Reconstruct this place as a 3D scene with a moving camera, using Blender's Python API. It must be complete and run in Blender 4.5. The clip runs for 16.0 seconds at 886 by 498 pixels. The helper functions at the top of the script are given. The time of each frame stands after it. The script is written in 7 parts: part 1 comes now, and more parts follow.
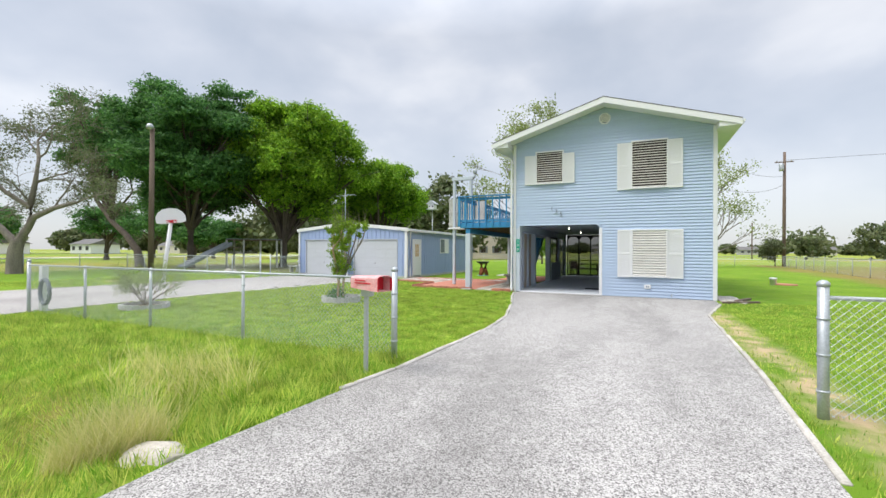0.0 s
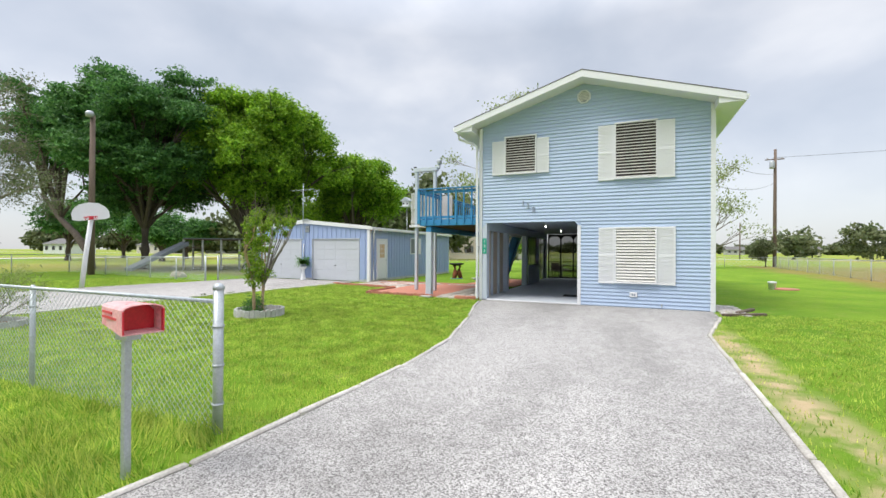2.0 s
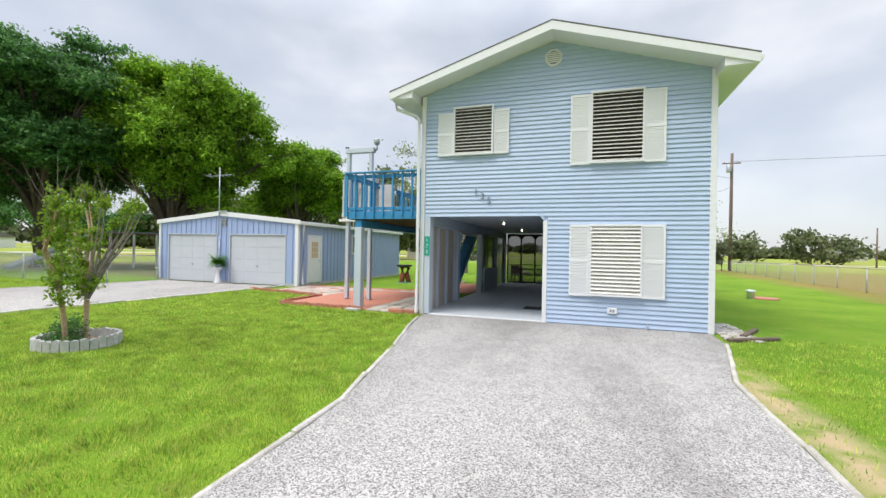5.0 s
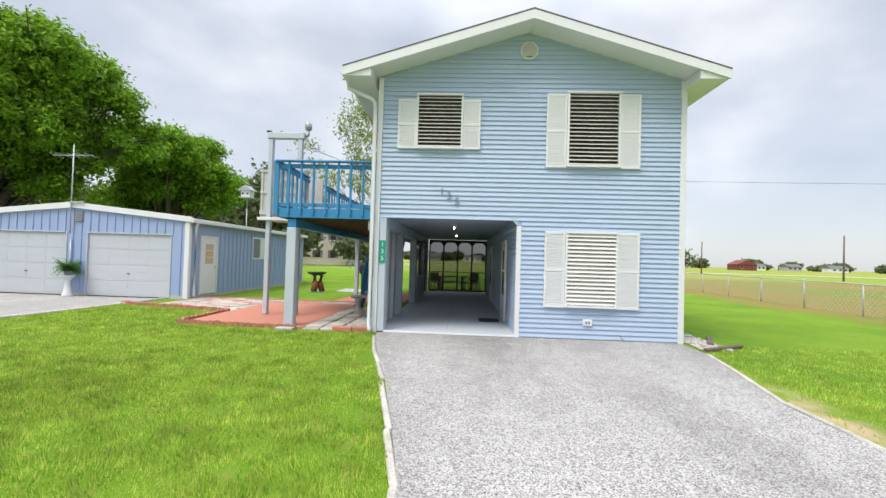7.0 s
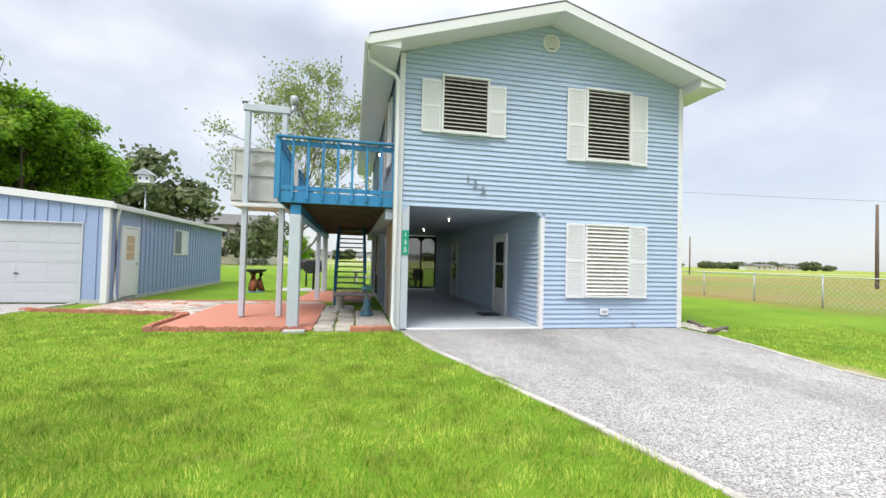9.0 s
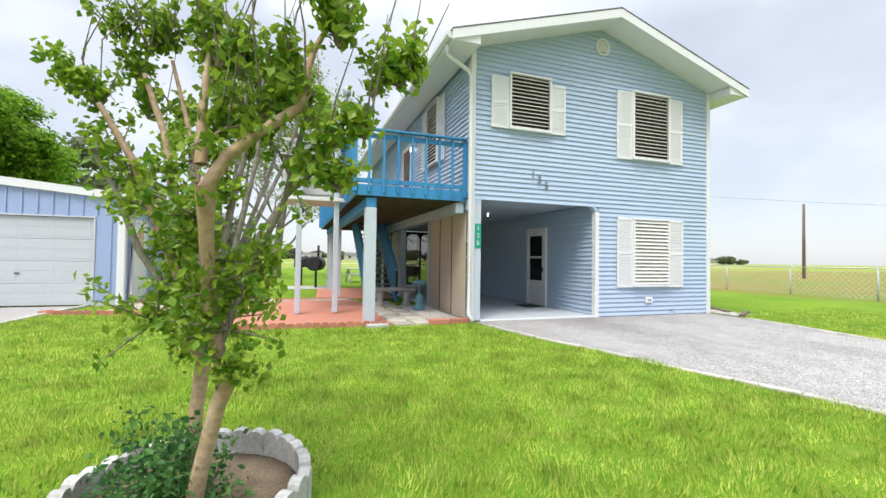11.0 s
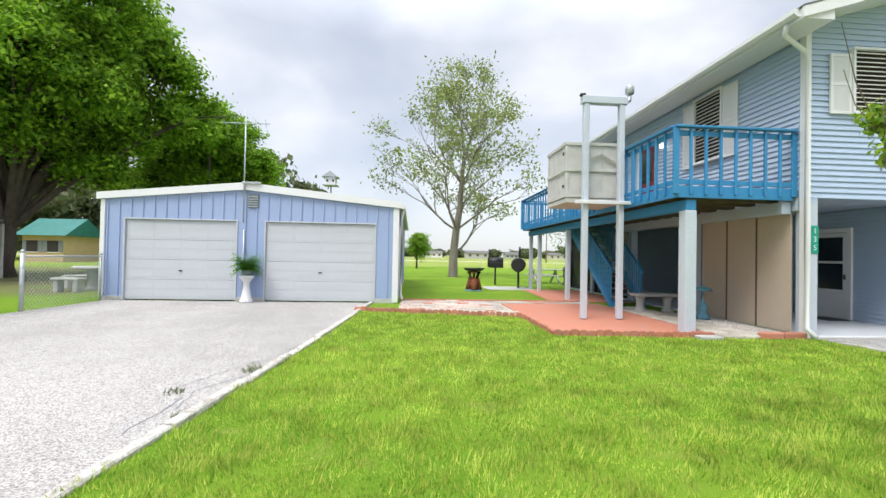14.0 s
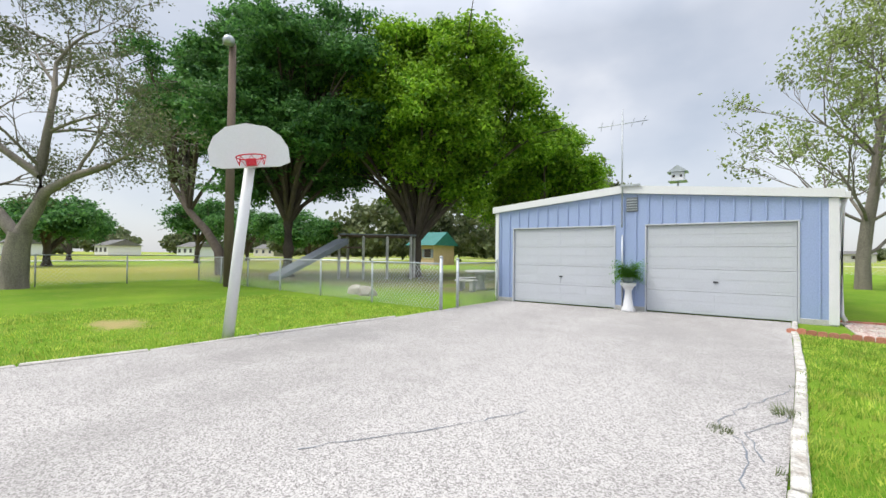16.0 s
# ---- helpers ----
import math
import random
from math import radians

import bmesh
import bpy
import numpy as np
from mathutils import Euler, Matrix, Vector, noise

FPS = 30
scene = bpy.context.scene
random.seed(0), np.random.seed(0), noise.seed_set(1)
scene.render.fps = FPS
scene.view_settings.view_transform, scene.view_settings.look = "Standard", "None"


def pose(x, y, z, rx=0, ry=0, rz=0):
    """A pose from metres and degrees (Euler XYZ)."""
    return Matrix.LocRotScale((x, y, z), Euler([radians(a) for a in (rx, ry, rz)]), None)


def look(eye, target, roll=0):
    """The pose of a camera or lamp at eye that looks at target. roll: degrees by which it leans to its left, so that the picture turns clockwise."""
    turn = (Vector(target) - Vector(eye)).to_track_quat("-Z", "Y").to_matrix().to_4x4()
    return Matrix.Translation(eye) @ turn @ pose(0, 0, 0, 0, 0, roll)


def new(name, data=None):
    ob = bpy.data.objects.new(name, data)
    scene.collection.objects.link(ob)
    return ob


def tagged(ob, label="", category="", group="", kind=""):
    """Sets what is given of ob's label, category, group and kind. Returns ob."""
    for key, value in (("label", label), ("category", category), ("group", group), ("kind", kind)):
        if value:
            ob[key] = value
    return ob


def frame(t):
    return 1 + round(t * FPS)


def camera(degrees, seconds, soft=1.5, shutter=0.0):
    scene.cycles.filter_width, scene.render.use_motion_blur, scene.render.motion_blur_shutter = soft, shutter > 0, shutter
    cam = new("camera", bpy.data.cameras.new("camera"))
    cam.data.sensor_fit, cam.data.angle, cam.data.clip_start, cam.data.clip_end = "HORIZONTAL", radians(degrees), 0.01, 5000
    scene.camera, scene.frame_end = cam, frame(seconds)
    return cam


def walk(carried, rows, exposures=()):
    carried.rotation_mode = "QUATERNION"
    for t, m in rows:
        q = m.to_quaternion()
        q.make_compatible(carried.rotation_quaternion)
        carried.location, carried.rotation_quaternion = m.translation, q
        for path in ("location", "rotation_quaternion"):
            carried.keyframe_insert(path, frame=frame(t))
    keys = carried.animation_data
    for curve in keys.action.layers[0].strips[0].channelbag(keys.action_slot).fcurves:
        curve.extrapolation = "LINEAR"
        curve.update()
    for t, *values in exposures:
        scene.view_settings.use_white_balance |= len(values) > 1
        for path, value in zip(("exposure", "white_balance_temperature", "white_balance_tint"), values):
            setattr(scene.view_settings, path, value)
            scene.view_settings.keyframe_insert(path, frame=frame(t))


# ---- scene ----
cam = camera(92.4, 16.0)

PATH = [
    (0, (-0.159, -0.493, 1.59), (-0.994, 1.324, 1.599), 0.3),
    (0.5, (-0.17, 0.215, 1.641), (-0.979, 2.044, 1.646), 0.3),
    (1, (-0.158, 0.867, 1.683), (-0.949, 2.704, 1.687), 0.4),
    (1.5, (-0.066, 1.557, 1.671), (-0.856, 3.394, 1.674), 0.4),
    (2, (-0.047, 2.188, 1.65), (-0.841, 4.023, 1.658), 0.3),
    (2.5, (0.055, 2.78, 1.645), (-0.743, 4.614, 1.656), 0.3),
    (3, (0.109, 3.384, 1.638), (-0.692, 5.216, 1.653), 0.5),
    (3.5, (0.126, 3.932, 1.688), (-0.671, 5.766, 1.703), 0.6),
    (4, (0.104, 4.537, 1.688), (-0.672, 6.38, 1.704), 0.8),
    (4.2, (0.029, 4.714, 1.69), (-0.729, 6.565, 1.703), 0.8),
    (6.3, (-1.771, 6.145, 1.726), (-2.072, 8.122, 1.755), 1.7),
    (6.5, (-1.986, 6.251, 1.725), (-2.234, 8.235, 1.761), 1.7),
    (7, (-2.61, 6.364, 1.693), (-2.707, 8.361, 1.739), 1.7),
    (7.5, (-3.18, 6.544, 1.595), (-3.139, 8.543, 1.643), 1.5),
    (8, (-3.94, 6.764, 1.553), (-3.757, 8.755, 1.611), 1.5),
    (8.2, (-4.272, 6.851, 1.54), (-4.031, 8.835, 1.599), 1.5),
    (10.5, (-7.471, 7.501, 1.319), (-6.865, 9.406, 1.368), 1.0),
    (11, (-8.081, 7.675, 1.304), (-7.418, 9.561, 1.354), 0.8),
    (11.5, (-8.697, 7.826, 1.394), (-7.974, 9.69, 1.427), 0.7),
    (12, (-9.383, 7.867, 1.446), (-8.595, 9.705, 1.462), 0.7),
    (12.5, (-9.998, 8.037, 1.495), (-9.185, 9.865, 1.494), 0.8),
    (13, (-10.548, 8.152, 1.437), (-9.78, 9.999, 1.451), 0.9),
    (13.5, (-11.164, 8.305, 1.415), (-10.561, 10.211, 1.438), 0.9),
    (14, (-11.816, 8.548, 1.386), (-11.671, 10.543, 1.418), 1.1),
    (14.5, (-12.383, 8.567, 1.369), (-12.755, 10.532, 1.401), 1.1),
    (15, (-12.987, 8.659, 1.431), (-13.744, 10.51, 1.452), 0.8),
    (15.5, (-13.508, 8.665, 1.448), (-14.514, 10.394, 1.472), 0.8),
    (16, (-13.97, 8.683, 1.426), (-15.109, 10.326, 1.453), 0.6),
]
walk(cam, [(t, look(eye, target, roll)) for t, eye, target, roll in PATH],
     exposures=[(0, 0.29), (4, 0.32), (8, 0.39), (10.5, 0.53), (13.3, 0.50), (14.5, 0.42), (16, 0.29)])

# ---- sky and sun ----
SUN_AZ, SUN_EL = 222.0, 58.0          # overcast; the bright part of the sky lies behind the walker

world = bpy.data.worlds.new("overcast_sky")
scene.world = world
world.use_nodes = True
wn, wl = world.node_tree.nodes, world.node_tree.links
wn.clear()


def wnode(kind, **props):
    n = wn.new(kind)
    for k, v in props.items():
        n.inputs[k].default_value = v
    return n


w_out = wn.new("ShaderNodeOutputWorld")
w_coord = wn.new("ShaderNodeTexCoord")
w_map = wn.new("ShaderNodeMapping")
w_map.inputs["Scale"].default_value = (1.0, 1.0, 1.7)
w_map.inputs["Location"].default_value = (0.35, 0.1, 0.0)
w_noise = wnode("ShaderNodeTexNoise", Scale=2.7, Detail=5.0, Roughness=0.46, Distortion=0.1)
w_ramp = wn.new("ShaderNodeValToRGB")
w_ramp.color_ramp.elements[0].position, w_ramp.color_ramp.elements[0].color = 0.36, (0.40, 0.43, 0.485, 1)
w_ramp.color_ramp.elements[1].position, w_ramp.color_ramp.elements[1].color = 0.66, (0.66, 0.66, 0.675, 1)
mid = w_ramp.color_ramp.elements.new(0.5)
mid.color = (0.485, 0.505, 0.55, 1)
w_sep = wn.new("ShaderNodeSeparateXYZ")
w_grad = wn.new("ShaderNodeMapRange")     # haze at the horizon
w_grad.inputs["From Min"].default_value, w_grad.inputs["From Max"].default_value = 0.0, 0.22
w_haze = wn.new("ShaderNodeMixRGB")
w_haze.inputs[1].default_value = (0.47, 0.485, 0.515, 1)
w_zen = wn.new("ShaderNodeMapRange")      # an overcast sky is brighter overhead
w_zen.inputs["From Min"].default_value, w_zen.inputs["From Max"].default_value = 0.45, 1.0
w_zen.inputs["To Min"].default_value, w_zen.inputs["To Max"].default_value = 1.0, 3.5
w_bg = wnode("ShaderNodeBackground", Strength=1.0)
w_sky = wn.new("ShaderNodeTexSky")
w_sky.sky_type, w_sky.sun_disc = "NISHITA", False
w_sky.sun_elevation, w_sky.sun_rotation = radians(SUN_EL), radians(SUN_AZ)
w_bg2 = wnode("ShaderNodeBackground", Strength=0.03)
w_add = wn.new("ShaderNodeAddShader")
wl.new(w_coord.outputs["Generated"], w_map.inputs["Vector"])
wl.new(w_map.outputs[0], w_noise.inputs["Vector"])
wl.new(w_noise.outputs["Fac"], w_ramp.inputs["Fac"])
wl.new(w_coord.outputs["Generated"], w_sep.inputs[0])
wl.new(w_sep.outputs["Z"], w_grad.inputs["Value"])
wl.new(w_sep.outputs["Z"], w_zen.inputs["Value"])
wl.new(w_grad.outputs[0], w_haze.inputs[0])
wl.new(w_ramp.outputs[0], w_haze.inputs[2])
wl.new(w_haze.outputs[0], w_bg.inputs["Color"])
wl.new(w_zen.outputs[0], w_bg.inputs["Strength"])
wl.new(w_sky.outputs[0], w_bg2.inputs["Color"])
wl.new(w_bg.outputs[0], w_add.inputs[0])
wl.new(w_bg2.outputs[0], w_add.inputs[1])
wl.new(w_add.outputs[0], w_out.inputs["Surface"])

sun = new("sun", bpy.data.lights.new("sun", "SUN"))
sun.data.energy, sun.data.angle, sun.data.color = 2.2, radians(25), (1.0, 0.96, 0.88)
_az, _el = radians(SUN_AZ), radians(SUN_EL)
sun.matrix_world = look((math.sin(_az) * math.cos(_el) * 40, math.cos(_az) * math.cos(_el) * 40, math.sin(_el) * 40), (0, 0, 0))


# ---- materials ----
def node_mat(name):
    m = bpy.data.materials.new(name)
    m.use_nodes = True
    return m, m.node_tree.nodes, m.node_tree.links, m.node_tree.nodes["Principled BSDF"]


def mat(name, color, rough=0.6, metal=0.0, var=0.12, big=1.2, fine=60.0, bump=0.15, stain=None, streak=1.0, piece=0.0, spec=0.4):
    """Painted or solid surface: wear at a large scale, grain at a fine one, relief from the grain."""
    m, n, l, b = node_mat(name)
    co = n.new("ShaderNodeTexCoord")
    mp = n.new("ShaderNodeMapping")
    mp.inputs["Scale"].default_value = (1, 1, 1 / streak)
    l.new(co.outputs["Object"], mp.inputs[0])
    n1, n2 = n.new("ShaderNodeTexNoise"), n.new("ShaderNodeTexNoise")
    n1.inputs["Scale"].default_value, n1.inputs["Detail"].default_value = big, 5
    n2.inputs["Scale"].default_value, n2.inputs["Detail"].default_value = fine, 4
    l.new(mp.outputs[0], n1.inputs["Vector"])
    l.new(co.outputs["Object"], n2.inputs["Vector"])
    dark = stain or tuple(c * 0.62 for c in color)
    r = n.new("ShaderNodeMapRange")
    r.inputs["From Min"].default_value, r.inputs["From Max"].default_value = 0.42, 0.75
    r.inputs["To Max"].default_value = min(1.0, var * 3)
    l.new(n1.outputs["Fac"], r.inputs["Value"])
    mx = n.new("ShaderNodeMixRGB")
    mx.inputs[1].default_value, mx.inputs[2].default_value = (*color, 1), (*dark, 1)
    l.new(r.outputs[0], mx.inputs[0])
    hs = n.new("ShaderNodeHueSaturation")
    r2 = n.new("ShaderNodeMapRange")
    r2.inputs["From Min"].default_value, r2.inputs["From Max"].default_value = 0.3, 0.7
    r2.inputs["To Min"].default_value, r2.inputs["To Max"].default_value = 1 - var, 1 + var
    l.new(n2.outputs["Fac"], r2.inputs["Value"])
    if piece:
        oi, ma, mu = n.new("ShaderNodeObjectInfo"), n.new("ShaderNodeMapRange"), n.new("ShaderNodeMath")
        ma.inputs["To Min"].default_value, ma.inputs["To Max"].default_value = 1 - piece, 1 + piece
        mu.operation = "MULTIPLY"
        l.new(oi.outputs["Random"], ma.inputs["Value"])
        l.new(r2.outputs[0], mu.inputs[0])
        l.new(ma.outputs[0], mu.inputs[1])
        l.new(mu.outputs[0], hs.inputs["Value"])
    else:
        l.new(r2.outputs[0], hs.inputs["Value"])
    l.new(mx.outputs[0], hs.inputs["Color"])
    l.new(hs.outputs[0], b.inputs["Base Color"])
    b.inputs["Metallic"].default_value = metal
    b.inputs["Specular IOR Level"].default_value = spec
    r3 = n.new("ShaderNodeMapRange")
    r3.inputs["To Min"].default_value, r3.inputs["To Max"].default_value = max(0.03, rough - 0.12), min(1, rough + 0.12)
    l.new(n1.outputs["Fac"], r3.inputs["Value"])
    l.new(r3.outputs[0], b.inputs["Roughness"])
    if bump:
        bp = n.new("ShaderNodeBump")
        bp.inputs["Strength"].default_value, bp.inputs["Distance"].default_value = bump, 0.004
        l.new(n2.outputs["Fac"], bp.inputs["Height"])
        l.new(bp.outputs[0], b.inputs["Normal"])
    return m


def leaf_mat(name, a, b2, through_light=0.35, rough=0.5, patch=0.5, deep=0.3):
    """Leaves that differ one from another, and let some light through."""
    m, n, l, b = node_mat(name)
    g = n.new("ShaderNodeNewGeometry")
    mx = n.new("ShaderNodeMixRGB")
    mx.inputs[1].default_value, mx.inputs[2].default_value = (*a, 1), (*b2, 1)
    l.new(g.outputs["Random Per Island"], mx.inputs[0])
    co, nz = n.new("ShaderNodeTexCoord"), n.new("ShaderNodeTexNoise")
    nz.inputs["Scale"].default_value, nz.inputs["Detail"].default_value = patch, 5
    l.new(co.outputs["Object"], nz.inputs["Vector"])
    hs, r = n.new("ShaderNodeHueSaturation"), n.new("ShaderNodeMapRange")
    r.inputs["From Min"].default_value, r.inputs["From Max"].default_value = 0.3, 0.7
    r.inputs["To Min"].default_value, r.inputs["To Max"].default_value = 1 - deep, 1 + deep
    l.new(nz.outputs["Fac"], r.inputs["Value"])
    l.new(r.outputs[0], hs.inputs["Value"])
    l.new(mx.outputs[0], hs.inputs["Color"])
    l.new(hs.outputs[0], b.inputs["Base Color"])
    b.inputs["Roughness"].default_value = rough
    b.inputs["Specular IOR Level"].default_value = 0.25
    tr, ms = n.new("ShaderNodeBsdfTranslucent"), n.new("ShaderNodeMixShader")
    l.new(hs.outputs[0], tr.inputs["Color"])
    ms.inputs[0].default_value = through_light
    l.new(b.outputs[0], ms.inputs[1])
    l.new(tr.outputs[0], ms.inputs[2])
    l.new(ms.outputs[0], n["Material Output"].inputs["Surface"])
    return m


def chip_mat(name, light, dark, cell, stain_scale, bump=0.6, patch=(0.42, 0.7), stain=0.35):
    """Chip-seal or exposed aggregate: stones of a size, worn paler and darker in patches."""
    m, n, l, b = node_mat(name)
    co = n.new("ShaderNodeTexCoord")
    v = n.new("ShaderNodeTexVoronoi")
    v.inputs["Scale"].default_value = 1 / cell
    l.new(co.outputs["Object"], v.inputs["Vector"])
    rp = n.new("ShaderNodeValToRGB")
    rp.color_ramp.elements[0].color, rp.color_ramp.elements[1].color = (*dark, 1), (*light, 1)
    rp.color_ramp.elements[0].position, rp.color_ramp.elements[1].position = 0.05, 0.75
    sx = n.new("ShaderNodeSeparateColor")
    l.new(v.outputs["Color"], sx.inputs[0])
    l.new(sx.outputs[0], rp.inputs["Fac"])
    big, mid2 = n.new("ShaderNodeTexNoise"), n.new("ShaderNodeTexNoise")
    big.inputs["Scale"].default_value, big.inputs["Detail"].default_value = stain_scale, 6
    mid2.inputs["Scale"].default_value, mid2.inputs["Detail"].default_value = stain_scale * 9, 5
    mp = n.new("ShaderNodeMapping")
    mp.inputs["Scale"].default_value = (1.6, 0.45, 1)
    l.new(co.outputs["Object"], mp.inputs[0])
    l.new(mp.outputs[0], big.inputs["Vector"])
    l.new(co.outputs["Object"], mid2.inputs["Vector"])
    ad = n.new("ShaderNodeMath")
    ad.operation = "MULTIPLY_ADD"
    ad.inputs[1].default_value = 0.35
    l.new(mid2.outputs["Fac"], ad.inputs[0])
    l.new(big.outputs["Fac"], ad.inputs[2])
    r = n.new("ShaderNodeMapRange")
    r.inputs["From Min"].default_value, r.inputs["From Max"].default_value = patch[0] + 0.17, patch[1] + 0.17
    r.inputs["To Max"].default_value = stain
    l.new(ad.outputs[0], r.inputs["Value"])
    mx = n.new("ShaderNodeMixRGB")
    mx.inputs[2].default_value = (*tuple(c * 0.9 for c in dark), 1)
    l.new(r.outputs[0], mx.inputs[0])
    l.new(rp.outputs[0], mx.inputs[1])
    l.new(mx.outputs[0], b.inputs["Base Color"])
    b.inputs["Roughness"].default_value = 0.9
    b.inputs["Specular IOR Level"].default_value = 0.25
    bp = n.new("ShaderNodeBump")
    bp.inputs["Strength"].default_value, bp.inputs["Distance"].default_value = bump, 0.008
    l.new(v.outputs["Distance"], bp.inputs["Height"])
    bp.invert = True
    l.new(bp.outputs[0], b.inputs["Normal"])
    return m


def ground_mat():
    """Mown lawn, with the dry field beyond the fences and bare earth by the drive's edge."""
    m, n, l, b = node_mat("lawn_ground")
    co = n.new("ShaderNodeTexCoord")

    def noise_of(scale, detail=5):
        t = n.new("ShaderNodeTexNoise")
        t.inputs["Scale"].default_value, t.inputs["Detail"].default_value = scale, detail
        l.new(co.outputs["Object"], t.inputs["Vector"])
        return t.outputs["Fac"]

    def ramp(value, lo, hi, a, c):
        r = n.new("ShaderNodeMapRange")
        for k, x in (("From Min", lo), ("From Max", hi), ("To Min", a), ("To Max", c)):
            r.inputs[k].default_value = x
        l.new(value, r.inputs["Value"])
        return r.outputs[0]

    def mix(f, a, c):
        x = n.new("ShaderNodeMixRGB")
        if isinstance(f, float):
            x.inputs[0].default_value = f
        else:
            l.new(f, x.inputs[0])
        for i, q in ((1, a), (2, c)):
            if isinstance(q, tuple):
                x.inputs[i].default_value = (*q, 1)
            else:
                l.new(q, x.inputs[i])
        return x.outputs[0]

    def calc(op, a, c):
        x = n.new("ShaderNodeMath")
        x.operation = op
        for i, q in enumerate((a, c)):
            if isinstance(q, (int, float)):
                x.inputs[i].default_value = q
            else:
                l.new(q, x.inputs[i])
        return x.outputs[0]

    lawn = mix(ramp(noise_of(0.45), 0.35, 0.68, 0, 1), LAWN_A, LAWN_B)
    lawn = mix(ramp(noise_of(3.0), 0.55, 0.75, 0, 0.5), lawn, LAWN_DRY)
    lawn = mix(ramp(noise_of(160.0, 3), 0.35, 0.7, 0, 0.6), lawn, tuple(c * 0.5 for c in LAWN_A))
    sep = n.new("ShaderNodeSeparateXYZ")
    l.new(co.outputs["Object"], sep.inputs[0])
    x, y = sep.outputs["X"], sep.outputs["Y"]
    wob = calc("MULTIPLY", calc("SUBTRACT", noise_of(0.12), 0.5), 8.0)
    east = ramp(calc("ADD", x, wob), 10.5, 12.0, 0, 1)
    near = ramp(y, 95.0, 100.0, 1, 0)
    field = mix(ramp(noise_of(0.09), 0.4, 0.62, 0, 1), (0.20, 0.23, 0.045), (0.30, 0.21, 0.075))
    field = mix(ramp(noise_of(6.0), 0.4, 0.7, 0, 0.5), field, (0.16, 0.20, 0.04))
    far = mix(ramp(noise_of(0.03), 0.4, 0.62, 0, 1), (0.20, 0.30, 0.04), (0.33, 0.31, 0.08))
    west = ramp(calc("ADD", x, wob), -40.0, -37.5, 1, 0)
    north = ramp(calc("ADD", y, wob), 62.0, 66.0, 0, 1)
    col = mix(calc("MULTIPLY", east, near), lawn, field)
    col = mix(calc("MAXIMUM", west, north), col, far)
    # dry earth where feet and wheels wear the lawn by the east edging
    edge = calc("ABSOLUTE", calc("SUBTRACT", calc("ADD", x, calc("MULTIPLY", wob, 0.06)), 1.72), 0.0)
    worn = calc("MULTIPLY", ramp(edge, 0.05, 0.42, 1, 0), ramp(y, 11.5, 14.0, 1, 0))
    worn = calc("MULTIPLY", worn, ramp(noise_of(2.2), 0.36, 0.56, 0, 1))
    col = mix(worn, col, (0.52, 0.40, 0.24))
    # bare trodden earth under the yard's trees
    yard = calc("MULTIPLY", calc("MULTIPLY", ramp(calc("ADD", x, wob), -44.0, -41.0, 0, 1), ramp(calc("ADD", x, wob), -22.5, -20.5, 1, 0)), calc("MULTIPLY", ramp(calc("ADD", y, wob), 20.5, 23.0, 0, 1), ramp(calc("ADD", y, wob), 40.0, 46.0, 1, 0)))
    col = mix(calc("MULTIPLY", yard, ramp(noise_of(0.7), 0.35, 0.6, 0.45, 0.9)), col, (0.19, 0.155, 0.10))
    # a bare patch in the yard beside the hoop
    px, py = calc("MULTIPLY", calc("SUBTRACT", x, -23.9), 0.55), calc("SUBTRACT", y, 11.9)
    spot = ramp(calc("ADD", calc("ADD", calc("MULTIPLY", px, px), calc("MULTIPLY", py, py)), calc("MULTIPLY", noise_of(1.8), 0.9)), 0.45, 0.8, 0.9, 0)
    col = mix(spot, col, (0.42, 0.33, 0.15))
    ditch = calc("MULTIPLY", ramp(x, -3.9, -3.4, 1, 0), ramp(y, 3.6, 4.4, 1, 0))
    ditch = calc("MULTIPLY", ditch, ramp(noise_of(0.8), 0.45, 0.66, 0, 0.75))
    col = mix(ditch, col, (0.24, 0.20, 0.055))
    l.new(col, b.inputs["Base Color"])
    b.inputs["Roughness"].default_value = 0.95
    b.inputs["Specular IOR Level"].default_value = 0.1
    bp = n.new("ShaderNodeBump")
    bp.inputs["Strength"].default_value, bp.inputs["Distance"].default_value = 0.8, 0.03
    l.new(noise_of(90.0, 4), bp.inputs["Height"])
    l.new(bp.outputs[0], b.inputs["Normal"])
    return m


def glass_mat(name, tint=(0.9, 0.95, 0.95), rough=0.02):
    m, n, l, b = node_mat(name)
    b.inputs["Base Color"].default_value = (*tint, 1)
    b.inputs["Roughness"].default_value = rough
    b.inputs["Transmission Weight"].default_value = 1.0
    b.inputs["IOR"].default_value = 1.45
    return m


def bulb_mat(name, color, power):
    m, n, l, b = node_mat(name)
    b.inputs["Emission Color"].default_value = (*color, 1)
    b.inputs["Emission Strength"].default_value = power
    return m


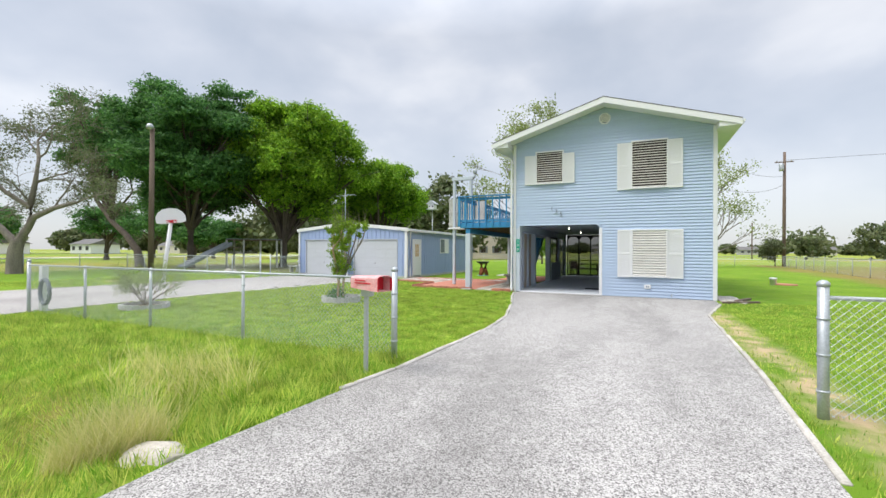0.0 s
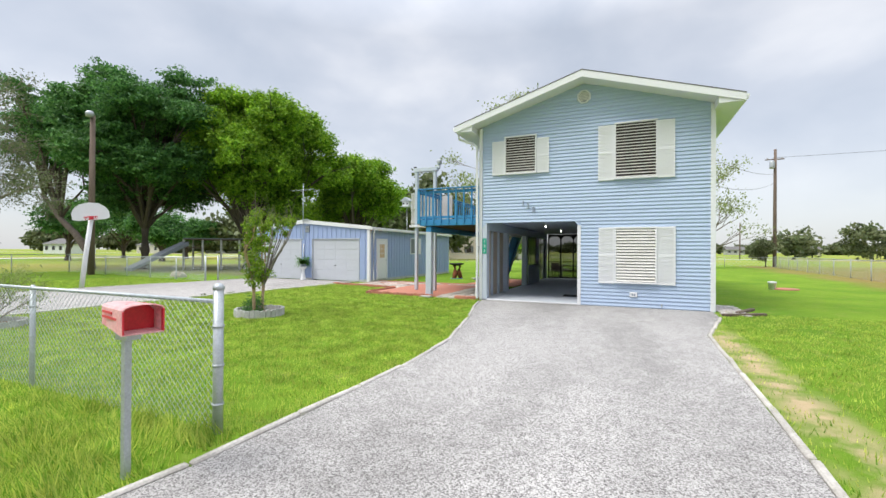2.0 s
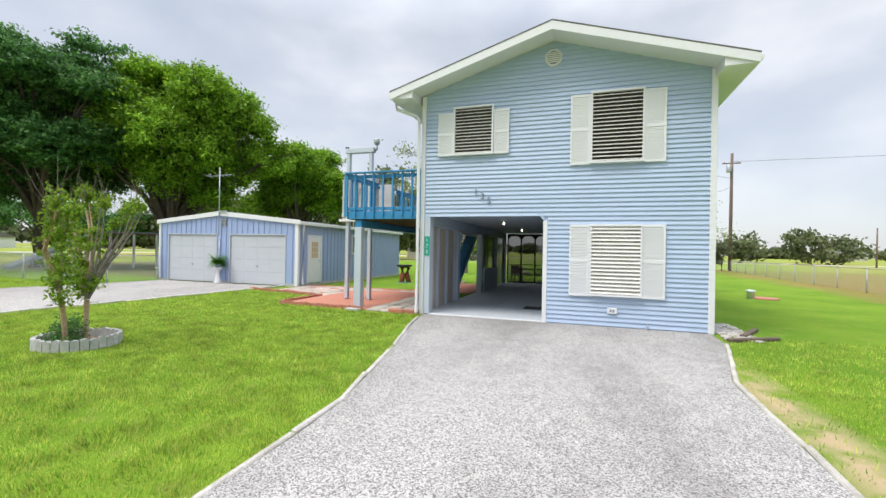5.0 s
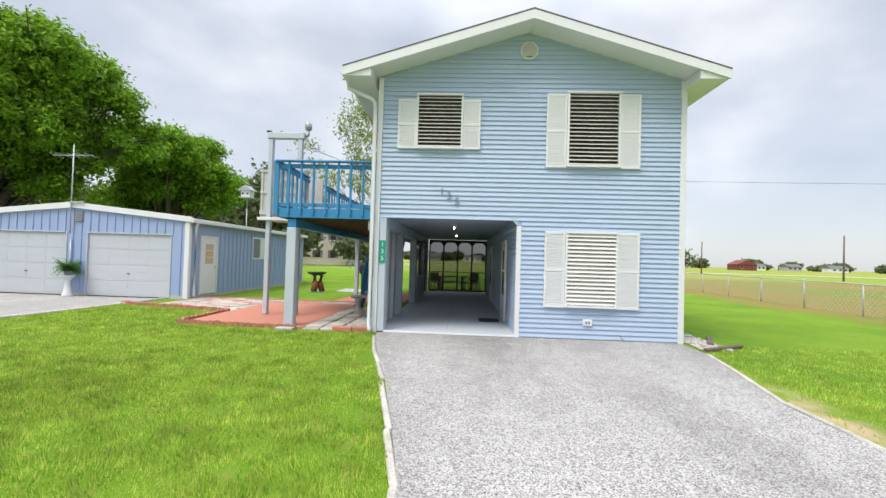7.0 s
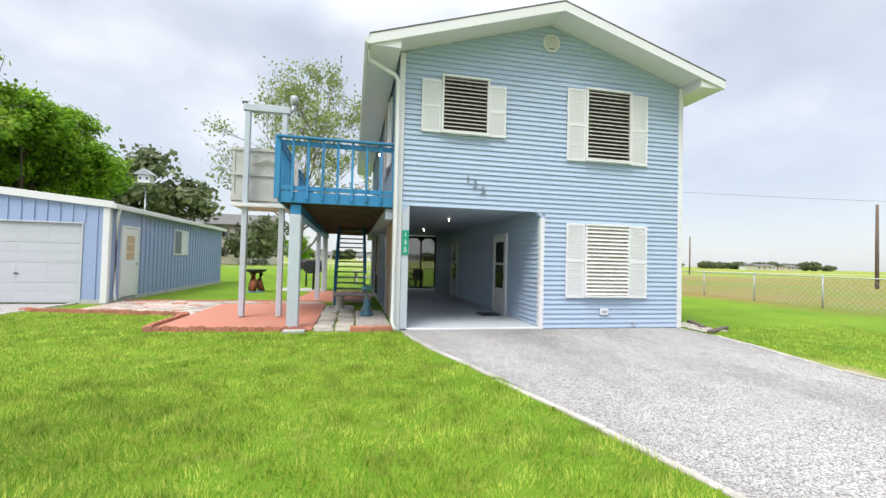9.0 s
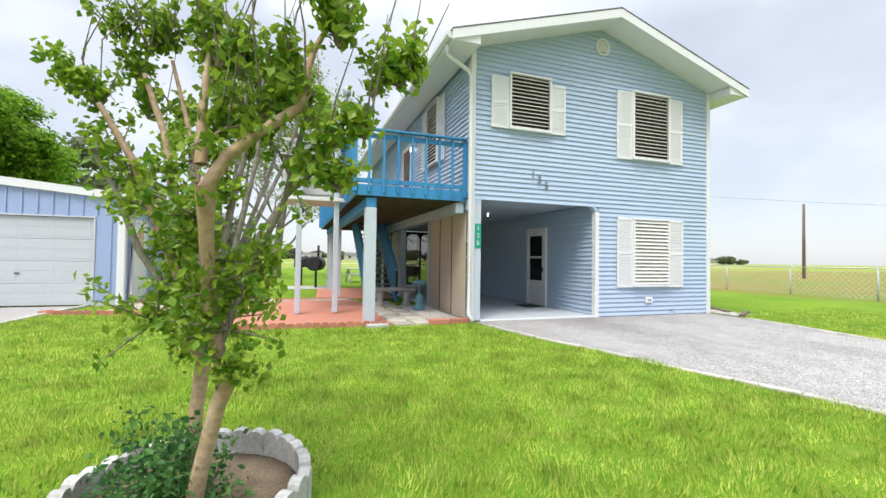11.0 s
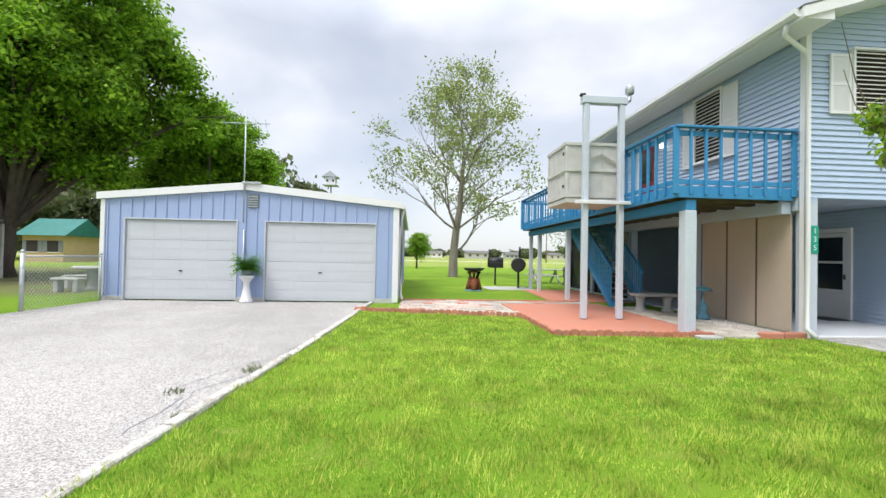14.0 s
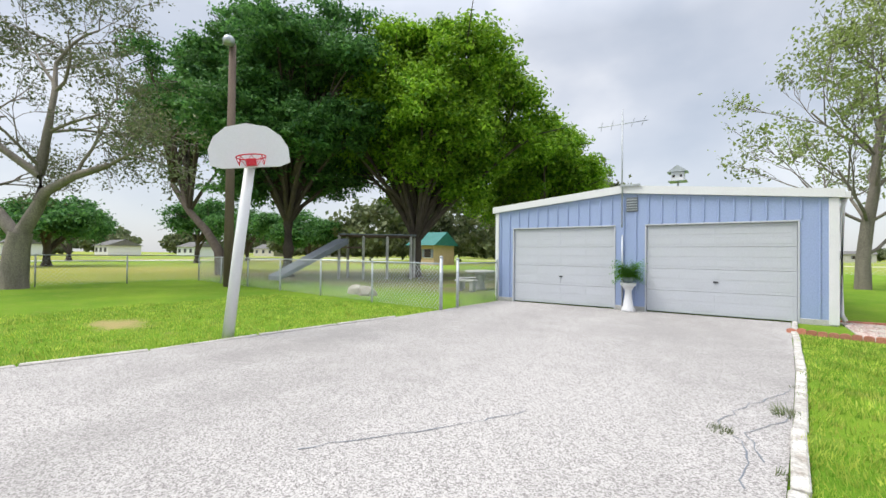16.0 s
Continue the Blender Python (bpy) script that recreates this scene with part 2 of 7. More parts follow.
LAWN_A, LAWN_B, LAWN_DRY = (0.15, 0.29, 0.022), (0.25, 0.385, 0.035), (0.40, 0.33, 0.12)
M_GROUND = ground_mat()
M_GRASS = leaf_mat("grass_blades", (0.13, 0.32, 0.022), (0.66, 0.69, 0.15), 0.45, 0.5, 2.6, 0.36)
M_STRAW = leaf_mat("straw_grass", (0.45, 0.47, 0.12), (0.74, 0.68, 0.34), 0.4)
M_DRIVE = chip_mat("chip_seal", (0.54, 0.52, 0.50), (0.125, 0.118, 0.113), 0.0105, 0.35, stain=0.5)
M_DRIVE2 = chip_mat("worn_asphalt_pale", (0.51, 0.485, 0.465), (0.21, 0.197, 0.188), 0.0105, 0.22, 0.35, stain=0.5)
M_KERB = mat("weathered_kerb", (0.50, 0.47, 0.43), 0.9, var=0.2, big=2.5, fine=40, bump=0.6, stain=(0.22, 0.2, 0.16), piece=0.12)
M_TIMBERWHITE = mat("flaking_white_timber", (0.56, 0.54, 0.50), 0.85, var=0.3, big=7, fine=45, bump=0.8, stain=(0.24, 0.20, 0.16), streak=0.3, piece=0.1)
M_SIDING = mat("blue_vinyl_siding", (0.41, 0.505, 0.65), 0.45, var=0.06, big=0.7, fine=90, bump=0.08, stain=(0.35, 0.43, 0.57), piece=0.025)
M_WHITE = mat("white_trim_paint", (0.71, 0.715, 0.73), 0.45, var=0.06, big=2, fine=70, bump=0.1, stain=(0.62, 0.61, 0.58))
M_SLAT = mat("louvre_white", (0.74, 0.72, 0.68), 0.5, var=0.1, big=3, stain=(0.5, 0.46, 0.4), piece=0.05)
# near-black: the unlit depth behind louvres, bird holes and far panes, as colour
M_DARK = mat("painted_interior_shade", (0.035, 0.028, 0.024), 0.8, var=0.1)
M_BLACK = mat("black_metal", (0.02, 0.02, 0.021), 0.5, var=0.15, spec=0.4)
M_ROOF = mat("grey_shingle", (0.16, 0.155, 0.15), 0.95, var=0.25, big=3, fine=90, bump=0.6)
M_DECKBLUE = mat("blue_deck_paint", (0.035, 0.22, 0.46), 0.5, var=0.14, big=3, fine=50, bump=0.25, stain=(0.05, 0.26, 0.42), streak=3, piece=0.07)
M_POST = mat("pale_grey_blue_paint", (0.50, 0.55, 0.62), 0.6, var=0.1, big=2, bump=0.2, stain=(0.38, 0.40, 0.43), streak=4)
M_CARPORT = mat("carport_grey_paint", (0.40, 0.46, 0.55), 0.6, var=0.08, big=1.5, bump=0.15)
M_SLAB = mat("painted_slab", (0.50, 0.53, 0.57), 0.55, var=0.08, big=0.7, fine=30, bump=0.15, stain=(0.42, 0.44, 0.47))
M_BEAM = mat("raw_timber", (0.13, 0.095, 0.07), 0.8, var=0.25, big=4, streak=0.2, bump=0.4)
M_TANPANEL = mat("tan_plywood", (0.46, 0.385, 0.31), 0.7, var=0.1, big=1.3, streak=5, bump=0.2, piece=0.05)
M_BARN = mat("blue_sheet_metal", (0.31, 0.39, 0.60), 0.4, var=0.08, big=0.8, fine=40, bump=0.06, stain=(0.27, 0.34, 0.52), piece=0.02)
M_GDOOR = mat("grey_garage_door", (0.50, 0.52, 0.56), 0.5, var=0.06, big=1.2, bump=0.08, stain=(0.43, 0.45, 0.48), piece=0.02)
M_GALV = mat("galvanised_steel", (0.45, 0.48, 0.50), 0.45, 0.6, var=0.12, big=6, bump=0.1)
M_RED = mat("red_plastic", (0.55, 0.018, 0.035), 0.35, var=0.1, big=3, bump=0.05, stain=(0.62, 0.1, 0.12))
M_PINK = mat("faded_mailbox", (0.74, 0.42, 0.42), 0.45, var=0.18, big=7, bump=0.05, stain=(0.58, 0.05, 0.07))
M_BRICK = mat("red_paver", (0.44, 0.17, 0.11), 0.85, var=0.2, big=2, fine=60, bump=0.5, stain=(0.36, 0.2, 0.16), piece=0.14)
M_STONE = mat("pale_flagstone", (0.46, 0.42, 0.36), 0.9, var=0.2, big=3, fine=40, bump=0.6, piece=0.2)
M_PEBBLE = leaf_mat("white_pebbles", (0.62, 0.59, 0.56), (0.38, 0.33, 0.30), 0.0, 0.8)
M_PINKGRAVEL = leaf_mat("pink_gravel", (0.58, 0.50, 0.46), (0.40, 0.27, 0.23), 0.0, 0.85)
M_CONC = mat("grey_concrete", (0.46, 0.455, 0.44), 0.9, var=0.2, big=4, fine=50, bump=0.5, stain=(0.27, 0.27, 0.23), piece=0.08)
M_BARK = mat("grey_bark", (0.10, 0.08, 0.065), 0.95, var=0.3, big=4, fine=25, bump=1.0, streak=4)
M_BARKPALE = mat("pale_bark", (0.24, 0.21, 0.18), 0.95, var=0.3, big=4, fine=25, bump=1.0, streak=4)
M_MYRTLE = mat("smooth_tan_bark", (0.40, 0.27, 0.17), 0.7, var=0.25, big=7, fine=30, bump=0.4, stain=(0.5, 0.38, 0.27), streak=5)
M_TWIG = mat("twig_bark", (0.22, 0.18, 0.14), 0.9, var=0.2, big=7)
M_LEAFDARK = leaf_mat("oak_leaves", (0.033, 0.11, 0.035), (0.15, 0.33, 0.08), 0.40)
M_LEAFBRIGHT = leaf_mat("bright_leaves", (0.07, 0.19, 0.014), (0.33, 0.53, 0.04), 0.42)
M_LEAFPALE = leaf_mat("pale_new_leaves", (0.20, 0.27, 0.07), (0.36, 0.42, 0.16), 0.4)
M_LEAFDUSTY = leaf_mat("dusty_leaves", (0.10, 0.14, 0.06), (0.20, 0.22, 0.11), 0.3)
M_LEAFMYRTLE = leaf_mat("myrtle_leaves", (0.10, 0.24, 0.02), (0.36, 0.48, 0.05), 0.45, 0.35)
M_FERN = leaf_mat("fern_fronds", (0.06, 0.20, 0.015), (0.14, 0.33, 0.03), 0.35)
M_SOIL = mat("planter_soil", (0.22, 0.16, 0.10), 0.95, var=0.3, big=6, bump=0.8)
M_WOODPOLE = mat("weathered_pole", (0.17, 0.125, 0.10), 0.9, var=0.25, big=5, streak=8, bump=0.6)
M_GLASS = glass_mat("window_glass")
M_SCREEN = mat("dark_screen_frame", (0.012, 0.012, 0.014), 0.5)
M_GREEN = mat("green_sign", (0.005, 0.30, 0.20), 0.4, var=0.04)
M_GREYNUM = mat("grey_numerals", (0.22, 0.26, 0.31), 0.5, var=0.08)
M_BEIGECAGE = mat("cage_paint", (0.52, 0.515, 0.50), 0.6, var=0.15, big=4, bump=0.2, stain=(0.38, 0.36, 0.33))
M_CREAM = mat("cream_siding", (0.56, 0.52, 0.44), 0.7, var=0.08)
M_TAN = mat("tan_siding", (0.55, 0.40, 0.24), 0.7, var=0.1)
M_FARGREEN = mat("green_roof", (0.03, 0.17, 0.15), 0.6, var=0.1)
M_BARNRED = mat("barn_red", (0.20, 0.05, 0.045), 0.7, var=0.1)
M_ROADPALE = mat("pale_road", (0.62, 0.60, 0.57), 0.9, var=0.1)
M_RUST = mat("rusty_carved_wood", (0.28, 0.085, 0.04), 0.8, var=0.35, big=8, bump=0.6)
M_SLIDE = mat("faded_grey_plastic", (0.18, 0.20, 0.23), 0.6, var=0.15)
M_TEAL = mat("painted_ornament", (0.12, 0.30, 0.38), 0.5, var=0.3, big=20)
M_DOORRED = mat("dark_red_door", (0.16, 0.015, 0.02), 0.4, var=0.1)
M_PANE = mat("dark_window_glass", (0.012, 0.016, 0.02), 0.15, var=0.1, bump=0, spec=0.6)
M_BULB = bulb_mat("lit_bulb", (1.0, 0.93, 0.8), 6.0)


# ---- building helpers ----
def thing(name, loc, label, category, group="", kind=""):
    ob = new(name)
    ob.location = loc
    return tagged(ob, label, category, group, kind)


def base_of(ob):
    while ob.parent:
        ob = ob.parent
    return Vector(ob.location)


def part(name, bm, material, parent, label="", smooth=False):
    """Links a bmesh, made in world metres, as one mesh under a thing or a part."""
    if parent is not None:
        bmesh.ops.translate(bm, verts=bm.verts, vec=-base_of(parent))
    me = bpy.data.meshes.new(name)
    if smooth:
        for f in bm.faces:
            f.smooth = True
    bm.to_mesh(me)
    bm.free()
    me.materials.append(material)
    ob = new(name, me)
    if parent is not None:
        ob.parent = parent
    if label:
        ob["label"] = label
    return ob


def raw(name, verts, faces, material, parent=None, label=""):
    o = base_of(parent) if parent is not None else Vector((0, 0, 0))
    v = np.asarray(verts, float) - np.array(o)
    me = bpy.data.meshes.new(name)
    me.from_pydata(v.tolist(), [], faces.tolist() if hasattr(faces, "tolist") else faces)
    me.update()
    me.materials.append(material)
    ob = new(name, me)
    if parent is not None:
        ob.parent = parent
    if label:
        ob["label"] = label
    return ob


def box(bm, x0, y0, z0, x1, y1, z1, bev=0.0, m=None):
    g = bmesh.ops.create_cube(bm, size=1.0)
    vs = g["verts"]
    for v in vs:
        v.co = Vector((x0 + (v.co.x + 0.5) * (x1 - x0), y0 + (v.co.y + 0.5) * (y1 - y0), z0 + (v.co.z + 0.5) * (z1 - z0)))
    if bev:
        es = {e for v in vs for e in v.link_edges}
        r = bmesh.ops.bevel(bm, geom=list(es), offset=bev, segments=1, affect="EDGES")
        vs = r["verts"]
    if m is not None:
        bmesh.ops.transform(bm, matrix=m, verts=list(set(vs)))
    return bm


def B(x0, y0, z0, x1, y1, z1, bev=0.006, m=None):
    return box(bmesh.new(), x0, y0, z0, x1, y1, z1, bev, m)


def tube(bm, pts, radii, n=8, cap=True):
    """A tapered round bar along points."""
    pts = [Vector(p) for p in pts]
    if not hasattr(radii, "__len__"):
        radii = [radii] * len(pts)
    rings = []
    for i, p in enumerate(pts):
        d = (pts[min(i + 1, len(pts) - 1)] - pts[max(i - 1, 0)]).normalized()
        q = d.to_track_quat("Z", "Y")
        rings.append([bm.verts.new(p + q @ Vector((math.cos(a) * radii[i], math.sin(a) * radii[i], 0))) for a in (2 * math.pi * k / n for k in range(n))])
    for a, b in zip(rings, rings[1:]):
        for k in range(n):
            f = bm.faces.new((a[k], a[(k + 1) % n], b[(k + 1) % n], b[k]))
            f.smooth = True
    if cap:
        bm.faces.new(rings[0][::-1])
        bm.faces.new(rings[-1])
    return bm


def T(pts, radii, n=8):
    return tube(bmesh.new(), pts, radii, n)


def lathe(profile, center, n=20):
    """A turned shape: rows of radius and height."""
    bm = bmesh.new()
    rings = [[bm.verts.new((center[0] + r * math.cos(2 * math.pi * k / n), center[1] + r * math.sin(2 * math.pi * k / n), center[2] + z)) for k in range(n)] for r, z in profile]
    for a, b in zip(rings, rings[1:]):
        for k in range(n):
            bm.faces.new((a[k], a[(k + 1) % n], b[(k + 1) % n], b[k])).smooth = True
    bm.faces.new(rings[0][::-1])
    bm.faces.new(rings[-1])
    return bm


def prism(outline, axis, lo, hi):
    """An outline in two axes, drawn out along the third (0, 1 or 2)."""
    bm = bmesh.new()

    def at(p, w):
        c = [p[0], p[1]]
        c.insert(axis, w)
        return bm.verts.new(c)
    a, b = [at(p, lo) for p in outline], [at(p, hi) for p in outline]
    bm.faces.new(a)
    bm.faces.new(b)
    k = len(a)
    for i in range(k):
        bm.faces.new((a[i], a[(i + 1) % k], b[(i + 1) % k], b[i]))
    bmesh.ops.recalc_face_normals(bm, faces=bm.faces)
    return bm


def letters(text, size, m, material, name, parent, depth=0.012):
    cu = bpy.data.curves.new(name, "FONT")
    cu.body, cu.size, cu.extrude, cu.align_x = text, size, depth, "CENTER"
    tmp = new(name + "_tmp", cu)
    me = bpy.data.meshes.new_from_object(tmp.evaluated_get(bpy.context.evaluated_depsgraph_get()))
    bpy.data.objects.remove(tmp)
    me.transform(Matrix.Translation(-base_of(parent)) @ m if parent is not None else m)
    me.materials.clear()
    me.materials.append(material)
    ob = new(name, me)
    if parent is not None:
        ob.parent = parent
    return ob


def screen_mat():
    """Fine dark insect screen: part of the light goes through."""
    m, n, l, b = node_mat("insect_screen")
    b.inputs["Base Color"].default_value = (0.03, 0.03, 0.032, 1)
    b.inputs["Roughness"].default_value = 0.6
    tr, ms = n.new("ShaderNodeBsdfTransparent"), n.new("ShaderNodeMixShader")
    ms.inputs[0].default_value = 0.55
    l.new(tr.outputs[0], ms.inputs[1])
    l.new(b.outputs[0], ms.inputs[2])
    l.new(ms.outputs[0], n["Material Output"].inputs["Surface"])
    return m


M_MESH = screen_mat()


# ---- ground and paving ----
def ground_height(x, y):
    """Flat ground with a shallow roadside ditch west of the drive."""
    if -60 < x < -3.4 and -6 < y < 4.6:
        side = min(1.0, (-3.4 - x) / 1.6)
        return -0.42 * side * math.exp(-((y - 1.3) / 1.35) ** 2)
    return 0.0


def grow_lines(lo, hi, near_lo, near_hi, step):
    xs = list(np.arange(near_lo, near_hi + 1e-6, step))
    d, v = step, near_hi
    while v < hi:
        d *= 1.5
        v = min(hi, v + d)
        xs.append(v)
    d, v = step, near_lo
    while v > lo:
        d *= 1.5
        v = max(lo, v - d)
        xs.insert(0, v)
    return xs


gx, gy = grow_lines(-1500, 1500, -18, 6, 0.5), grow_lines(-400, 1800, -4, 8, 0.5)
gv = [(x, y, ground_height(x, y)) for y in gy for x in gx]
nx = len(gx)
gf = [(j * nx + i, j * nx + i + 1, (j + 1) * nx + i + 1, (j + 1) * nx + i) for j in range(len(gy) - 1) for i in range(nx - 1)]
ground = tagged(raw("ground", gv, gf, M_GROUND), "green mown lawn running out to dry fields", "ground", kind="structure")

DRIVE_L = [(-3.9, -8), (-3.5, -2), (-3.27, 1.04), (-3.31, 1.75), (-3.26, 2.7), (-3.2, 3.4), (-3.06, 4.4), (-2.99, 5.5), (-2.94, 7.5), (-2.96, 8.6), (-3.04, 9.5), (-3.26, 10.5), (-3.64, 12.2), (-4.12, 14.0), (-4.42, 15.3), (-4.5, 15.85)]
DRIVE_R = [(1.5, -8), (1.15, -2), (1.1, 3.3), (1.18, 4.6), (1.27, 6.4), (1.34, 9.0), (1.4, 11.9), (2.1, 14.8), (2.12, 15.85)]
drive = part("driveway", prism(DRIVE_L + DRIVE_R[::-1], 2, -0.12, 0.012), M_DRIVE, None)
tagged(drive, "grey chip-seal driveway leading to the blue house", "driveway", kind="structure")
PAD_R = [(-14.2, -8), (-14.05, 4.9), (-13.85, 10.8), (-13.6, 13.2), (-13.37, 15.6), (-13.12, 19.2), (-13.0, 20.75)]
PAD_L = [(-21.8, -8), (-21.5, 5.0), (-21.15, 10.0), (-20.85, 11.3), (-20.3, 16.0), (-20.1, 20.75)]
pad = part("garage_driveway", prism(PAD_L + PAD_R[::-1], 2, -0.12, 0.014), M_DRIVE2, None)
tagged(pad, "wide pale worn asphalt drive before the garage", "driveway", kind="structure")


def kerb_run(owner, line, width, height, piece_len, rng, shift, material=M_KERB):
    """Short worn kerb pieces laid end to end along a line."""
    for (x0, y0), (x1, y1) in zip(line, line[1:]):
        d = math.hypot(x1 - x0, y1 - y0)
        k = max(1, round(d / piece_len))
        ang = math.degrees(math.atan2(y1 - y0, x1 - x0))
        for i in range(k):
            f = (i + 0.5) / k
            cx, cy = x0 + (x1 - x0) * f, y0 + (y1 - y0) * f
            L = d / k - 0.02
            m = pose(cx, cy, rng.uniform(-0.012, 0.006), rng.uniform(-2, 2), rng.uniform(-1, 1), ang + rng.uniform(-1.5, 1.5))
            part("kerb_piece", B(-L / 2, shift - width / 2, -0.05, L / 2, shift + width / 2, height, 0.014, m), material, owner)


_rng = random.Random(5)
edging_w = thing("edging_west", (-3.3, 6, 0), "pale weathered concrete edging along the driveway and lawn", "edging", kind="structure")
kerb_run(edging_w, DRIVE_L[5:-1], 0.07, 0.035, 1.2, _rng, 0.04)
edging_e = thing("edging_east", (1.3, 6, 0), "pale weathered concrete edging along the worn lawn strip", "edging", kind="structure")
kerb_run(edging_e, DRIVE_R[2:-1], 0.07, 0.035, 1.1, _rng, -0.04)
edging_g = thing("edging_garage", (-13.6, 12, 0), "cracked white-painted timber kerb between lawn and garage drive", "edging", kind="structure")
kerb_run(edging_g, PAD_R[1:], 0.10, 0.05, 1.3, _rng, -0.055, M_TIMBERWHITE)
edging_f = thing("edging_far", (-20.9, 12, 0), "thin pale kerb at the drive's grassy edge", "edging", kind="structure")
kerb_run(edging_f, PAD_L[1:-1], 0.08, 0.045, 1.4, _rng, 0.03)
FAR_ROAD = part("far_road", prism([(-300, 104), (400, 128), (400, 132), (-300, 108)], 2, -0.1, 0.05), M_ROADPALE, None)
tagged(FAR_ROAD, "pale far road across the fields", "road", kind="structure")
WEST_ROAD = part("west_road", prism([(-92, -60), (-97, 105), (-91, 105), (-86, -60)], 2, -0.1, 0.05), M_ROADPALE, None)
tagged(WEST_ROAD, "pale road beyond the western field", "road", kind="structure")

# ---- the house ----
HX0, HX1, HY0, HY1 = -4.62, 2.18, 15.85, 28.0
RX, RZ, SLOPE = -1.27, 6.81, 0.307          # ridge, underside


def roof_z(x):
    return RZ - SLOPE * abs(x - RX)


house = thing("house", (RX, HY0, 0), "two-storey pale blue house with white trim over a carport", "house")
OX0, OX1, OZ = -4.36, -1.44, 2.66


def wall_part(name, bm, material=M_SIDING, label=""):
    return part(name, bm, material, house, label)


# wall cores
front_outline = [(HX0 + 0.02, 2.66), (HX1 - 0.02, 2.66), (HX1 - 0.02, roof_z(HX1)), (RX, RZ), (HX0 + 0.02, roof_z(HX0))]
wall_n = wall_part("front_wall_upper", prism(front_outline, 1, HY0 + 0.02, HY0 + 0.16))
wall_part("front_wall_lower", B(OX1 + 0.02, HY0 + 0.02, 0.0, HX1 - 0.02, HY0 + 0.16, 2.655, 0))
wall_l = wall_part("west_wall_upper", B(HX0 + 0.02, HY0 + 0.165, 2.72, HX0 + 0.16, HY1, roof_z(HX0), 0))
wall_part("east_wall", B(HX1 - 0.16, HY0 + 0.165, 0.0, HX1 - 0.02, HY1, roof_z(HX1), 0))
wall_part("rear_wall_upper", prism([(HX0 + 0.17, 2.72), (HX1 - 0.17, 2.72), (HX1 - 0.17, roof_z(HX1)), (RX, RZ), (HX0 + 0.17, roof_z(HX0))], 1, HY1 - 0.14, HY1))
wall_part("rear_wall_lower", B(OX1 + 0.17, HY1 - 0.14, 0, HX1 - 0.17, HY1, 2.715, 0))
wall_c = wall_part("carport_wall", B(OX1 + 0.02, HY0 + 0.165, 0.0, OX1 + 0.16, HY1 - 0.145, 2.655, 0))
wall_part("carport_ceiling", B(HX0 + 0.165, HY0 + 0.165, 2.66, HX1 - 0.165, HY1 - 0.145, 2.715, 0), M_CARPORT)
wall_part("carport_slab", B(HX0 + 0.05, HY0 + 0.0, -0.1, OX1 + 0.015, HY1 + 0.1, 0.05, 0.008), M_SLAB, "pale painted concrete floor")
wall_part("slab_joint", B(-2.96, HY0 + 0.3, 0.045, -2.945, HY1 - 0.1, 0.0515, 0), M_CONC)

# siding boards
ROW = 0.1065


def board(owner, pts_bottom, pts_top, normal, name="siding_board"):
    """One lap board between a bottom and a top edge; its lower edge stands proud."""
    (ax, ay, az), (bx, by, bz) = pts_bottom
    (cx, cy, cz), (dx, dy, dz) = pts_top
    n = Vector(normal)
    p = [Vector(q) for q in ((ax, ay, az), (bx, by, bz), (dx, dy, dz), (cx, cy, cz))]
    out_b, out_m, out_t = 0.031, 0.029, 0.003
    up = Vector((0, 0, 0.018))
    v = [p[0], p[1], p[0] + n * out_b, p[1] + n * out_b, p[0] + n * out_m + up, p[1] + n * out_m + up, p[3] + n * out_t, p[2] + n * out_t]
    raw(name, [tuple(q) for q in v], [(0, 1, 3, 2), (2, 3, 5, 4), (4, 5, 7, 6)], M_SIDING, owner)


z = 0.03
while z < RZ - 0.08:
    z1 = z + ROW
    def ext(zz):
        return max(HX0 + 0.11, RX - (RZ - zz) / SLOPE), min(HX1 - 0.11, RX + (RZ - zz) / SLOPE)
    (a0, a1), (b0, b1) = ext(z), ext(min(z1, RZ - 0.01))
    if z1 < OZ + 0.02:
        a0 = b0 = OX1 + 0.10
    board(wall_n, ((a0, HY0 + 0.02, z), (a1, HY0 + 0.02, z)), ((b0, HY0 + 0.02, z1), (b1, HY0 + 0.02, z1)), (0, -1, 0))
    z = z1
z = 2.75
while z < roof_z(HX0) - 0.02:
    z1 = min(z + ROW, roof_z(HX0))
    x = HX0 + 0.02
    board(wall_l, ((x, HY1, z), (x, HY0 + 0.12, z)), ((x, HY1, z1), (x, HY0 + 0.12, z1)), (-1, 0, 0))
    z = z1
z = 0.06
while z < 2.64:
    z1 = min(z + ROW, 2.655)
    x = OX1 + 0.02
    board(wall_c, ((x, HY1 - 0.15, z), (x, HY0 + 0.12, z)), ((x, HY1 - 0.15, z1), (x, HY0 + 0.12, z1)), (-1, 0, 0))
    z = z1

# white corner boards and edge of the opening
for nm, q in (("corner_board", (HX1 - 0.11, HY0 - 0.025, 0.0, HX1 + 0.012, HY0 + 0.10, roof_z(HX1))),
              ("corner_board", (HX0 - 0.012, HY0 - 0.025, 0.0, HX0 + 0.10, HY0 + 0.11, roof_z(HX0) - 0.02)),
              ("opening_trim", (OX1 - 0.005, HY0 - 0.02, 0.0, OX1 + 0.10, HY0 + 0.12, 2.46)),
              ("sill_trim", (OX0, HY0 - 0.02, 0.012, OX1 - 0.01, HY0 - 0.003, 0.052))):
    part(nm, B(*q, 0.008), M_WHITE, house, "white painted trim")
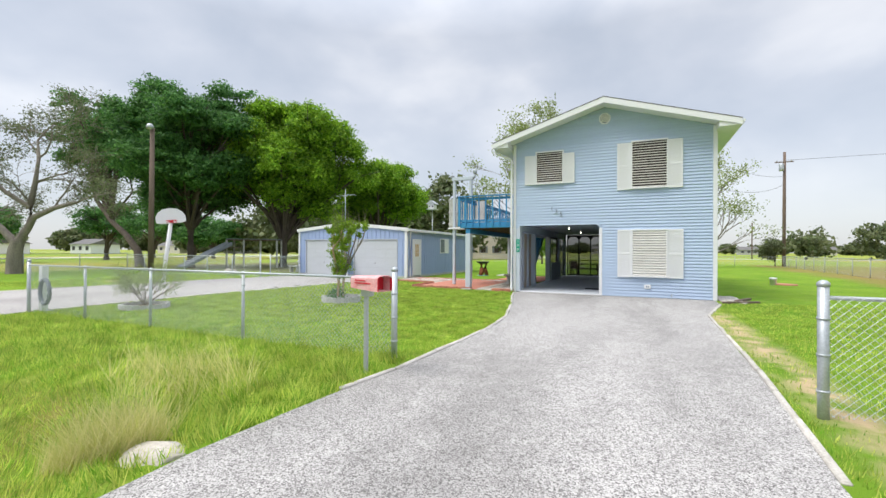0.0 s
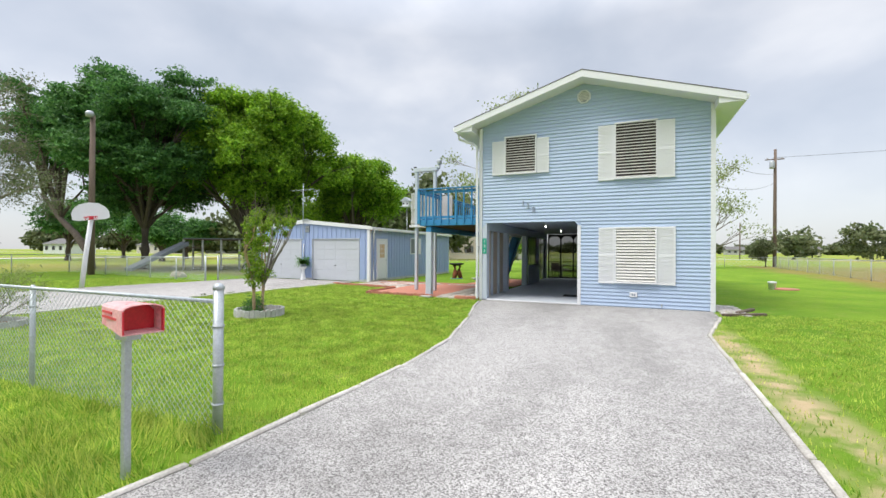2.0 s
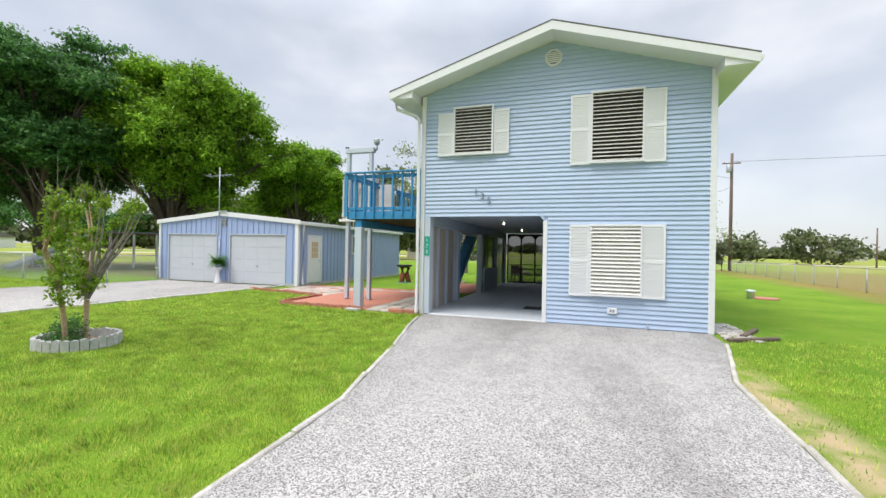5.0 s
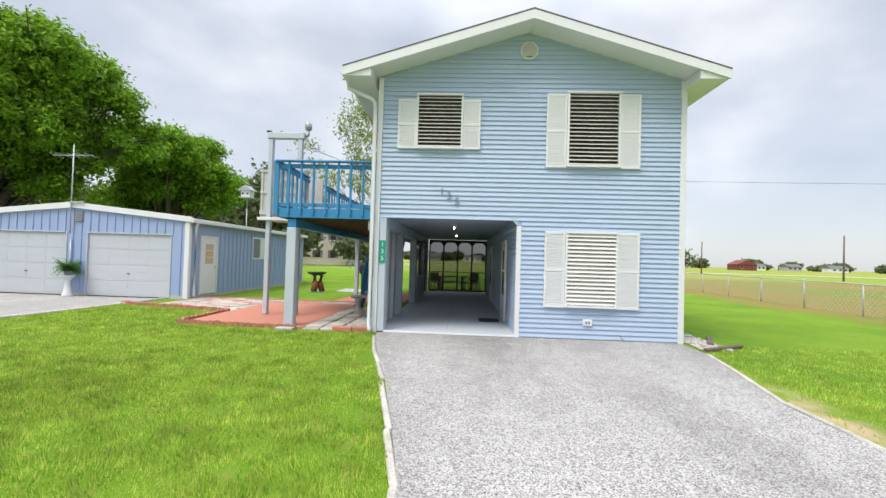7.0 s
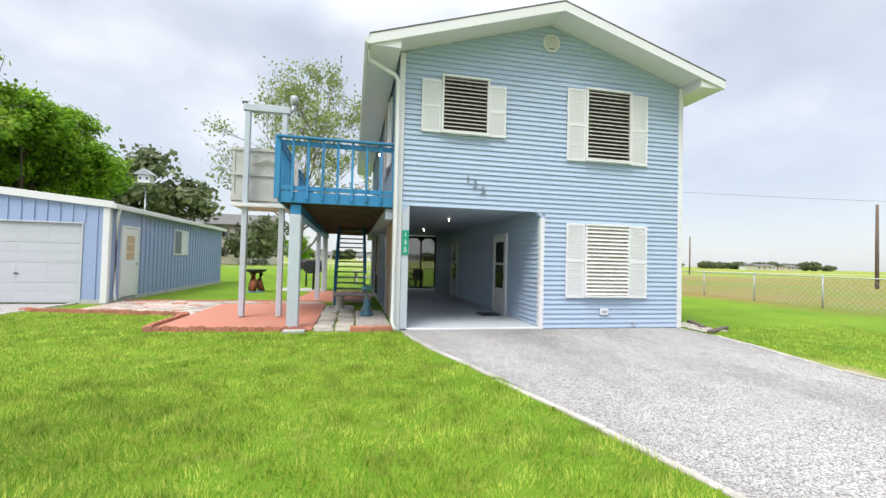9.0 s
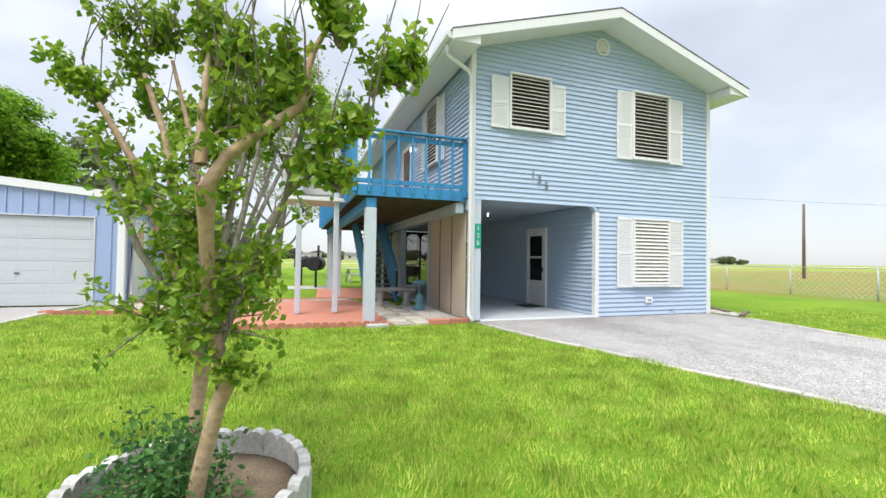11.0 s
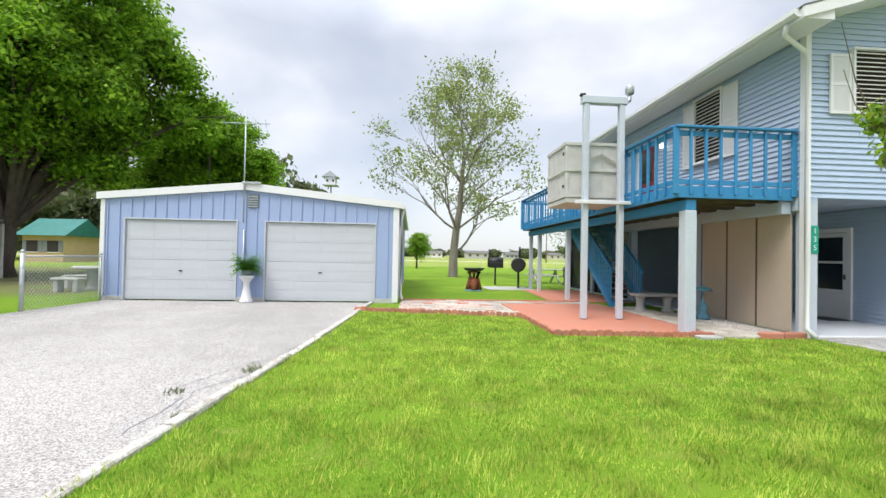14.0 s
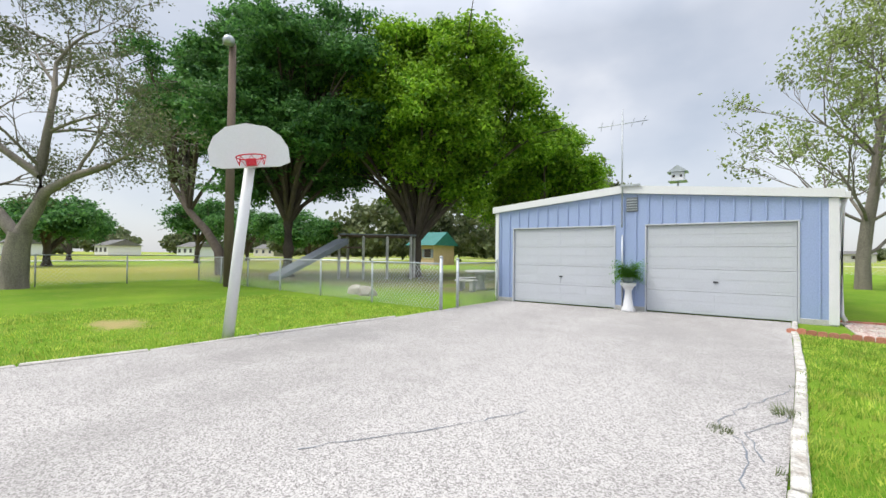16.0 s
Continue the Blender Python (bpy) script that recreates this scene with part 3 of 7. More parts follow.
# header over the opening with its cut corners
part("opening_header", prism([(OX0 - 0.16, 2.42), (OX0 + 0.08, 2.66), (OX0 - 0.16, 2.66)], 1, HY0 - 0.004, HY0 + 0.14), M_SIDING, house)
part("opening_header", prism([(OX1 + 0.02, 2.46), (OX1 + 0.02, 2.66), (OX1 - 0.16, 2.66)], 1, HY0 - 0.004, HY0 + 0.14), M_SIDING, house)
part("corner_post", B(HX0 + 0.105, HY0 + 0.0, 0, OX0, HY0 + 0.30, 2.64, 0.01), M_POST, house, "pale grey painted post")
part("carport_beam", B(HX0 + 0.0, HY0 + 0.16, 2.36, HX0 + 0.24, HY1 - 0.2, 2.655, 0.01), M_CARPORT, house)
for y in (18.75, 22.2, 25.2, 27.7):
    part("carport_post", B(HX0 + 0.02, y - 0.12, 0.0, HX0 + 0.24, y + 0.12, 2.36, 0.01), M_CARPORT, house)
for i in range(3):
    y0 = 16.17 + i * 0.84
    part("wall_panel", B(HX0 + 0.03, y0, 0.05, HX0 + 0.06, y0 + 0.80, 2.355, 0.004), M_TANPANEL, house, "tan plywood panel")
    part("panel_batten", B(HX0 + 0.062, y0 + 0.77, 0.05, HX0 + 0.15, y0 + 0.83, 2.355, 0.004), M_CARPORT, house)
    part("panel_cover", B(HX0 + 0.02, y0 + 0.79, 0.05, HX0 + 0.028, y0 + 0.83, 2.355, 0), M_BEAM, house)

# roof
for side in (-1, 1):
    ex = 4.0
    o = [(RX, RZ + 0.005), (RX + side * ex, RZ - SLOPE * ex + 0.005), (RX + side * ex, RZ - SLOPE * ex + 0.16), (RX, RZ + 0.17)]
    part("roof_deck", prism(o, 1, 15.24, 28.5), M_WHITE, house)
    o2 = [(RX, RZ + 0.174), (RX + side * (ex + 0.03), RZ - SLOPE * (ex + 0.03) + 0.164), (RX + side * (ex + 0.03), RZ - SLOPE * (ex + 0.03) + 0.184), (RX, RZ + 0.194)]
    part("roof_shingles", prism(o2, 1, 15.19, 28.53), M_ROOF, house, "grey asphalt shingles")
    rk = [(RX, RZ - 0.03), (RX + side * (ex + 0.02), RZ - SLOPE * (ex + 0.02) - 0.03), (RX + side * (ex + 0.02), RZ - SLOPE * (ex + 0.02) + 0.158), (RX, RZ + 0.166)]
    part("rake_board", prism(rk, 1, 15.20, 15.237), M_WHITE, house)
    xe = RX + side * ex
    ze = RZ - SLOPE * ex
    part("soffit", prism([(RX + side * 3.42, RZ - SLOPE * 3.42 - 0.004), (xe, ze - 0.004), (xe, ze - 0.03), (RX + side * 3.42, ze - 0.03)], 1, 15.24, 28.4), M_WHITE, house)
    part("gutter", prism([(xe, ze + 0.15), (xe + side * 0.11, ze + 0.15), (xe + side * 0.11, ze + 0.07), (xe + side * 0.06, ze + 0.02), (xe, ze + 0.02)], 1, 15.30, 28.4), M_WHITE, house, "white metal gutter")
part("downspout", T([(-5.28, 15.55, 5.6), (-5.27, 15.60, 5.42), (-4.75, 15.72, 5.22), (-4.68, 15.74, 5.12), (-4.67, 15.75, 2.0), (-4.67, 15.75, 0.2), (-4.62, 15.62, 0.06)], 0.045, 6), M_WHITE, house, "white metal downspout")

vent = part("gable_vent", lathe([(0.215, 0), (0.215, 0.03), (0.17, 0.035), (0.165, 0.012)], (0, 0, 0), 8), M_WHITE, None)
vent.data.transform(pose(RX - RX, 0 - 0.012, 6.39, 90, 0, 0) @ pose(0, 0, 0, 0, 0, 22.5))
vent.parent = house
# added grey disc; its colour stands for the shade between the vent slats
vb = part("vent_backing", lathe([(0.16, 0.0), (0.16, 0.003)], (0, 0, 0), 16), M_SLIDE, None)
vb.data.transform(pose(0, -0.0475, 6.39, 90, 0, 0))
vb.parent = vent
for i in range(6):
    z = 6.27 + i * 0.045
    half = math.sqrt(max(0.0, 0.16 ** 2 - (z + 0.012 - 6.39) ** 2))
    part("vent_slat", B(RX - half, HY0 - 0.062, z, RX + half, HY0 - 0.05, z + 0.026, 0), M_SLAT, vent)


def louvre_window(tag, along, x0, x1, z0, z1, s0, s1, sz0, sz1, slats, rise=0.34):
    """A louvred window with a shutter on each side; along maps (across, out, up) to the wall."""
    w = thing(tag, along(( x0 + x1) / 2, 0, z0), "white louvred window between slatted white shutters", "window", kind="structure")

    def P(name, a0, o0, b0, a1, o1, b1, material, parent, bev=0.004, tilt=0):
        p, q = along(a0, o0, b0), along(a1, o1, b1)
        bm = B(min(p[0], q[0]), min(p[1], q[1]), b0, max(p[0], q[0]), max(p[1], q[1]), b1, bev)
        return part(name, bm, material, parent)
    f = 0.045
    P("window_frame", x0, 0.0, z0, x0 + f, 0.09, z1, M_WHITE, w)
    P("window_frame", x1 - f, 0.0, z0, x1, 0.09, z1, M_WHITE, w)
    P("window_frame", x0, 0.0, z1, x1, 0.10, z1 + f, M_WHITE, w)
    P("window_sill", x0, 0.0, z0 - f, x1, 0.11, z0, M_WHITE, w)
    # sheet painted near-black for the shade between the slats
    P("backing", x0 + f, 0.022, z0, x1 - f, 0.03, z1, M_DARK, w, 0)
    dz = (z1 - z0) / slats
    for i in range(slats):
        b = z0 + i * dz
        a, c, d, e = along(x0 + f, 0.038, b + dz * rise), along(x1 - f, 0.038, b + dz * rise), along(x1 - f, 0.085, b + dz * 0.12), along(x0 + f, 0.085, b + dz * 0.12)
        up = Vector((0, 0, 0.016))
        vs = [Vector(k) for k in (a, c, d, e)]
        vs += [k + up for k in vs]
        raw("slat", [tuple(k) for k in vs], [(0, 1, 2, 3), (7, 6, 5, 4), (0, 4, 5, 1), (1, 5, 6, 2), (2, 6, 7, 3), (3, 7, 4, 0)], M_SLAT, w)
    for a0, a1 in ((s0, x0 - 0.004), (x1 + 0.004, s1)):
        s = P("shutter", a0, 0.012, sz0, a1, 0.04, sz1, M_WHITE, w)
        zm = (sz0 + sz1) / 2
        for b0, b1 in ((sz0, sz0 + 0.06), (zm - 0.04, zm + 0.04), (sz1 - 0.06, sz1)):
            P("rail", a0, 0.0405, b0, a1, 0.056, b1, M_WHITE, s)
        for c0, c1 in ((a0, a0 + 0.05), (a1 - 0.05, a1)):
            P("stile", c0, 0.0405, sz0 + 0.0605, c1, 0.055, zm - 0.0405, M_WHITE, s)
            P("stile", c0, 0.0405, zm + 0.0405, c1, 0.055, sz1 - 0.0605, M_WHITE, s)
        for lo, hi in ((sz0 + 0.065, zm - 0.045), (zm + 0.045, sz1 - 0.065)):
            k = int((hi - lo) / 0.035)
            for i in range(k):
                b = lo + (i + 0.1) * (hi - lo) / k
                P("blade", a0 + 0.052, 0.0405, b, a1 - 0.052, 0.049, b + 0.021, M_WHITE, s, 0)
    return w


def on_front(a, o, b):
    return (a, HY0 - 0.0 - o, b)


def on_west(a, o, b):
    return (HX0 - o, a, b)


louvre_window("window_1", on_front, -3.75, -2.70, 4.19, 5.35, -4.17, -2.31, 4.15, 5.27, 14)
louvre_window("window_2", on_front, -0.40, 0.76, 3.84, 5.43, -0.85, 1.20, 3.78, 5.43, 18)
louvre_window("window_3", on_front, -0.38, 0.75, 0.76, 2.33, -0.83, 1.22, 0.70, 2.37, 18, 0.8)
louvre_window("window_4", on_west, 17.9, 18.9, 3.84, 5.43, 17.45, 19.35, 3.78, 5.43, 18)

# front fittings
for ch, x, z in (("1", -3.13, 3.13), ("3", -2.97, 3.03), ("5", -2.79, 2.91)):
    num = letters(ch, 0.23, pose(x, HY0 - 0.030, z, 90, 0, 0), M_GREYNUM, "house_number", None)
    tagged(num, "grey metal house number " + ch + " on the siding", "house number", "house numbers")
sign = thing("address_sign", (-4.46, HY0 - 0.02, 1.57), "green upright sign with white numbers 135", "sign")
part("sign_plate", B(-4.505, HY0 - 0.016, 1.56, -4.365, HY0 - 0.004, 2.07, 0.003), M_GREEN, sign)
for i, ch in enumerate("135"):
    letters(ch, 0.14, pose(-4.435, HY0 - 0.017, 1.93 - i * 0.155, 90, 0, 0), M_WHITE, "digit", sign, 0.002)
outlet = thing("outlet_box", (0.12, HY0, 0.33), "white weatherproof outlet cover on the siding", "outlet")
part("cover_plate", B(0.03, HY0 - 0.05, 0.32, 0.24, HY0 - 0.012, 0.46, 0.01), M_WHITE, outlet)
for dx in (-0.03, 0.03):
    part("socket", B(0.135 + dx - 0.02, HY0 - 0.054, 0.36, 0.135 + dx + 0.02, HY0 - 0.0505, 0.42, 0.0), M_GREYNUM, outlet)
tap = thing("garden_tap", (0.87, HY0, 0.05), "small weathered brass garden tap low on the wall", "tap")
part("pipe", T([(0.87, HY0 + 0.0, 0.12), (0.87, HY0 - 0.09, 0.12), (0.87, HY0 - 0.12, 0.07)], 0.016), M_GALV, tap)
part("handle", B(0.84, HY0 - 0.10, 0.135, 0.90, HY0 - 0.07, 0.155, 0.004), M_GALV, tap)

# inside the carport
def storm_door(tag, yc):
    """A half-glazed storm door in the carport's inner wall."""
    door = thing(tag, (OX1 - 0.03, yc, 0.05), "white half-glazed storm door with dark panes, shut", "door", "carport doors", "structure")
    dx0 = OX1 - 0.012
    part("door_leaf", B(dx0 - 0.03, yc - 0.42, 0.06, dx0, yc + 0.42, 2.12, 0.006), M_WHITE, door)
    for q in ((dx0 - 0.05, yc - 0.52, 0.055, dx0 + 0.01, yc - 0.425, 2.24), (dx0 - 0.05, yc + 0.425, 0.055, dx0 + 0.01, yc + 0.52, 2.24), (dx0 - 0.05, yc - 0.424, 2.13, dx0 + 0.01, yc + 0.424, 2.24)):
        part("door_frame", B(*q), M_WHITE, door)
    for z0, z1 in ((0.75, 1.38), (1.44, 2.02)):
        part("pane", B(dx0 - 0.038, yc - 0.31, z0, dx0 - 0.031, yc + 0.31, z1, 0), M_PANE, door, "dark glass pane")
    part("door_handle", B(dx0 - 0.07, yc - 0.38, 1.0, dx0 - 0.031, yc - 0.35, 1.12, 0.004), M_BLACK, door)


storm_door("door_1", 18.35)
storm_door("door_4", 23.75)
mat_ob = thing("door_mat", (-1.9, 18.2, 0.05), "black rubber doormat on the carport floor", "doormat")
part("mat_sheet", B(-2.15, 17.75, 0.051, -1.60, 18.35, 0.066, 0.004), M_BLACK, mat_ob)
for x, y in ((-2.9, 18.6), (-2.9, 22.8)):
    lamp = thing("ceiling_bulb", (x, y, 2.6), "bare lit bulb in a white ceiling holder", "ceiling light", "carport bulbs")
    part("holder", lathe([(0.05, 2.62 - 2.6), (0.05, 0.058)], (x, y, 2.6), 12), M_WHITE, lamp)
    part("bulb", lathe([(0.006, -0.05), (0.022, -0.04), (0.025, -0.02), (0.014, 0.018)], (x, y, 2.6), 12), M_BULB, lamp)
screen = thing("screen_wall", (-2.9, 27.9, 0.05), "black-framed screen panels closing the carport's rear", "screen wall", kind="structure")
xs = np.linspace(HX0 + 0.3, OX1 - 0.03, 5)
for x in xs:
    part("mullion", B(x - 0.035, 27.82, 0.06, x + 0.035, 27.9, 2.65, 0.004), M_SCREEN, screen)
for a, b in zip(xs, xs[1:]):
    part("panel_rail", B(a + 0.036, 27.83, 0.06, b - 0.036, 27.89, 0.14, 0.004), M_SCREEN, screen)
    part("panel_rail", B(a + 0.036, 27.83, 2.52, b - 0.036, 27.89, 2.65, 0.004), M_SCREEN, screen)
    for cx, s in ((a + 0.036, 1), (b - 0.036, -1)):
        part("corner_brace", prism([(cx, 2.52), (cx + s * 0.14, 2.52), (cx, 2.36)], 1, 27.84, 27.88), M_SCREEN, screen)
    part("mid_rail", B(a + 0.036, 27.84, 1.02, b - 0.036, 27.88, 1.05, 0.002), M_SCREEN, screen)
    part("screen", B(a + 0.036, 27.858, 0.141, b - 0.036, 27.862, 2.519, 0), M_MESH, screen, "fine dark insect screen")
for y0, y1 in ((25.35, 27.55), (22.35, 25.05)):
    part("side_screen", B(HX0 + 0.12, y0, 0.06, HX0 + 0.124, y1, 2.355, 0), M_MESH, screen)
    for y in (y0, (y0 + y1) / 2, y1):
        part("side_mullion", B(HX0 + 0.09, y - 0.03, 0.06, HX0 + 0.118, y + 0.03, 2.355, 0), M_SCREEN, screen)
part("door_panel_dark", B(HX0 + 0.26, 22.3, 0.06, HX0 + 0.30, 25.1, 1.0, 0.004), M_CARPORT, screen)
lat = part("lattice_panel", B(HX0 + 0.05, 22.33, 0.9, HX0 + 0.075, 22.37, 2.35, 0), M_WHITE, screen, "white lattice panel")
for k in range(-12, 13):
    for s in (-1, 1):
        yc = 22.95 + k * 0.1
        p0, p1 = (yc - 0.7, 0.9), (yc + 0.7, 2.3)
        lo, hi = max(0.0, (22.4 - p0[0]) / 1.4), min(1.0, (23.5 - p0[0]) / 1.4)
        if hi - lo < 0.1:
            continue
        a, b = p0[0] + 1.4 * lo, p0[0] + 1.4 * hi
        za, zb = (0.9 + 1.4 * lo, 0.9 + 1.4 * hi) if s > 0 else (2.3 - 1.4 * lo, 2.3 - 1.4 * hi)
        part("lattice_strip", prism([(a, za - 0.015), (a, za + 0.015), (b, zb + 0.015), (b, zb - 0.015)], 0, HX0 + 0.05 + 0.006 * s, HX0 + 0.055 + 0.006 * s), M_WHITE, lat)

# ---- the deck, its stair and the lift ----
DX, DY0, DY1, DZ = -6.95, 16.08, 26.9, 2.72
deck = thing("deck", (-5.8, 21.5, 0), "raised bright blue timber deck on pale posts", "deck")
for i in range(17):
    x = DX + 0.03 + i * 0.138
    if x + 0.13 > HX0:
        break
    part("deck_board", B(x, DY0, DZ, x + 0.132, DY1, DZ + 0.03, 0), M_BEAM, deck)
for i in range(19):
    y = DY0 + 0.3 + i * 0.57
    part("joist", B(DX + 0.05, y, DZ - 0.19, HX0 - 0.03, y + 0.045, DZ - 0.005, 0), M_BEAM, deck)
part("fascia", B(DX - 0.03, DY0 - 0.04, DZ - 0.17, DX + 0.015, DY1 + 0.03, DZ + 0.05, 0.005), M_DECKBLUE, deck)
part("fascia", B(DX + 0.02, DY0 - 0.04, DZ - 0.17, HX0 - 0.03, DY0 - 0.004, DZ + 0.05, 0.005), M_DECKBLUE, deck)
part("fascia", B(DX + 0.02, DY1 + 0.004, DZ - 0.17, HX0 - 0.03, DY1 + 0.03, DZ + 0.05, 0.005), M_DECKBLUE, deck)
part("girder", B(-6.74, DY0 + 0.02, DZ - 0.39, -6.54, DY1 - 0.05, DZ - 0.195, 0.008), M_DECKBLUE, deck)
part("ledger", B(HX0 - 0.22, DY0 + 0.02, 2.30, HX0 - 0.04, DY1, DZ - 0.195, 0.008), M_CARPORT, deck)
for y, h in ((16.2, 0.11), (22.35, 0.07), (25.5, 0.07), (26.75, 0.07)):
    part("deck_post", B(-6.64 - h, y - h, 0.0, -6.64 + h, y + h, DZ - 0.395, 0.012), M_POST, deck, "pale grey painted timber post")
TOPR = 3.84


def railing(x0, y0, x1, y1, skip=None):
    d = math.hypot(x1 - x0, y1 - y0)
    ang = math.degrees(math.atan2(y1 - y0, x1 - x0))
    n = round(d / 0.29)
    for i in range(n + 1):
        f = i / n
        s = f * d
        if skip and skip[0] < s < skip[1]:
            continue
        wide = 0.055 if i % 8 == 0 else 0.024
        m = pose(x0 + (x1 - x0) * f, y0 + (y1 - y0) * f, 0, 0, 0, ang)
        part("baluster", B(-wide, -0.022, DZ - 0.1, wide, 0.022, TOPR - 0.005, 0.004, m), M_DECKBLUE, deck)
    for a, b in (((0, skip[0]), (skip[1], d)) if skip else ((0, d),)):
        part("top_rail", B(a - 0.02, -0.07, TOPR, b + 0.02, 0.05, TOPR + 0.04, 0.006, pose(x0, y0, 0, 0, 0, ang)), M_DECKBLUE, deck)
        part("side_rail", B(a, 0.024, TOPR - 0.14, b, 0.05, TOPR - 0.04, 0.004, pose(x0, y0, 0, 0, 0, ang)), M_DECKBLUE, deck)
        part("bottom_rail", B(a, 0.024, DZ + 0.08, b, 0.05, DZ + 0.17, 0.004, pose(x0, y0, 0, 0, 0, ang)), M_DECKBLUE, deck)


railing(DX - 0.05, DY0 - 0.06, HX0 - 0.05, DY0 - 0.06)
railing(DX - 0.055, DY1, DX - 0.055, DY0 - 0.02, (DY1 - 19.35, DY1 - 18.05))
railing(HX0 - 0.05, DY1 + 0.06, DX - 0.05, DY1 + 0.06)

stair = thing("outdoor_stair", (-5.6, 22, 0), "open stair with grey treads and blue balusters", "stair")
SY0, SY1, SX0, SX1, NST = 20.5, 24.1, -6.0, -5.05, 15
for i in range(NST):
    f = (i + 1) / (NST + 1)
    y, z = SY0 + (SY1 - SY0) * f, DZ * f
    part("tread", B(SX0 + 0.05, y - 0.13, z - 0.04, SX1 - 0.05, y + 0.14, z, 0.006), M_SLIDE, stair)
for x in (SX0, SX1 - 0.045):
    o = [(SY0 - 0.1, 0.0), (SY0 + 0.2, 0.0), (SY1 + 0.1, DZ - 0.2), (SY1 + 0.1, DZ), (SY1 - 0.1, DZ), (SY0 - 0.1, 0.12)]
    part("stringer", prism(o, 0, x, x + 0.045), M_DECKBLUE, stair)
    part("handrail", prism([(SY0, 0.98), (SY1, DZ + 0.9), (SY1, DZ + 0.98), (SY0, 1.06)], 0, x - 0.02, x + 0.05), M_DECKBLUE, stair)
    for i in range(28):
        f = (i + 0.5) / 28
        y, z = SY0 + (SY1 - SY0) * f, DZ * f
        part("baluster", B(x - 0.02, y - 0.035, z, x - 0.002, y + 0.035, z + 0.95, 0.003), M_DECKBLUE, stair)

lift = thing("cargo_lift", (-7.6, 18.2, 0), "pale grey outdoor lift with slatted cage beside the deck", "lift")
for x in (-7.98, -7.16):
    part("mast", B(x - 0.06, 17.72, 0.05, x + 0.06, 17.86, 4.86, 0.012), M_POST, lift, "pale painted steel mast")
part("head_beam", B(-8.08, 17.70, 4.865, -7.04, 17.88, 5.03, 0.01), M_POST, lift)
part("cross_beam", B(-8.25, 17.64, 2.60, -6.3, 17.71, 2.68, 0.008), M_WHITE, lift)
part("winch_bracket", T([(-7.1, 17.79, 4.9), (-6.98, 17.79, 4.98), (-6.97, 17.79, 5.16)], 0.05), M_GALV, lift)
part("winch_motor", lathe([(0.07, 0), (0.095, 0.02), (0.095, 0.16), (0.075, 0.2)], (-6.97, 17.79, 5.12), 14), M_GALV, lift, "grey cylindrical motor")
part("pulley", B(-8.12, 17.74, 5.03, -8.0, 17.84, 5.09, 0.01), M_BLACK, lift)
CX0, CX1, CY0, CY1, CZ0, CZ1 = -8.35, -7.0, 18.0, 19.3, 2.76, 4.05
part("cage_floor", B(CX0, CY0, CZ0 - 0.1, CX1, CY1, CZ0, 0.01), M_BEIGECAGE, lift)
for x in (CX0, CX1 - 0.07):
    for y in (CY0, CY1 - 0.07):
        part("cage_post", B(x, y, CZ0, x + 0.07, y + 0.07, CZ1, 0.008), M_BEIGECAGE, lift)
for z0, h in ((CZ1 - 0.07, 0.07), (CZ0 + 0.62, 0.06), (CZ0 + 0.02, 0.12)):
    for y in (CY0 - 0.02, CY1 - 0.0):
        part("cage_rail", B(CX0, y, z0, CX1, y + 0.02, z0 + h, 0.004), M_BEIGECAGE, lift)
    part("cage_rail", B(CX0 - 0.02, CY0, z0, CX0 - 0.001, CY1, z0 + h, 0.004), M_BEIGECAGE, lift)
for i in range(3):
    x0 = CX0 + 0.075 + i * 0.40
    part("cage_panel", B(x0, CY0 + 0.02, CZ0 + 0.01, x0 + 0.39, CY0 + 0.035, CZ1 - 0.05, 0.002), M_BEIGECAGE, lift)
    part("cage_panel", B(x0, CY1 - 0.035, CZ0 + 0.01, x0 + 0.39, CY1 - 0.02, CZ1 - 0.05, 0.002), M_BEIGECAGE, lift)
for i in range(3):
    y0 = CY0 + 0.075 + i * 0.385
    part("cage_panel", B(CX0 + 0.02, y0, CZ0 + 0.01, CX0 + 0.035, y0 + 0.375, CZ1 - 0.05, 0.002), M_BEIGECAGE, lift)
part("diagonal_brace", prism([(-7.9, 3.68), (-7.55, 3.85), (-7.2, 3.66), (-7.2, 3.60), (-7.55, 3.79), (-7.9, 3.62)], 1, CY0 - 0.06, CY0 - 0.03), M_BEIGECAGE, lift)
for z in (3.0, 3.75):
    part("hinge", B(CX0 - 0.035, CY0 + 0.05, z, CX0 - 0.02, CY0 + 0.13, z + 0.07, 0.003), M_BLACK, lift)

door2 = thing("door_2", (HX0, 21.1, DZ), "dark red upstairs door in a white frame", "door", kind="structure")
part("door_leaf", B(HX0 - 0.03, 20.68, DZ + 0.04, HX0 - 0.006, 21.52, 4.82, 0.004), M_DOORRED, door2)
for q in ((HX0 - 0.05, 20.57, DZ + 0.035, HX0 - 0.004, 20.675, 4.95), (HX0 - 0.05, 21.525, DZ + 0.035, HX0 - 0.004, 21.63, 4.95), (HX0 - 0.05, 20.676, 4.825, HX0 - 0.004, 21.524, 4.95)):
    part("door_frame", B(*q), M_WHITE, door2)
part("pane", B(HX0 - 0.036, 20.83, 3.75, HX0 - 0.031, 21.37, 4.65, 0), M_PANE, door2)
wl2 = thing("wall_lantern", (HX0, 20.2, 4.7), "white porch lantern with a lit bulb", "wall lamp")
part("bracket", B(HX0 - 0.10, 20.15, 4.72, HX0 - 0.004, 20.25, 4.86, 0.01), M_WHITE, wl2)
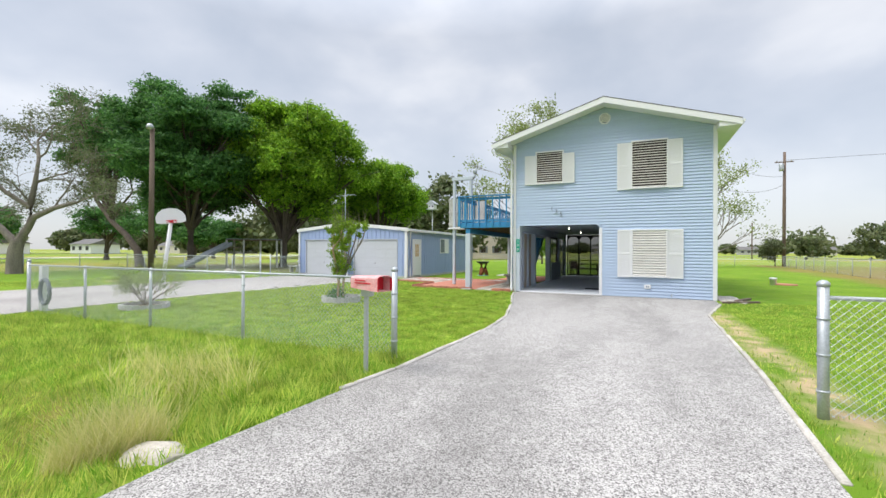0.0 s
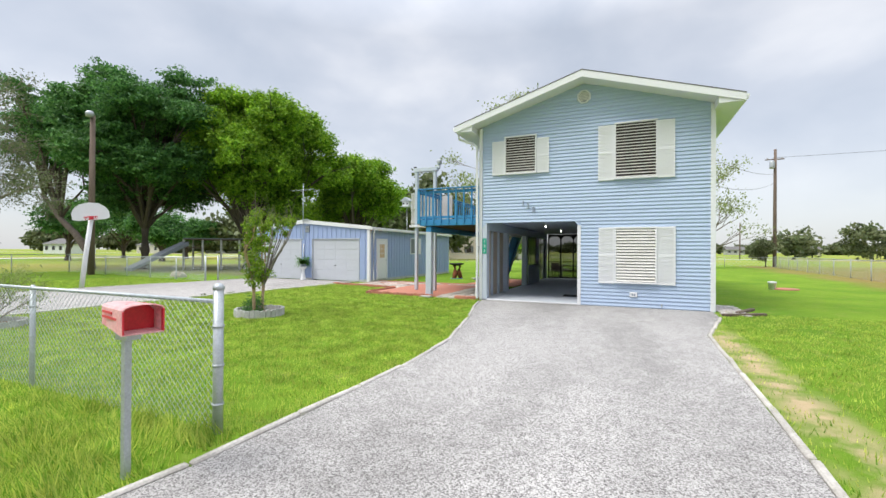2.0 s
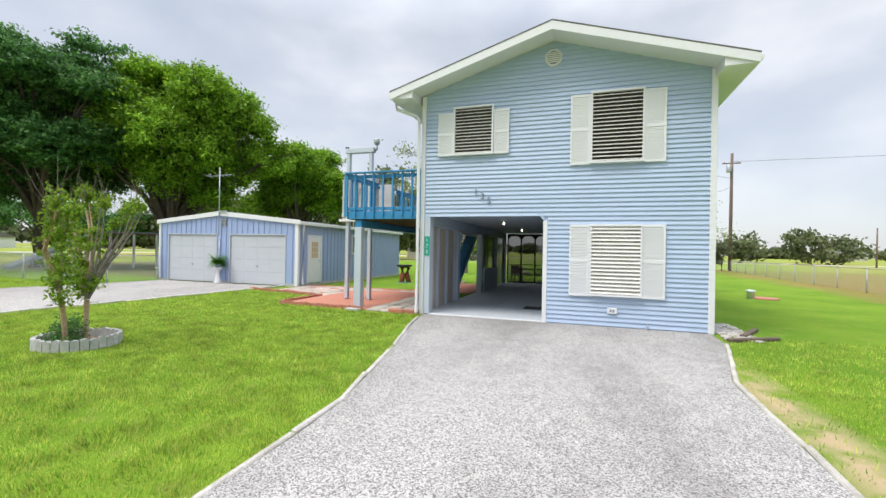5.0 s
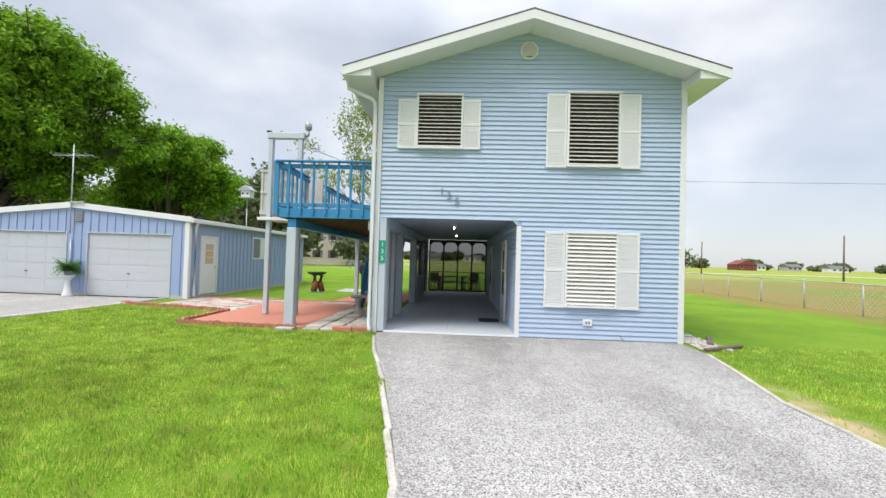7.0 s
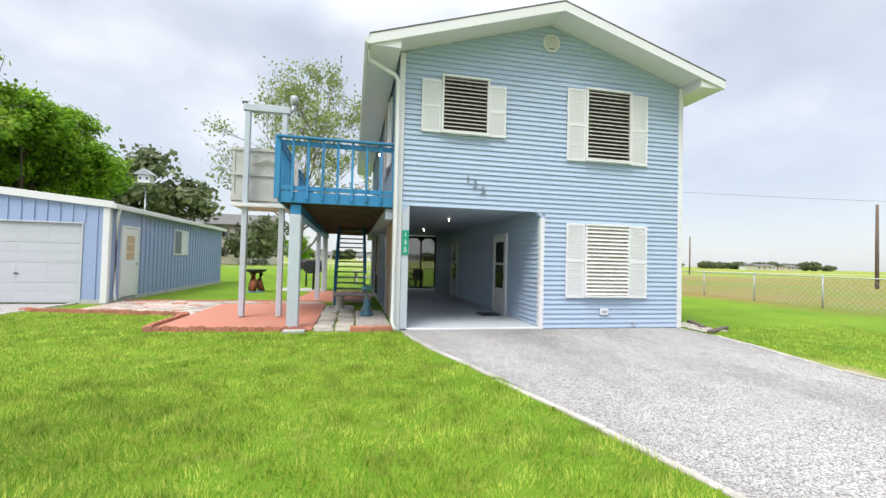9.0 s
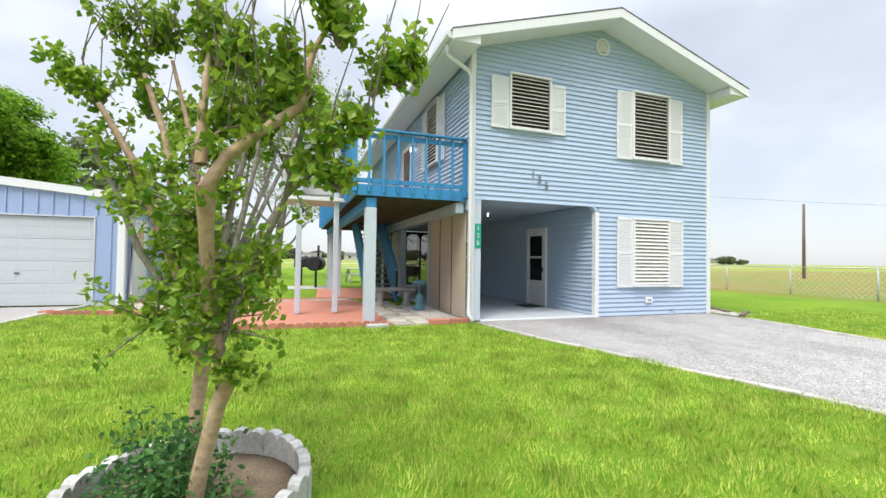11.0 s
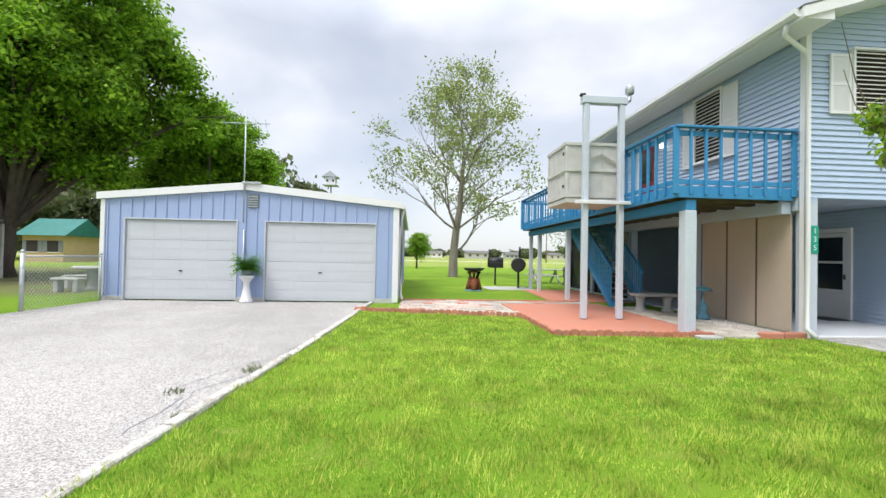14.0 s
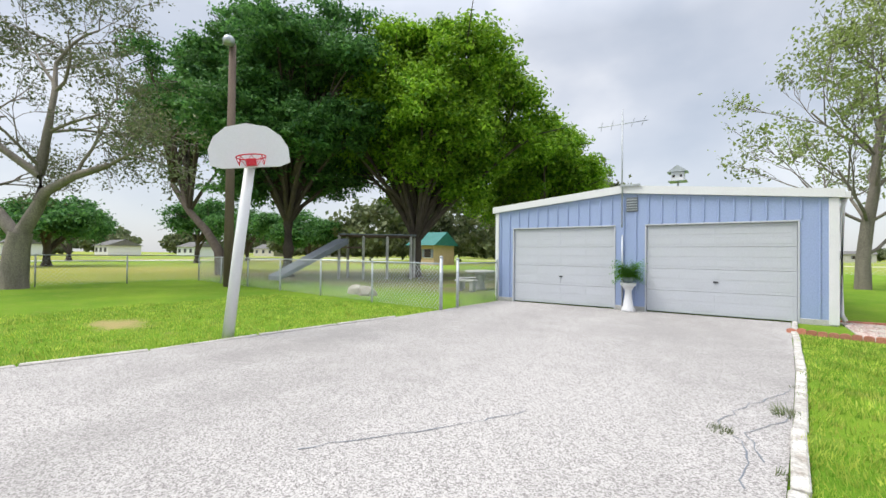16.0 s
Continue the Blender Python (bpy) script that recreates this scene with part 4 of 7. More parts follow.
part("bulb", lathe([(0.03, 0), (0.05, 0.03), (0.04, 0.09), (0.02, 0.11)], (HX0 - 0.12, 20.2, 4.6), 12), M_BULB, wl2)

# ---- garage ----
GX0, GX1, GY0, GY1 = -20.3, -12.22, 20.78, 31.5
GR, GRZ = -16.5, 3.12
GEZ = 2.72
garage = thing("garage", (-16.3, GY0, 0), "blue sheet-metal double garage with white trim and low gable", "garage")


def gz(x):
    return GRZ - (GRZ - GEZ) * (abs(x - GR) / (GX1 - GR))


D1, D2, DH = (-19.68, -16.72), (-15.92, -12.88), 2.24
gf_out = [(GX0, DH + 0.03), (GX1, DH + 0.03), (GX1, gz(GX1)), (GR, GRZ), (GX0, gz(GX0))]
gfront = part("front_wall", prism(gf_out, 1, GY0 + 0.03, GY0 + 0.13), M_BARN, garage)
for a, b in ((GX0, D1[0] - 0.03), (D1[1] + 0.03, D2[0] - 0.03), (D2[1] + 0.03, GX1)):
    part("front_wall", B(a, GY0 + 0.03, 0.12, b, GY0 + 0.13, DH + 0.03, 0), M_BARN, garage)
    part("footing", B(a, GY0 + 0.01, -0.05, b, GY0 + 0.15, 0.12, 0.008), M_CONC, garage)
gside = part("east_wall", B(GX1 - 0.13, GY0 + 0.13, 0.12, GX1 - 0.03, GY1, GEZ, 0), M_BARN, garage)
part("footing", B(GX1 - 0.15, GY0 + 0.15, -0.05, GX1 - 0.01, GY1, 0.12, 0.008), M_CONC, garage)
part("west_wall", B(GX0 + 0.0, GY0 + 0.13, 0, GX0 + 0.1, GY1, gz(GX0), 0), M_BARN, garage)
part("rear_wall", B(GX0 + 0.1, GY1 - 0.1, 0, GX1 - 0.14, GY1, GEZ - 0.05, 0), M_BARN, garage)
x = GX0 + 0.16
while x < GX1 - 0.1:
    over = (D1[0] - 0.06 < x < D1[1] + 0.06) or (D2[0] - 0.06 < x < D2[1] + 0.06)
    part("wall_rib", B(x - 0.02, GY0 + 0.002, DH + 0.06 if over else 0.13, x + 0.02, GY0 + 0.029, gz(x) - 0.03, 0.008), M_BARN, garage)
    x += 0.305
y = GY0 + 0.45
while y < GY1:
    if not (21.3 < y < 22.65):
        part("wall_rib", B(GX1 - 0.029, y - 0.022, 0.13, GX1 + 0.0, y + 0.022, GEZ - 0.02, 0.008), M_BARN, garage)
    y += 0.305
for side, x1 in ((-1, GX0 - 0.1), (1, GX1 + 0.1)):
    o = [(GR, GRZ + 0.004), (x1, gz(x1) + 0.004), (x1, gz(x1) + 0.19), (GR, GRZ + 0.21)]
    part("rake_trim", prism(o, 1, GY0 - 0.06, GY0 + 0.02), M_WHITE, garage, "white metal rake trim")
    o = [(GR, GRZ + 0.004), (x1, gz(x1) + 0.004), (x1, gz(x1) + 0.15), (GR, GRZ + 0.17)]
    part("roof_sheet", prism(o, 1, GY0 + 0.022, GY1 + 0.1), M_GALV, garage, "pale metal roof")
part("gutter", B(GX1 + 0.105, GY0 - 0.05, GEZ - 0.02, GX1 + 0.19, GY1 + 0.1, GEZ + 0.12, 0.01), M_WHITE, garage)
part("corner_trim", B(GX1 - 0.15, GY0 - 0.01, 0.02, GX1 + 0.02, GY0 + 0.13, GEZ, 0.008), M_WHITE, garage)
part("corner_trim", B(GX0 - 0.02, GY0 - 0.01, 0.12, GX0 + 0.1, GY0 + 0.125, gz(GX0), 0.008), M_WHITE, garage)
part("downspout", T([(GX1 + 0.14, GY0 + 0.25, GEZ), (GX1 + 0.10, GY0 + 0.25, GEZ - 0.2), (GX1 + 0.08, GY0 + 0.25, 0.25), (GX1 + 0.14, GY0 + 0.2, 0.1)], 0.045, 6), M_WHITE, garage)
part("downspout", T([(GR + 0.0, GY0 - 0.03, 2.0), (GR + 0.0, GY0 - 0.03, 0.1)], 0.025, 6), M_GALV, garage, "grey conduit")
for d0, d1 in (D1, D2):
    gd = part("garage_door", B(d0, GY0 + 0.09, 0.03, d1, GY0 + 0.11, DH, 0), M_GDOOR, garage, "pale grey sectional garage door")
    for q in ((d0 - 0.035, GY0 + 0.0, 0.0, d0 - 0.0, GY0 + 0.12, DH), (d1 + 0.0, GY0 + 0.0, 0.0, d1 + 0.035, GY0 + 0.12, DH), (d0 - 0.035, GY0 + 0.0, DH, d1 + 0.035, GY0 + 0.12, DH + 0.035)):
        part("door_trim", B(*q, 0.004), M_GDOOR, garage)
    for r in range(4):
        z0 = 0.035 + r * 0.55
        sec = part("door_section", B(d0 + 0.004, GY0 + 0.06, z0, d1 - 0.004, GY0 + 0.09, z0 + 0.543, 0.007), M_GDOOR, gd)
        for c in range(4):
            w = (d1 - d0 - 0.1) / 4
            c0 = d0 + 0.05 + c * w
            for zz in (z0 + 0.07, z0 + 0.31):
                part("door_panel", B(c0 + 0.02, GY0 + 0.0565, zz, c0 + w - 0.02, GY0 + 0.0605, zz + 0.16, 0.0038), M_GDOOR, gd)
    part("handle", B((d0 + d1) / 2 - 0.05, GY0 + 0.03, 0.82, (d0 + d1) / 2 + 0.05, GY0 + 0.052, 0.85, 0.004), M_BLACK, gd)
gv2 = part("wall_vent", B(GR + 0.09, GY0 - 0.005, 2.62, GR + 0.37, GY0 + 0.029, 3.0, 0.004), M_SLIDE, garage)
for i in range(5):
    part("vent_blade", B(GR + 0.10, GY0 - 0.03, 2.65 + i * 0.068, GR + 0.36, GY0 - 0.006, 2.675 + i * 0.068, 0.003), M_GALV, gv2)
sd = thing("door_3", (GX1, 22.0, 0.1), "white side door with a small paned window", "door", kind="structure")
part("door_leaf", B(GX1 - 0.03, 21.55, 0.13, GX1 + 0.015, 22.45, 2.2, 0.005), M_WHITE, sd)
for q in ((GX1 - 0.029, 21.46, 0.10, GX1 + 0.03, 21.545, 2.28), (GX1 - 0.029, 22.455, 0.10, GX1 + 0.03, 22.54, 2.28), (GX1 - 0.029, 21.546, 2.205, GX1 + 0.03, 22.454, 2.28)):
    part("door_frame", B(*q), M_WHITE, sd)
for i in range(3):
    for j in range(3):
        part("pane", B(GX1 + 0.016, 21.76 + i * 0.165, 1.25 + j * 0.25, GX1 + 0.02, 21.90 + i * 0.165, 1.48 + j * 0.25, 0), M_TAN, sd, "pane with a tan blind behind")
part("door_handle", B(GX1 + 0.016, 22.34, 1.08, GX1 + 0.06, 22.40, 1.14, 0.01), M_GALV, sd)
gw = thing("window_5", (GX1, 26.3, 1.4), "small sliding garage window, half shaded", "window", kind="structure")
part("window_frame", B(GX1 - 0.02, 25.3, 1.42, GX1 + 0.012, 26.7, 2.42, 0.005), M_WHITE, gw)
part("pane", B(GX1 + 0.013, 25.36, 1.48, GX1 + 0.018, 25.97, 2.36, 0), M_SLIDE, gw, "grey shaded pane")
part("pane", B(GX1 + 0.013, 26.03, 1.48, GX1 + 0.018, 26.64, 2.36, 0), M_WHITE, gw, "pane with a white blind")

ant = thing("tv_antenna", (GR - 0.0, GY0 - 0.1, 0), "thin grey television aerial mast on the garage", "antenna")
part("mast", T([(GR, GY0 - 0.09, 2.2), (GR, GY0 - 0.09, 5.35)], 0.02, 6), M_GALV, ant)
part("boom", T([(GR - 0.6, GY0 - 0.25, 4.92), (GR + 0.6, GY0 + 0.07, 5.02)], 0.012, 5), M_GALV, ant)
for i in range(5):
    fx = -0.5 + i * 0.25
    part("element", T([(GR + fx - 0.12, GY0 - 0.09 + fx * 0.26 + 0.4, 4.97 + fx * 0.08), (GR + fx + 0.12, GY0 - 0.09 + fx * 0.26 - 0.4, 4.97 + fx * 0.08)], 0.006, 4), M_GALV, ant)
part("roof_bracket", B(GR - 0.05, GY0 - 0.12, 3.28, GR + 0.45, GY0 - 0.065, 3.34, 0.005), M_GALV, ant)

urn = thing("fern_stand", (-16.3, 20.5, 0), "white waisted plant stand with a green fern before the garage", "plant stand")
part("pedestal", lathe([(0.17, 0.015), (0.17, 0.06), (0.13, 0.14), (0.085, 0.42), (0.08, 0.55), (0.15, 0.66), (0.19, 0.69), (0.19, 0.75), (0.15, 0.75)], (-16.3, 20.5, 0), 20), M_WHITE, urn)


def fronds(center, n, reach, rng):
    vs, fs = [], []
    for i in range(n):
        a, rise, L = rng.uniform(0, 6.283), rng.uniform(0.2, 1.5), reach * rng.uniform(0.6, 1.1)
        for k in range(7):
            f = k / 6
            px = center[0] + math.cos(a) * L * f
            py = center[1] + math.sin(a) * L * f
            pz = center[2] + rise * L * f * 1.4 - 0.9 * L * f * f
            for s in (-1, 1):
                w = 0.10 * (1 - f) + 0.02
                qx, qy = -math.sin(a) * s * w, math.cos(a) * s * w
                b = len(vs)
                vs += [(px, py, pz), (px + qx + math.cos(a) * 0.03, py + qy + math.sin(a) * 0.03, pz - 0.02), (px + math.cos(a) * 0.035, py + math.sin(a) * 0.035, pz - 0.004)]
                fs.append((b, b + 1, b + 2))
    return vs, fs


v, f = fronds((-16.3, 20.5, 0.92), 300, 0.40, random.Random(3))
part("pot", lathe([(0.11, 0.752), (0.15, 0.9), (0.14, 0.9)], (-16.3, 20.5, 0), 16), M_GREYNUM, urn)
raw("fern", v, f, M_FERN, urn, "bushy green fern")


# ---- fences ----
def chain_link(tag, pts, h, label, spacing=0.075, wire=0.0022, posts=None, rail=True, top=0.02):
    fc = thing(tag, (pts[0][0], pts[0][1], 0), label, "fence")
    for (x, y, r, hh) in posts:
        p = part("post", T([(x, y, -0.3), (x, y, hh)], r, 10), M_GALV, fc)
        part("cap", lathe([(r * 1.12, 0), (r * 1.12, 0.03), (r * 0.6, 0.055), (0.004, 0.06)], (x, y, hh - 0.01), 10), M_GALV, p)
        for z in (0.25, 0.6, 0.95):
            part("band", lathe([(r * 1.15, 0), (r * 1.15, 0.022)], (x, y, z), 10), M_GALV, p)
    for (x0, y0), (x1, y1) in zip(pts, pts[1:]):
        if rail:
            part("top_rail", T([(x0, y0, h), (x1, y1, h)], top, 8), M_GALV, fc)
        L = math.hypot(x1 - x0, y1 - y0)
        ux, uy = (x1 - x0) / L, (y1 - y0) / L
        vs, fs = [], []
        hm = h - 0.02
        for sgn in (1, -1):
            s = -hm
            while s < L:
                a, b = max(0.0, s), min(L, s + hm)
                za, zb = (a - s), (b - s)
                if sgn < 0:
                    za, zb = hm - za, hm - zb
                off = 0.004 * sgn
                base = len(vs)
                for (q, zz) in ((a, za), (b, zb)):
                    for (dn, dz) in ((-wire, -wire), (wire, -wire), (0, wire)):
                        vs.append((x0 + ux * q - uy * (dn + off - 0.028), y0 + uy * q + ux * (dn + off - 0.028), zz + 0.03 + dz))
                fs += [(base, base + 1, base + 4, base + 3), (base + 1, base + 2, base + 5, base + 4), (base + 2, base, base + 3, base + 5)]
                s += spacing
        raw("wire_mesh", vs, fs, M_GALV, fc, "diamond wire netting")
    return fc


chain_link("chain_link_fence", [(-14.1, 4.88), (-3.42, 4.9)], 1.18, "galvanised chain-link fence along the front lawn",
           posts=[(-3.42, 4.9, 0.045, 1.30)] + [(x, 4.9, 0.028, 1.17) for x in (-6.55, -9.2, -11.6)] + [(-14.1, 4.88, 0.04, 1.28)])
chain_link("chain_link_fence", [(1.46, 4.75), (16.0, 5.2)], 1.16, "galvanised chain-link fence beside the driveway",
           posts=[(1.46, 4.75, 0.048, 1.28)] + [(1.46 + k * 3.0, 4.75 + k * 0.1, 0.028, 1.15) for k in (1, 2, 3, 4)])
chain_link("chain_link_fence", [(-36.3, 19.3), (-20.2, 17.6)], 1.2, "grey chain-link fence round the shaded yard", 0.12, 0.004,
           posts=[(-36.3 + k * 2.68, 19.3 - k * 0.283, 0.03, 1.2) for k in range(6)] + [(-20.2, 17.6, 0.045, 1.35)])
chain_link("chain_link_fence", [(-36.3, 19.3), (-38.0, -6.0)], 1.25, "weathered chain-link fence by the western field", 0.16, 0.004,
           posts=[(-36.3 - k * 0.2, 19.3 - k * 3.0, 0.03, 1.25) for k in range(0, 9)])
chain_link("yard_gate", [(-20.15, 18.35), (-20.2, 20.65)], 1.2, "chain-link yard gate beside the garage", 0.1, 0.004,
           posts=[(-20.15, 18.3, 0.04, 1.3), (-20.2, 20.68, 0.03, 1.25)])
chain_link("chain_link_fence", [(11.2, 5.0), (14.5, 58.0)], 1.2, "long chain-link fence beside the dry field", 0.2, 0.004,
           posts=[(11.2 + k * 0.19, 5.0 + k * 3.0, 0.03, 1.22) for k in range(18)])
chain_link("chain_link_fence", [(14.5, 58.0), (-40.0, 62.0)], 1.1, "far chain-link fence behind the lawn", 0.4, 0.006,
           posts=[(14.5 - k * 4.5, 58 + k * 0.33, 0.03, 1.15) for k in range(13)])

# mailbox
mb = thing("mailbox", (-3.36, 4.1, 0), "faded red plastic mailbox, lid open, on a steel post", "mailbox")
post = part("post", B(-3.385, 4.075, -0.2, -3.335, 4.125, 1.07, 0.006), M_GALV, mb)
part("bracket", B(-3.41, 4.05, 1.0, -3.27, 4.15, 1.088, 0.006), M_GALV, post)
MBM = pose(-3.29, 4.08, 1.09, 0, 0, -14)
w2, L2, hs2 = 0.11, 0.27, 0.15


def mailbox_shell():
    bm = bmesh.new()
    out = [(-w2, 0), (w2, 0), (w2 * 1.02, hs2)] + [(w2 * math.cos(a), hs2 + w2 * 0.3 * math.sin(a)) for a in (0.5, 1.0, 1.57, 2.14, 2.64)] + [(-w2 * 1.02, hs2)]
    cy = 0.1
    rings = []
    for x, s in ((-L2, 0.85), (L2, 1.12), (L2 + 0.004, 1.04), (L2 - 0.16, 0.95)):
        rings.append([bm.verts.new((x, p[0] * s, (p[1] - cy) * s + cy)) for p in out])
    k = len(out)
    for a, b in zip(rings, rings[1:]):
        for i in range(k):
            bm.faces.new((a[i], a[(i + 1) % k], b[(i + 1) % k], b[i]))
    bm.faces.new(rings[0])
    bm.faces.new(rings[-1])
    bmesh.ops.recalc_face_normals(bm, faces=bm.faces)
    bmesh.ops.transform(bm, matrix=MBM, verts=bm.verts)
    return bm


shell = part("box_shell", mailbox_shell(), M_PINK, mb, "sun-bleached pinkish moulded shell")
part("open_mouth", prism([(-0.105, 0.005), (0.105, 0.005), (0.105, 0.13), (0.06, 0.185), (-0.06, 0.185), (-0.105, 0.13)], 0, 0.0, 0.012), M_RED, shell, "red open mouth")
shell.children[0].data.transform(Matrix.Translation(-Vector(mb.location)) @ MBM @ Matrix.Translation((L2 - 0.15, 0, 0)) @ Matrix.Translation(Vector(mb.location)))
part("lip", B(L2 - 0.03, -0.122, -0.004, L2 + 0.012, -0.112, 0.15, 0.003, MBM), M_RED, shell)
part("lip", B(L2 - 0.03, 0.112, -0.004, L2 + 0.012, 0.122, 0.15, 0.003, MBM), M_RED, shell)
for i, zz in enumerate((0.085, 0.12)):
    part("lettering_bar", B(-0.16, -w2 - 0.010, zz - 0.008, 0.14 - i * 0.1, -w2 - 0.004, zz + 0.008, 0, MBM), M_RED, shell)

# basketball hoop
bb = thing("basketball_hoop", (-20.95, 12.5, 0), "leaning white pole with fan backboard and red rim", "basketball hoop")
BDIR = Vector((0.86, -0.51, 0))
BN = math.degrees(math.atan2(BDIR.y, BDIR.x))
BOARD = pose(-20.72, 12.70, 3.0, 0, 0, BN) @ pose(0, 0, 0, 8, 0, 0) @ pose(0, 0, -3.0)
part("pole", T([(-21.0, 12.5, -0.1), (-20.90, 12.62, 1.5), (-20.79, 12.74, 2.98)], [0.095, 0.09, 0.085], 12), M_WHITE, bb, "white painted steel pole")
fan = [(-0.62, 2.92), (-0.62, 3.18), (-0.52, 3.38), (-0.32, 3.54), (0, 3.60), (0.32, 3.54), (0.52, 3.38), (0.62, 3.18), (0.62, 2.92), (0.45, 2.86), (-0.45, 2.86)]
bmf = prism([(p[0], p[1]) for p in fan], 0, 0.0, 0.035)
bmesh.ops.transform(bmf, matrix=BOARD, verts=bmf.verts)
part("backboard", bmf, M_WHITE, bb, "white fan-shaped backboard")
part("board_arm", B(-0.12, -0.06, 2.85, -0.002, 0.06, 3.1, 0.006, BOARD), M_GALV, bb)
rim_m = BOARD
rim = part("rim", T([rim_m @ Vector((0.30 + 0.225 * math.cos(a), 0.225 * math.sin(a), 2.98)) for a in np.linspace(0, 2 * math.pi, 25)], 0.011, 6), M_RED, bb, "red metal rim")
part("rim_bracket", B(0.036, -0.08, 2.88, 0.09, 0.08, 3.0, 0.006, rim_m), M_RED, rim)
for k in range(8):
    a, b = 2 * math.pi * k / 8, 2 * math.pi * (k + 0.5) / 8
    part("rim_loop", T([rim_m @ Vector((0.30 + 0.225 * math.cos(a), 0.225 * math.sin(a), 2.97)), rim_m @ Vector((0.30 + 0.20 * math.cos(b), 0.20 * math.sin(b), 2.86)), rim_m @ Vector((0.30 + 0.225 * math.cos(a + 0.785), 0.225 * math.sin(a + 0.785), 2.97))], 0.006, 4), M_RED, rim)

# ---- trees and plants ----
def limb(bm, p, d, length, r, rng, depth, tips, droop=0.0, spread=0.75, seg=5, minr=0.012, kids=(2, 4)):
    """A branch with a wandering line; it forks until it is thin. Collects its tips."""
    pts, rad = [Vector(p)], [r]
    d = Vector(d).normalized()
    for i in range(seg):
        d = (d + Vector((rng.gauss(0, 0.16), rng.gauss(0, 0.16), rng.gauss(0, 0.10) - droop))).normalized()
        pts.append(pts[-1] + d * (length / seg))
        rad.append(r * (1 - 0.45 * (i + 1) / seg))
    tube(bm, pts, rad, 7 if r > 0.05 else 4, False)
    tips.append((pts[-1].copy(), depth))
    if depth == 0:
        tips.append((pts[-2].copy(), depth))
        return
    for k in range(rng.randint(*kids)):
        i = rng.randint(max(1, seg // 2), seg)
        side = Vector((rng.gauss(0, 1), rng.gauss(0, 1), rng.gauss(0.2, 0.6))).normalized()
        nd = (d + side * spread).normalized()
        limb(bm, pts[i], nd, length * rng.uniform(0.55, 0.8), max(minr, rad[i] * rng.uniform(0.5, 0.75)), rng, depth - 1, tips, droop, spread, seg, minr, kids)


def leaf_cloud(centers, n_each, sigma, size, rng_seed, flat=0.75, narrow=0.5, lift=0.0):
    """Leaves round many centres, each a folded diamond; lift turns their faces to the sky."""
    r = np.random.RandomState(rng_seed)
    c = np.repeat(np.asarray(centers, float), n_each, axis=0)
    n = len(c)
    off = r.normal(0, 1, (n, 3)) * np.array([sigma, sigma, sigma * flat])
    p = c + off
    nrm = r.normal(0, 1, (n, 3))
    nrm /= np.linalg.norm(nrm, axis=1)[:, None]
    nrm += off / sigma * 0.35 * lift
    nrm[:, 2] += lift
    nrm /= np.linalg.norm(nrm, axis=1)[:, None] + 1e-9
    a = np.cross(nrm, r.normal(0, 1, (n, 3)))
    a /= np.linalg.norm(a, axis=1)[:, None] + 1e-9
    b = np.cross(nrm, a)
    s = size * r.uniform(0.6, 1.35, (n, 1))
    v = np.stack([p - a * s * 0.5, p + b * s * narrow * 0.5 + nrm * s * 0.08, p + a * s * 0.5, p - b * s * narrow * 0.5 + nrm * s * 0.08], axis=1).reshape(-1, 3)
    f = np.arange(n * 4).reshape(n, 4)
    return v, f


def spray_points(blobs, sprays, seed, up=0.35):
    """Leafy sprays that spring from inside each blob and break its outline; points along each of them."""
    r = np.random.RandomState(seed)
    out = []
    for b in blobs:
        c, rad = np.array(b[:3]), np.array(b[3:])
        d = r.normal(0, 1, (sprays, 3))
        d[:, 2] += up
        d /= np.linalg.norm(d, axis=1)[:, None]
        reach = r.uniform(0.75, 1.22, (sprays, 1))
        for q in (0.55, 0.72, 0.86, 1.0):
            out.append(c + d * reach * q * rad + np.array([0, 0, -0.10]) * (q * q))
    return np.concatenate(out)


def big_tree(name, loc, label, trunk, blobs, bark, leaf, sprays, per, sigma, size, seed, r0, flat=0.5, up=0.35):
    t = thing(name, loc, label, "tree")
    rng = random.Random(seed)
    base = Vector(loc)
    pts = [base + Vector(p) for p in trunk]
    k = len(pts)
    part("trunk", tube(bmesh.new(), pts, [r0 * (1.35 if i == 0 else 1 - 0.45 * i / (k - 1)) for i in range(k)], 12, False), bark, t, smooth=True)
    for b in blobs:
        c = base + Vector(b[:3])
        s = pts[rng.randint(max(1, k - 2), k - 1)]
        mid = (s + c) / 2 + Vector((rng.gauss(0, 0.5), rng.gauss(0, 0.5), rng.uniform(-0.2, 0.8)))
        lb = part("limb", tube(bmesh.new(), [s, s.lerp(mid, 0.5) + Vector((0, 0, 0.2)), mid, mid.lerp(c, 0.6), c], [r0 * 0.42, r0 * 0.34, r0 * 0.25, r0 * 0.16, r0 * 0.08], 7, False), bark, t, smooth=True)
        for _ in range(5):
            e = c + Vector((rng.gauss(0, 1) * b[3] * 0.6, rng.gauss(0, 1) * b[4] * 0.6, rng.gauss(0, 0.6) * b[5]))
            q = mid.lerp(c, rng.uniform(0.2, 1))
            part("bough", tube(bmesh.new(), [q, q.lerp(e, 0.5) + Vector((0, 0, rng.uniform(-0.2, 0.4))), e], [r0 * 0.13, r0 * 0.08, 0.02], 5, False), bark, lb, smooth=True)
    wb = [(b[0] + loc[0], b[1] + loc[1], b[2] + loc[2], *b[3:]) for b in blobs]
    v, f = leaf_cloud(spray_points(wb, sprays, seed, up), per, sigma, size, seed, flat, 0.5, 0.9)
    raw("crown", v, f, leaf, t)
    return t


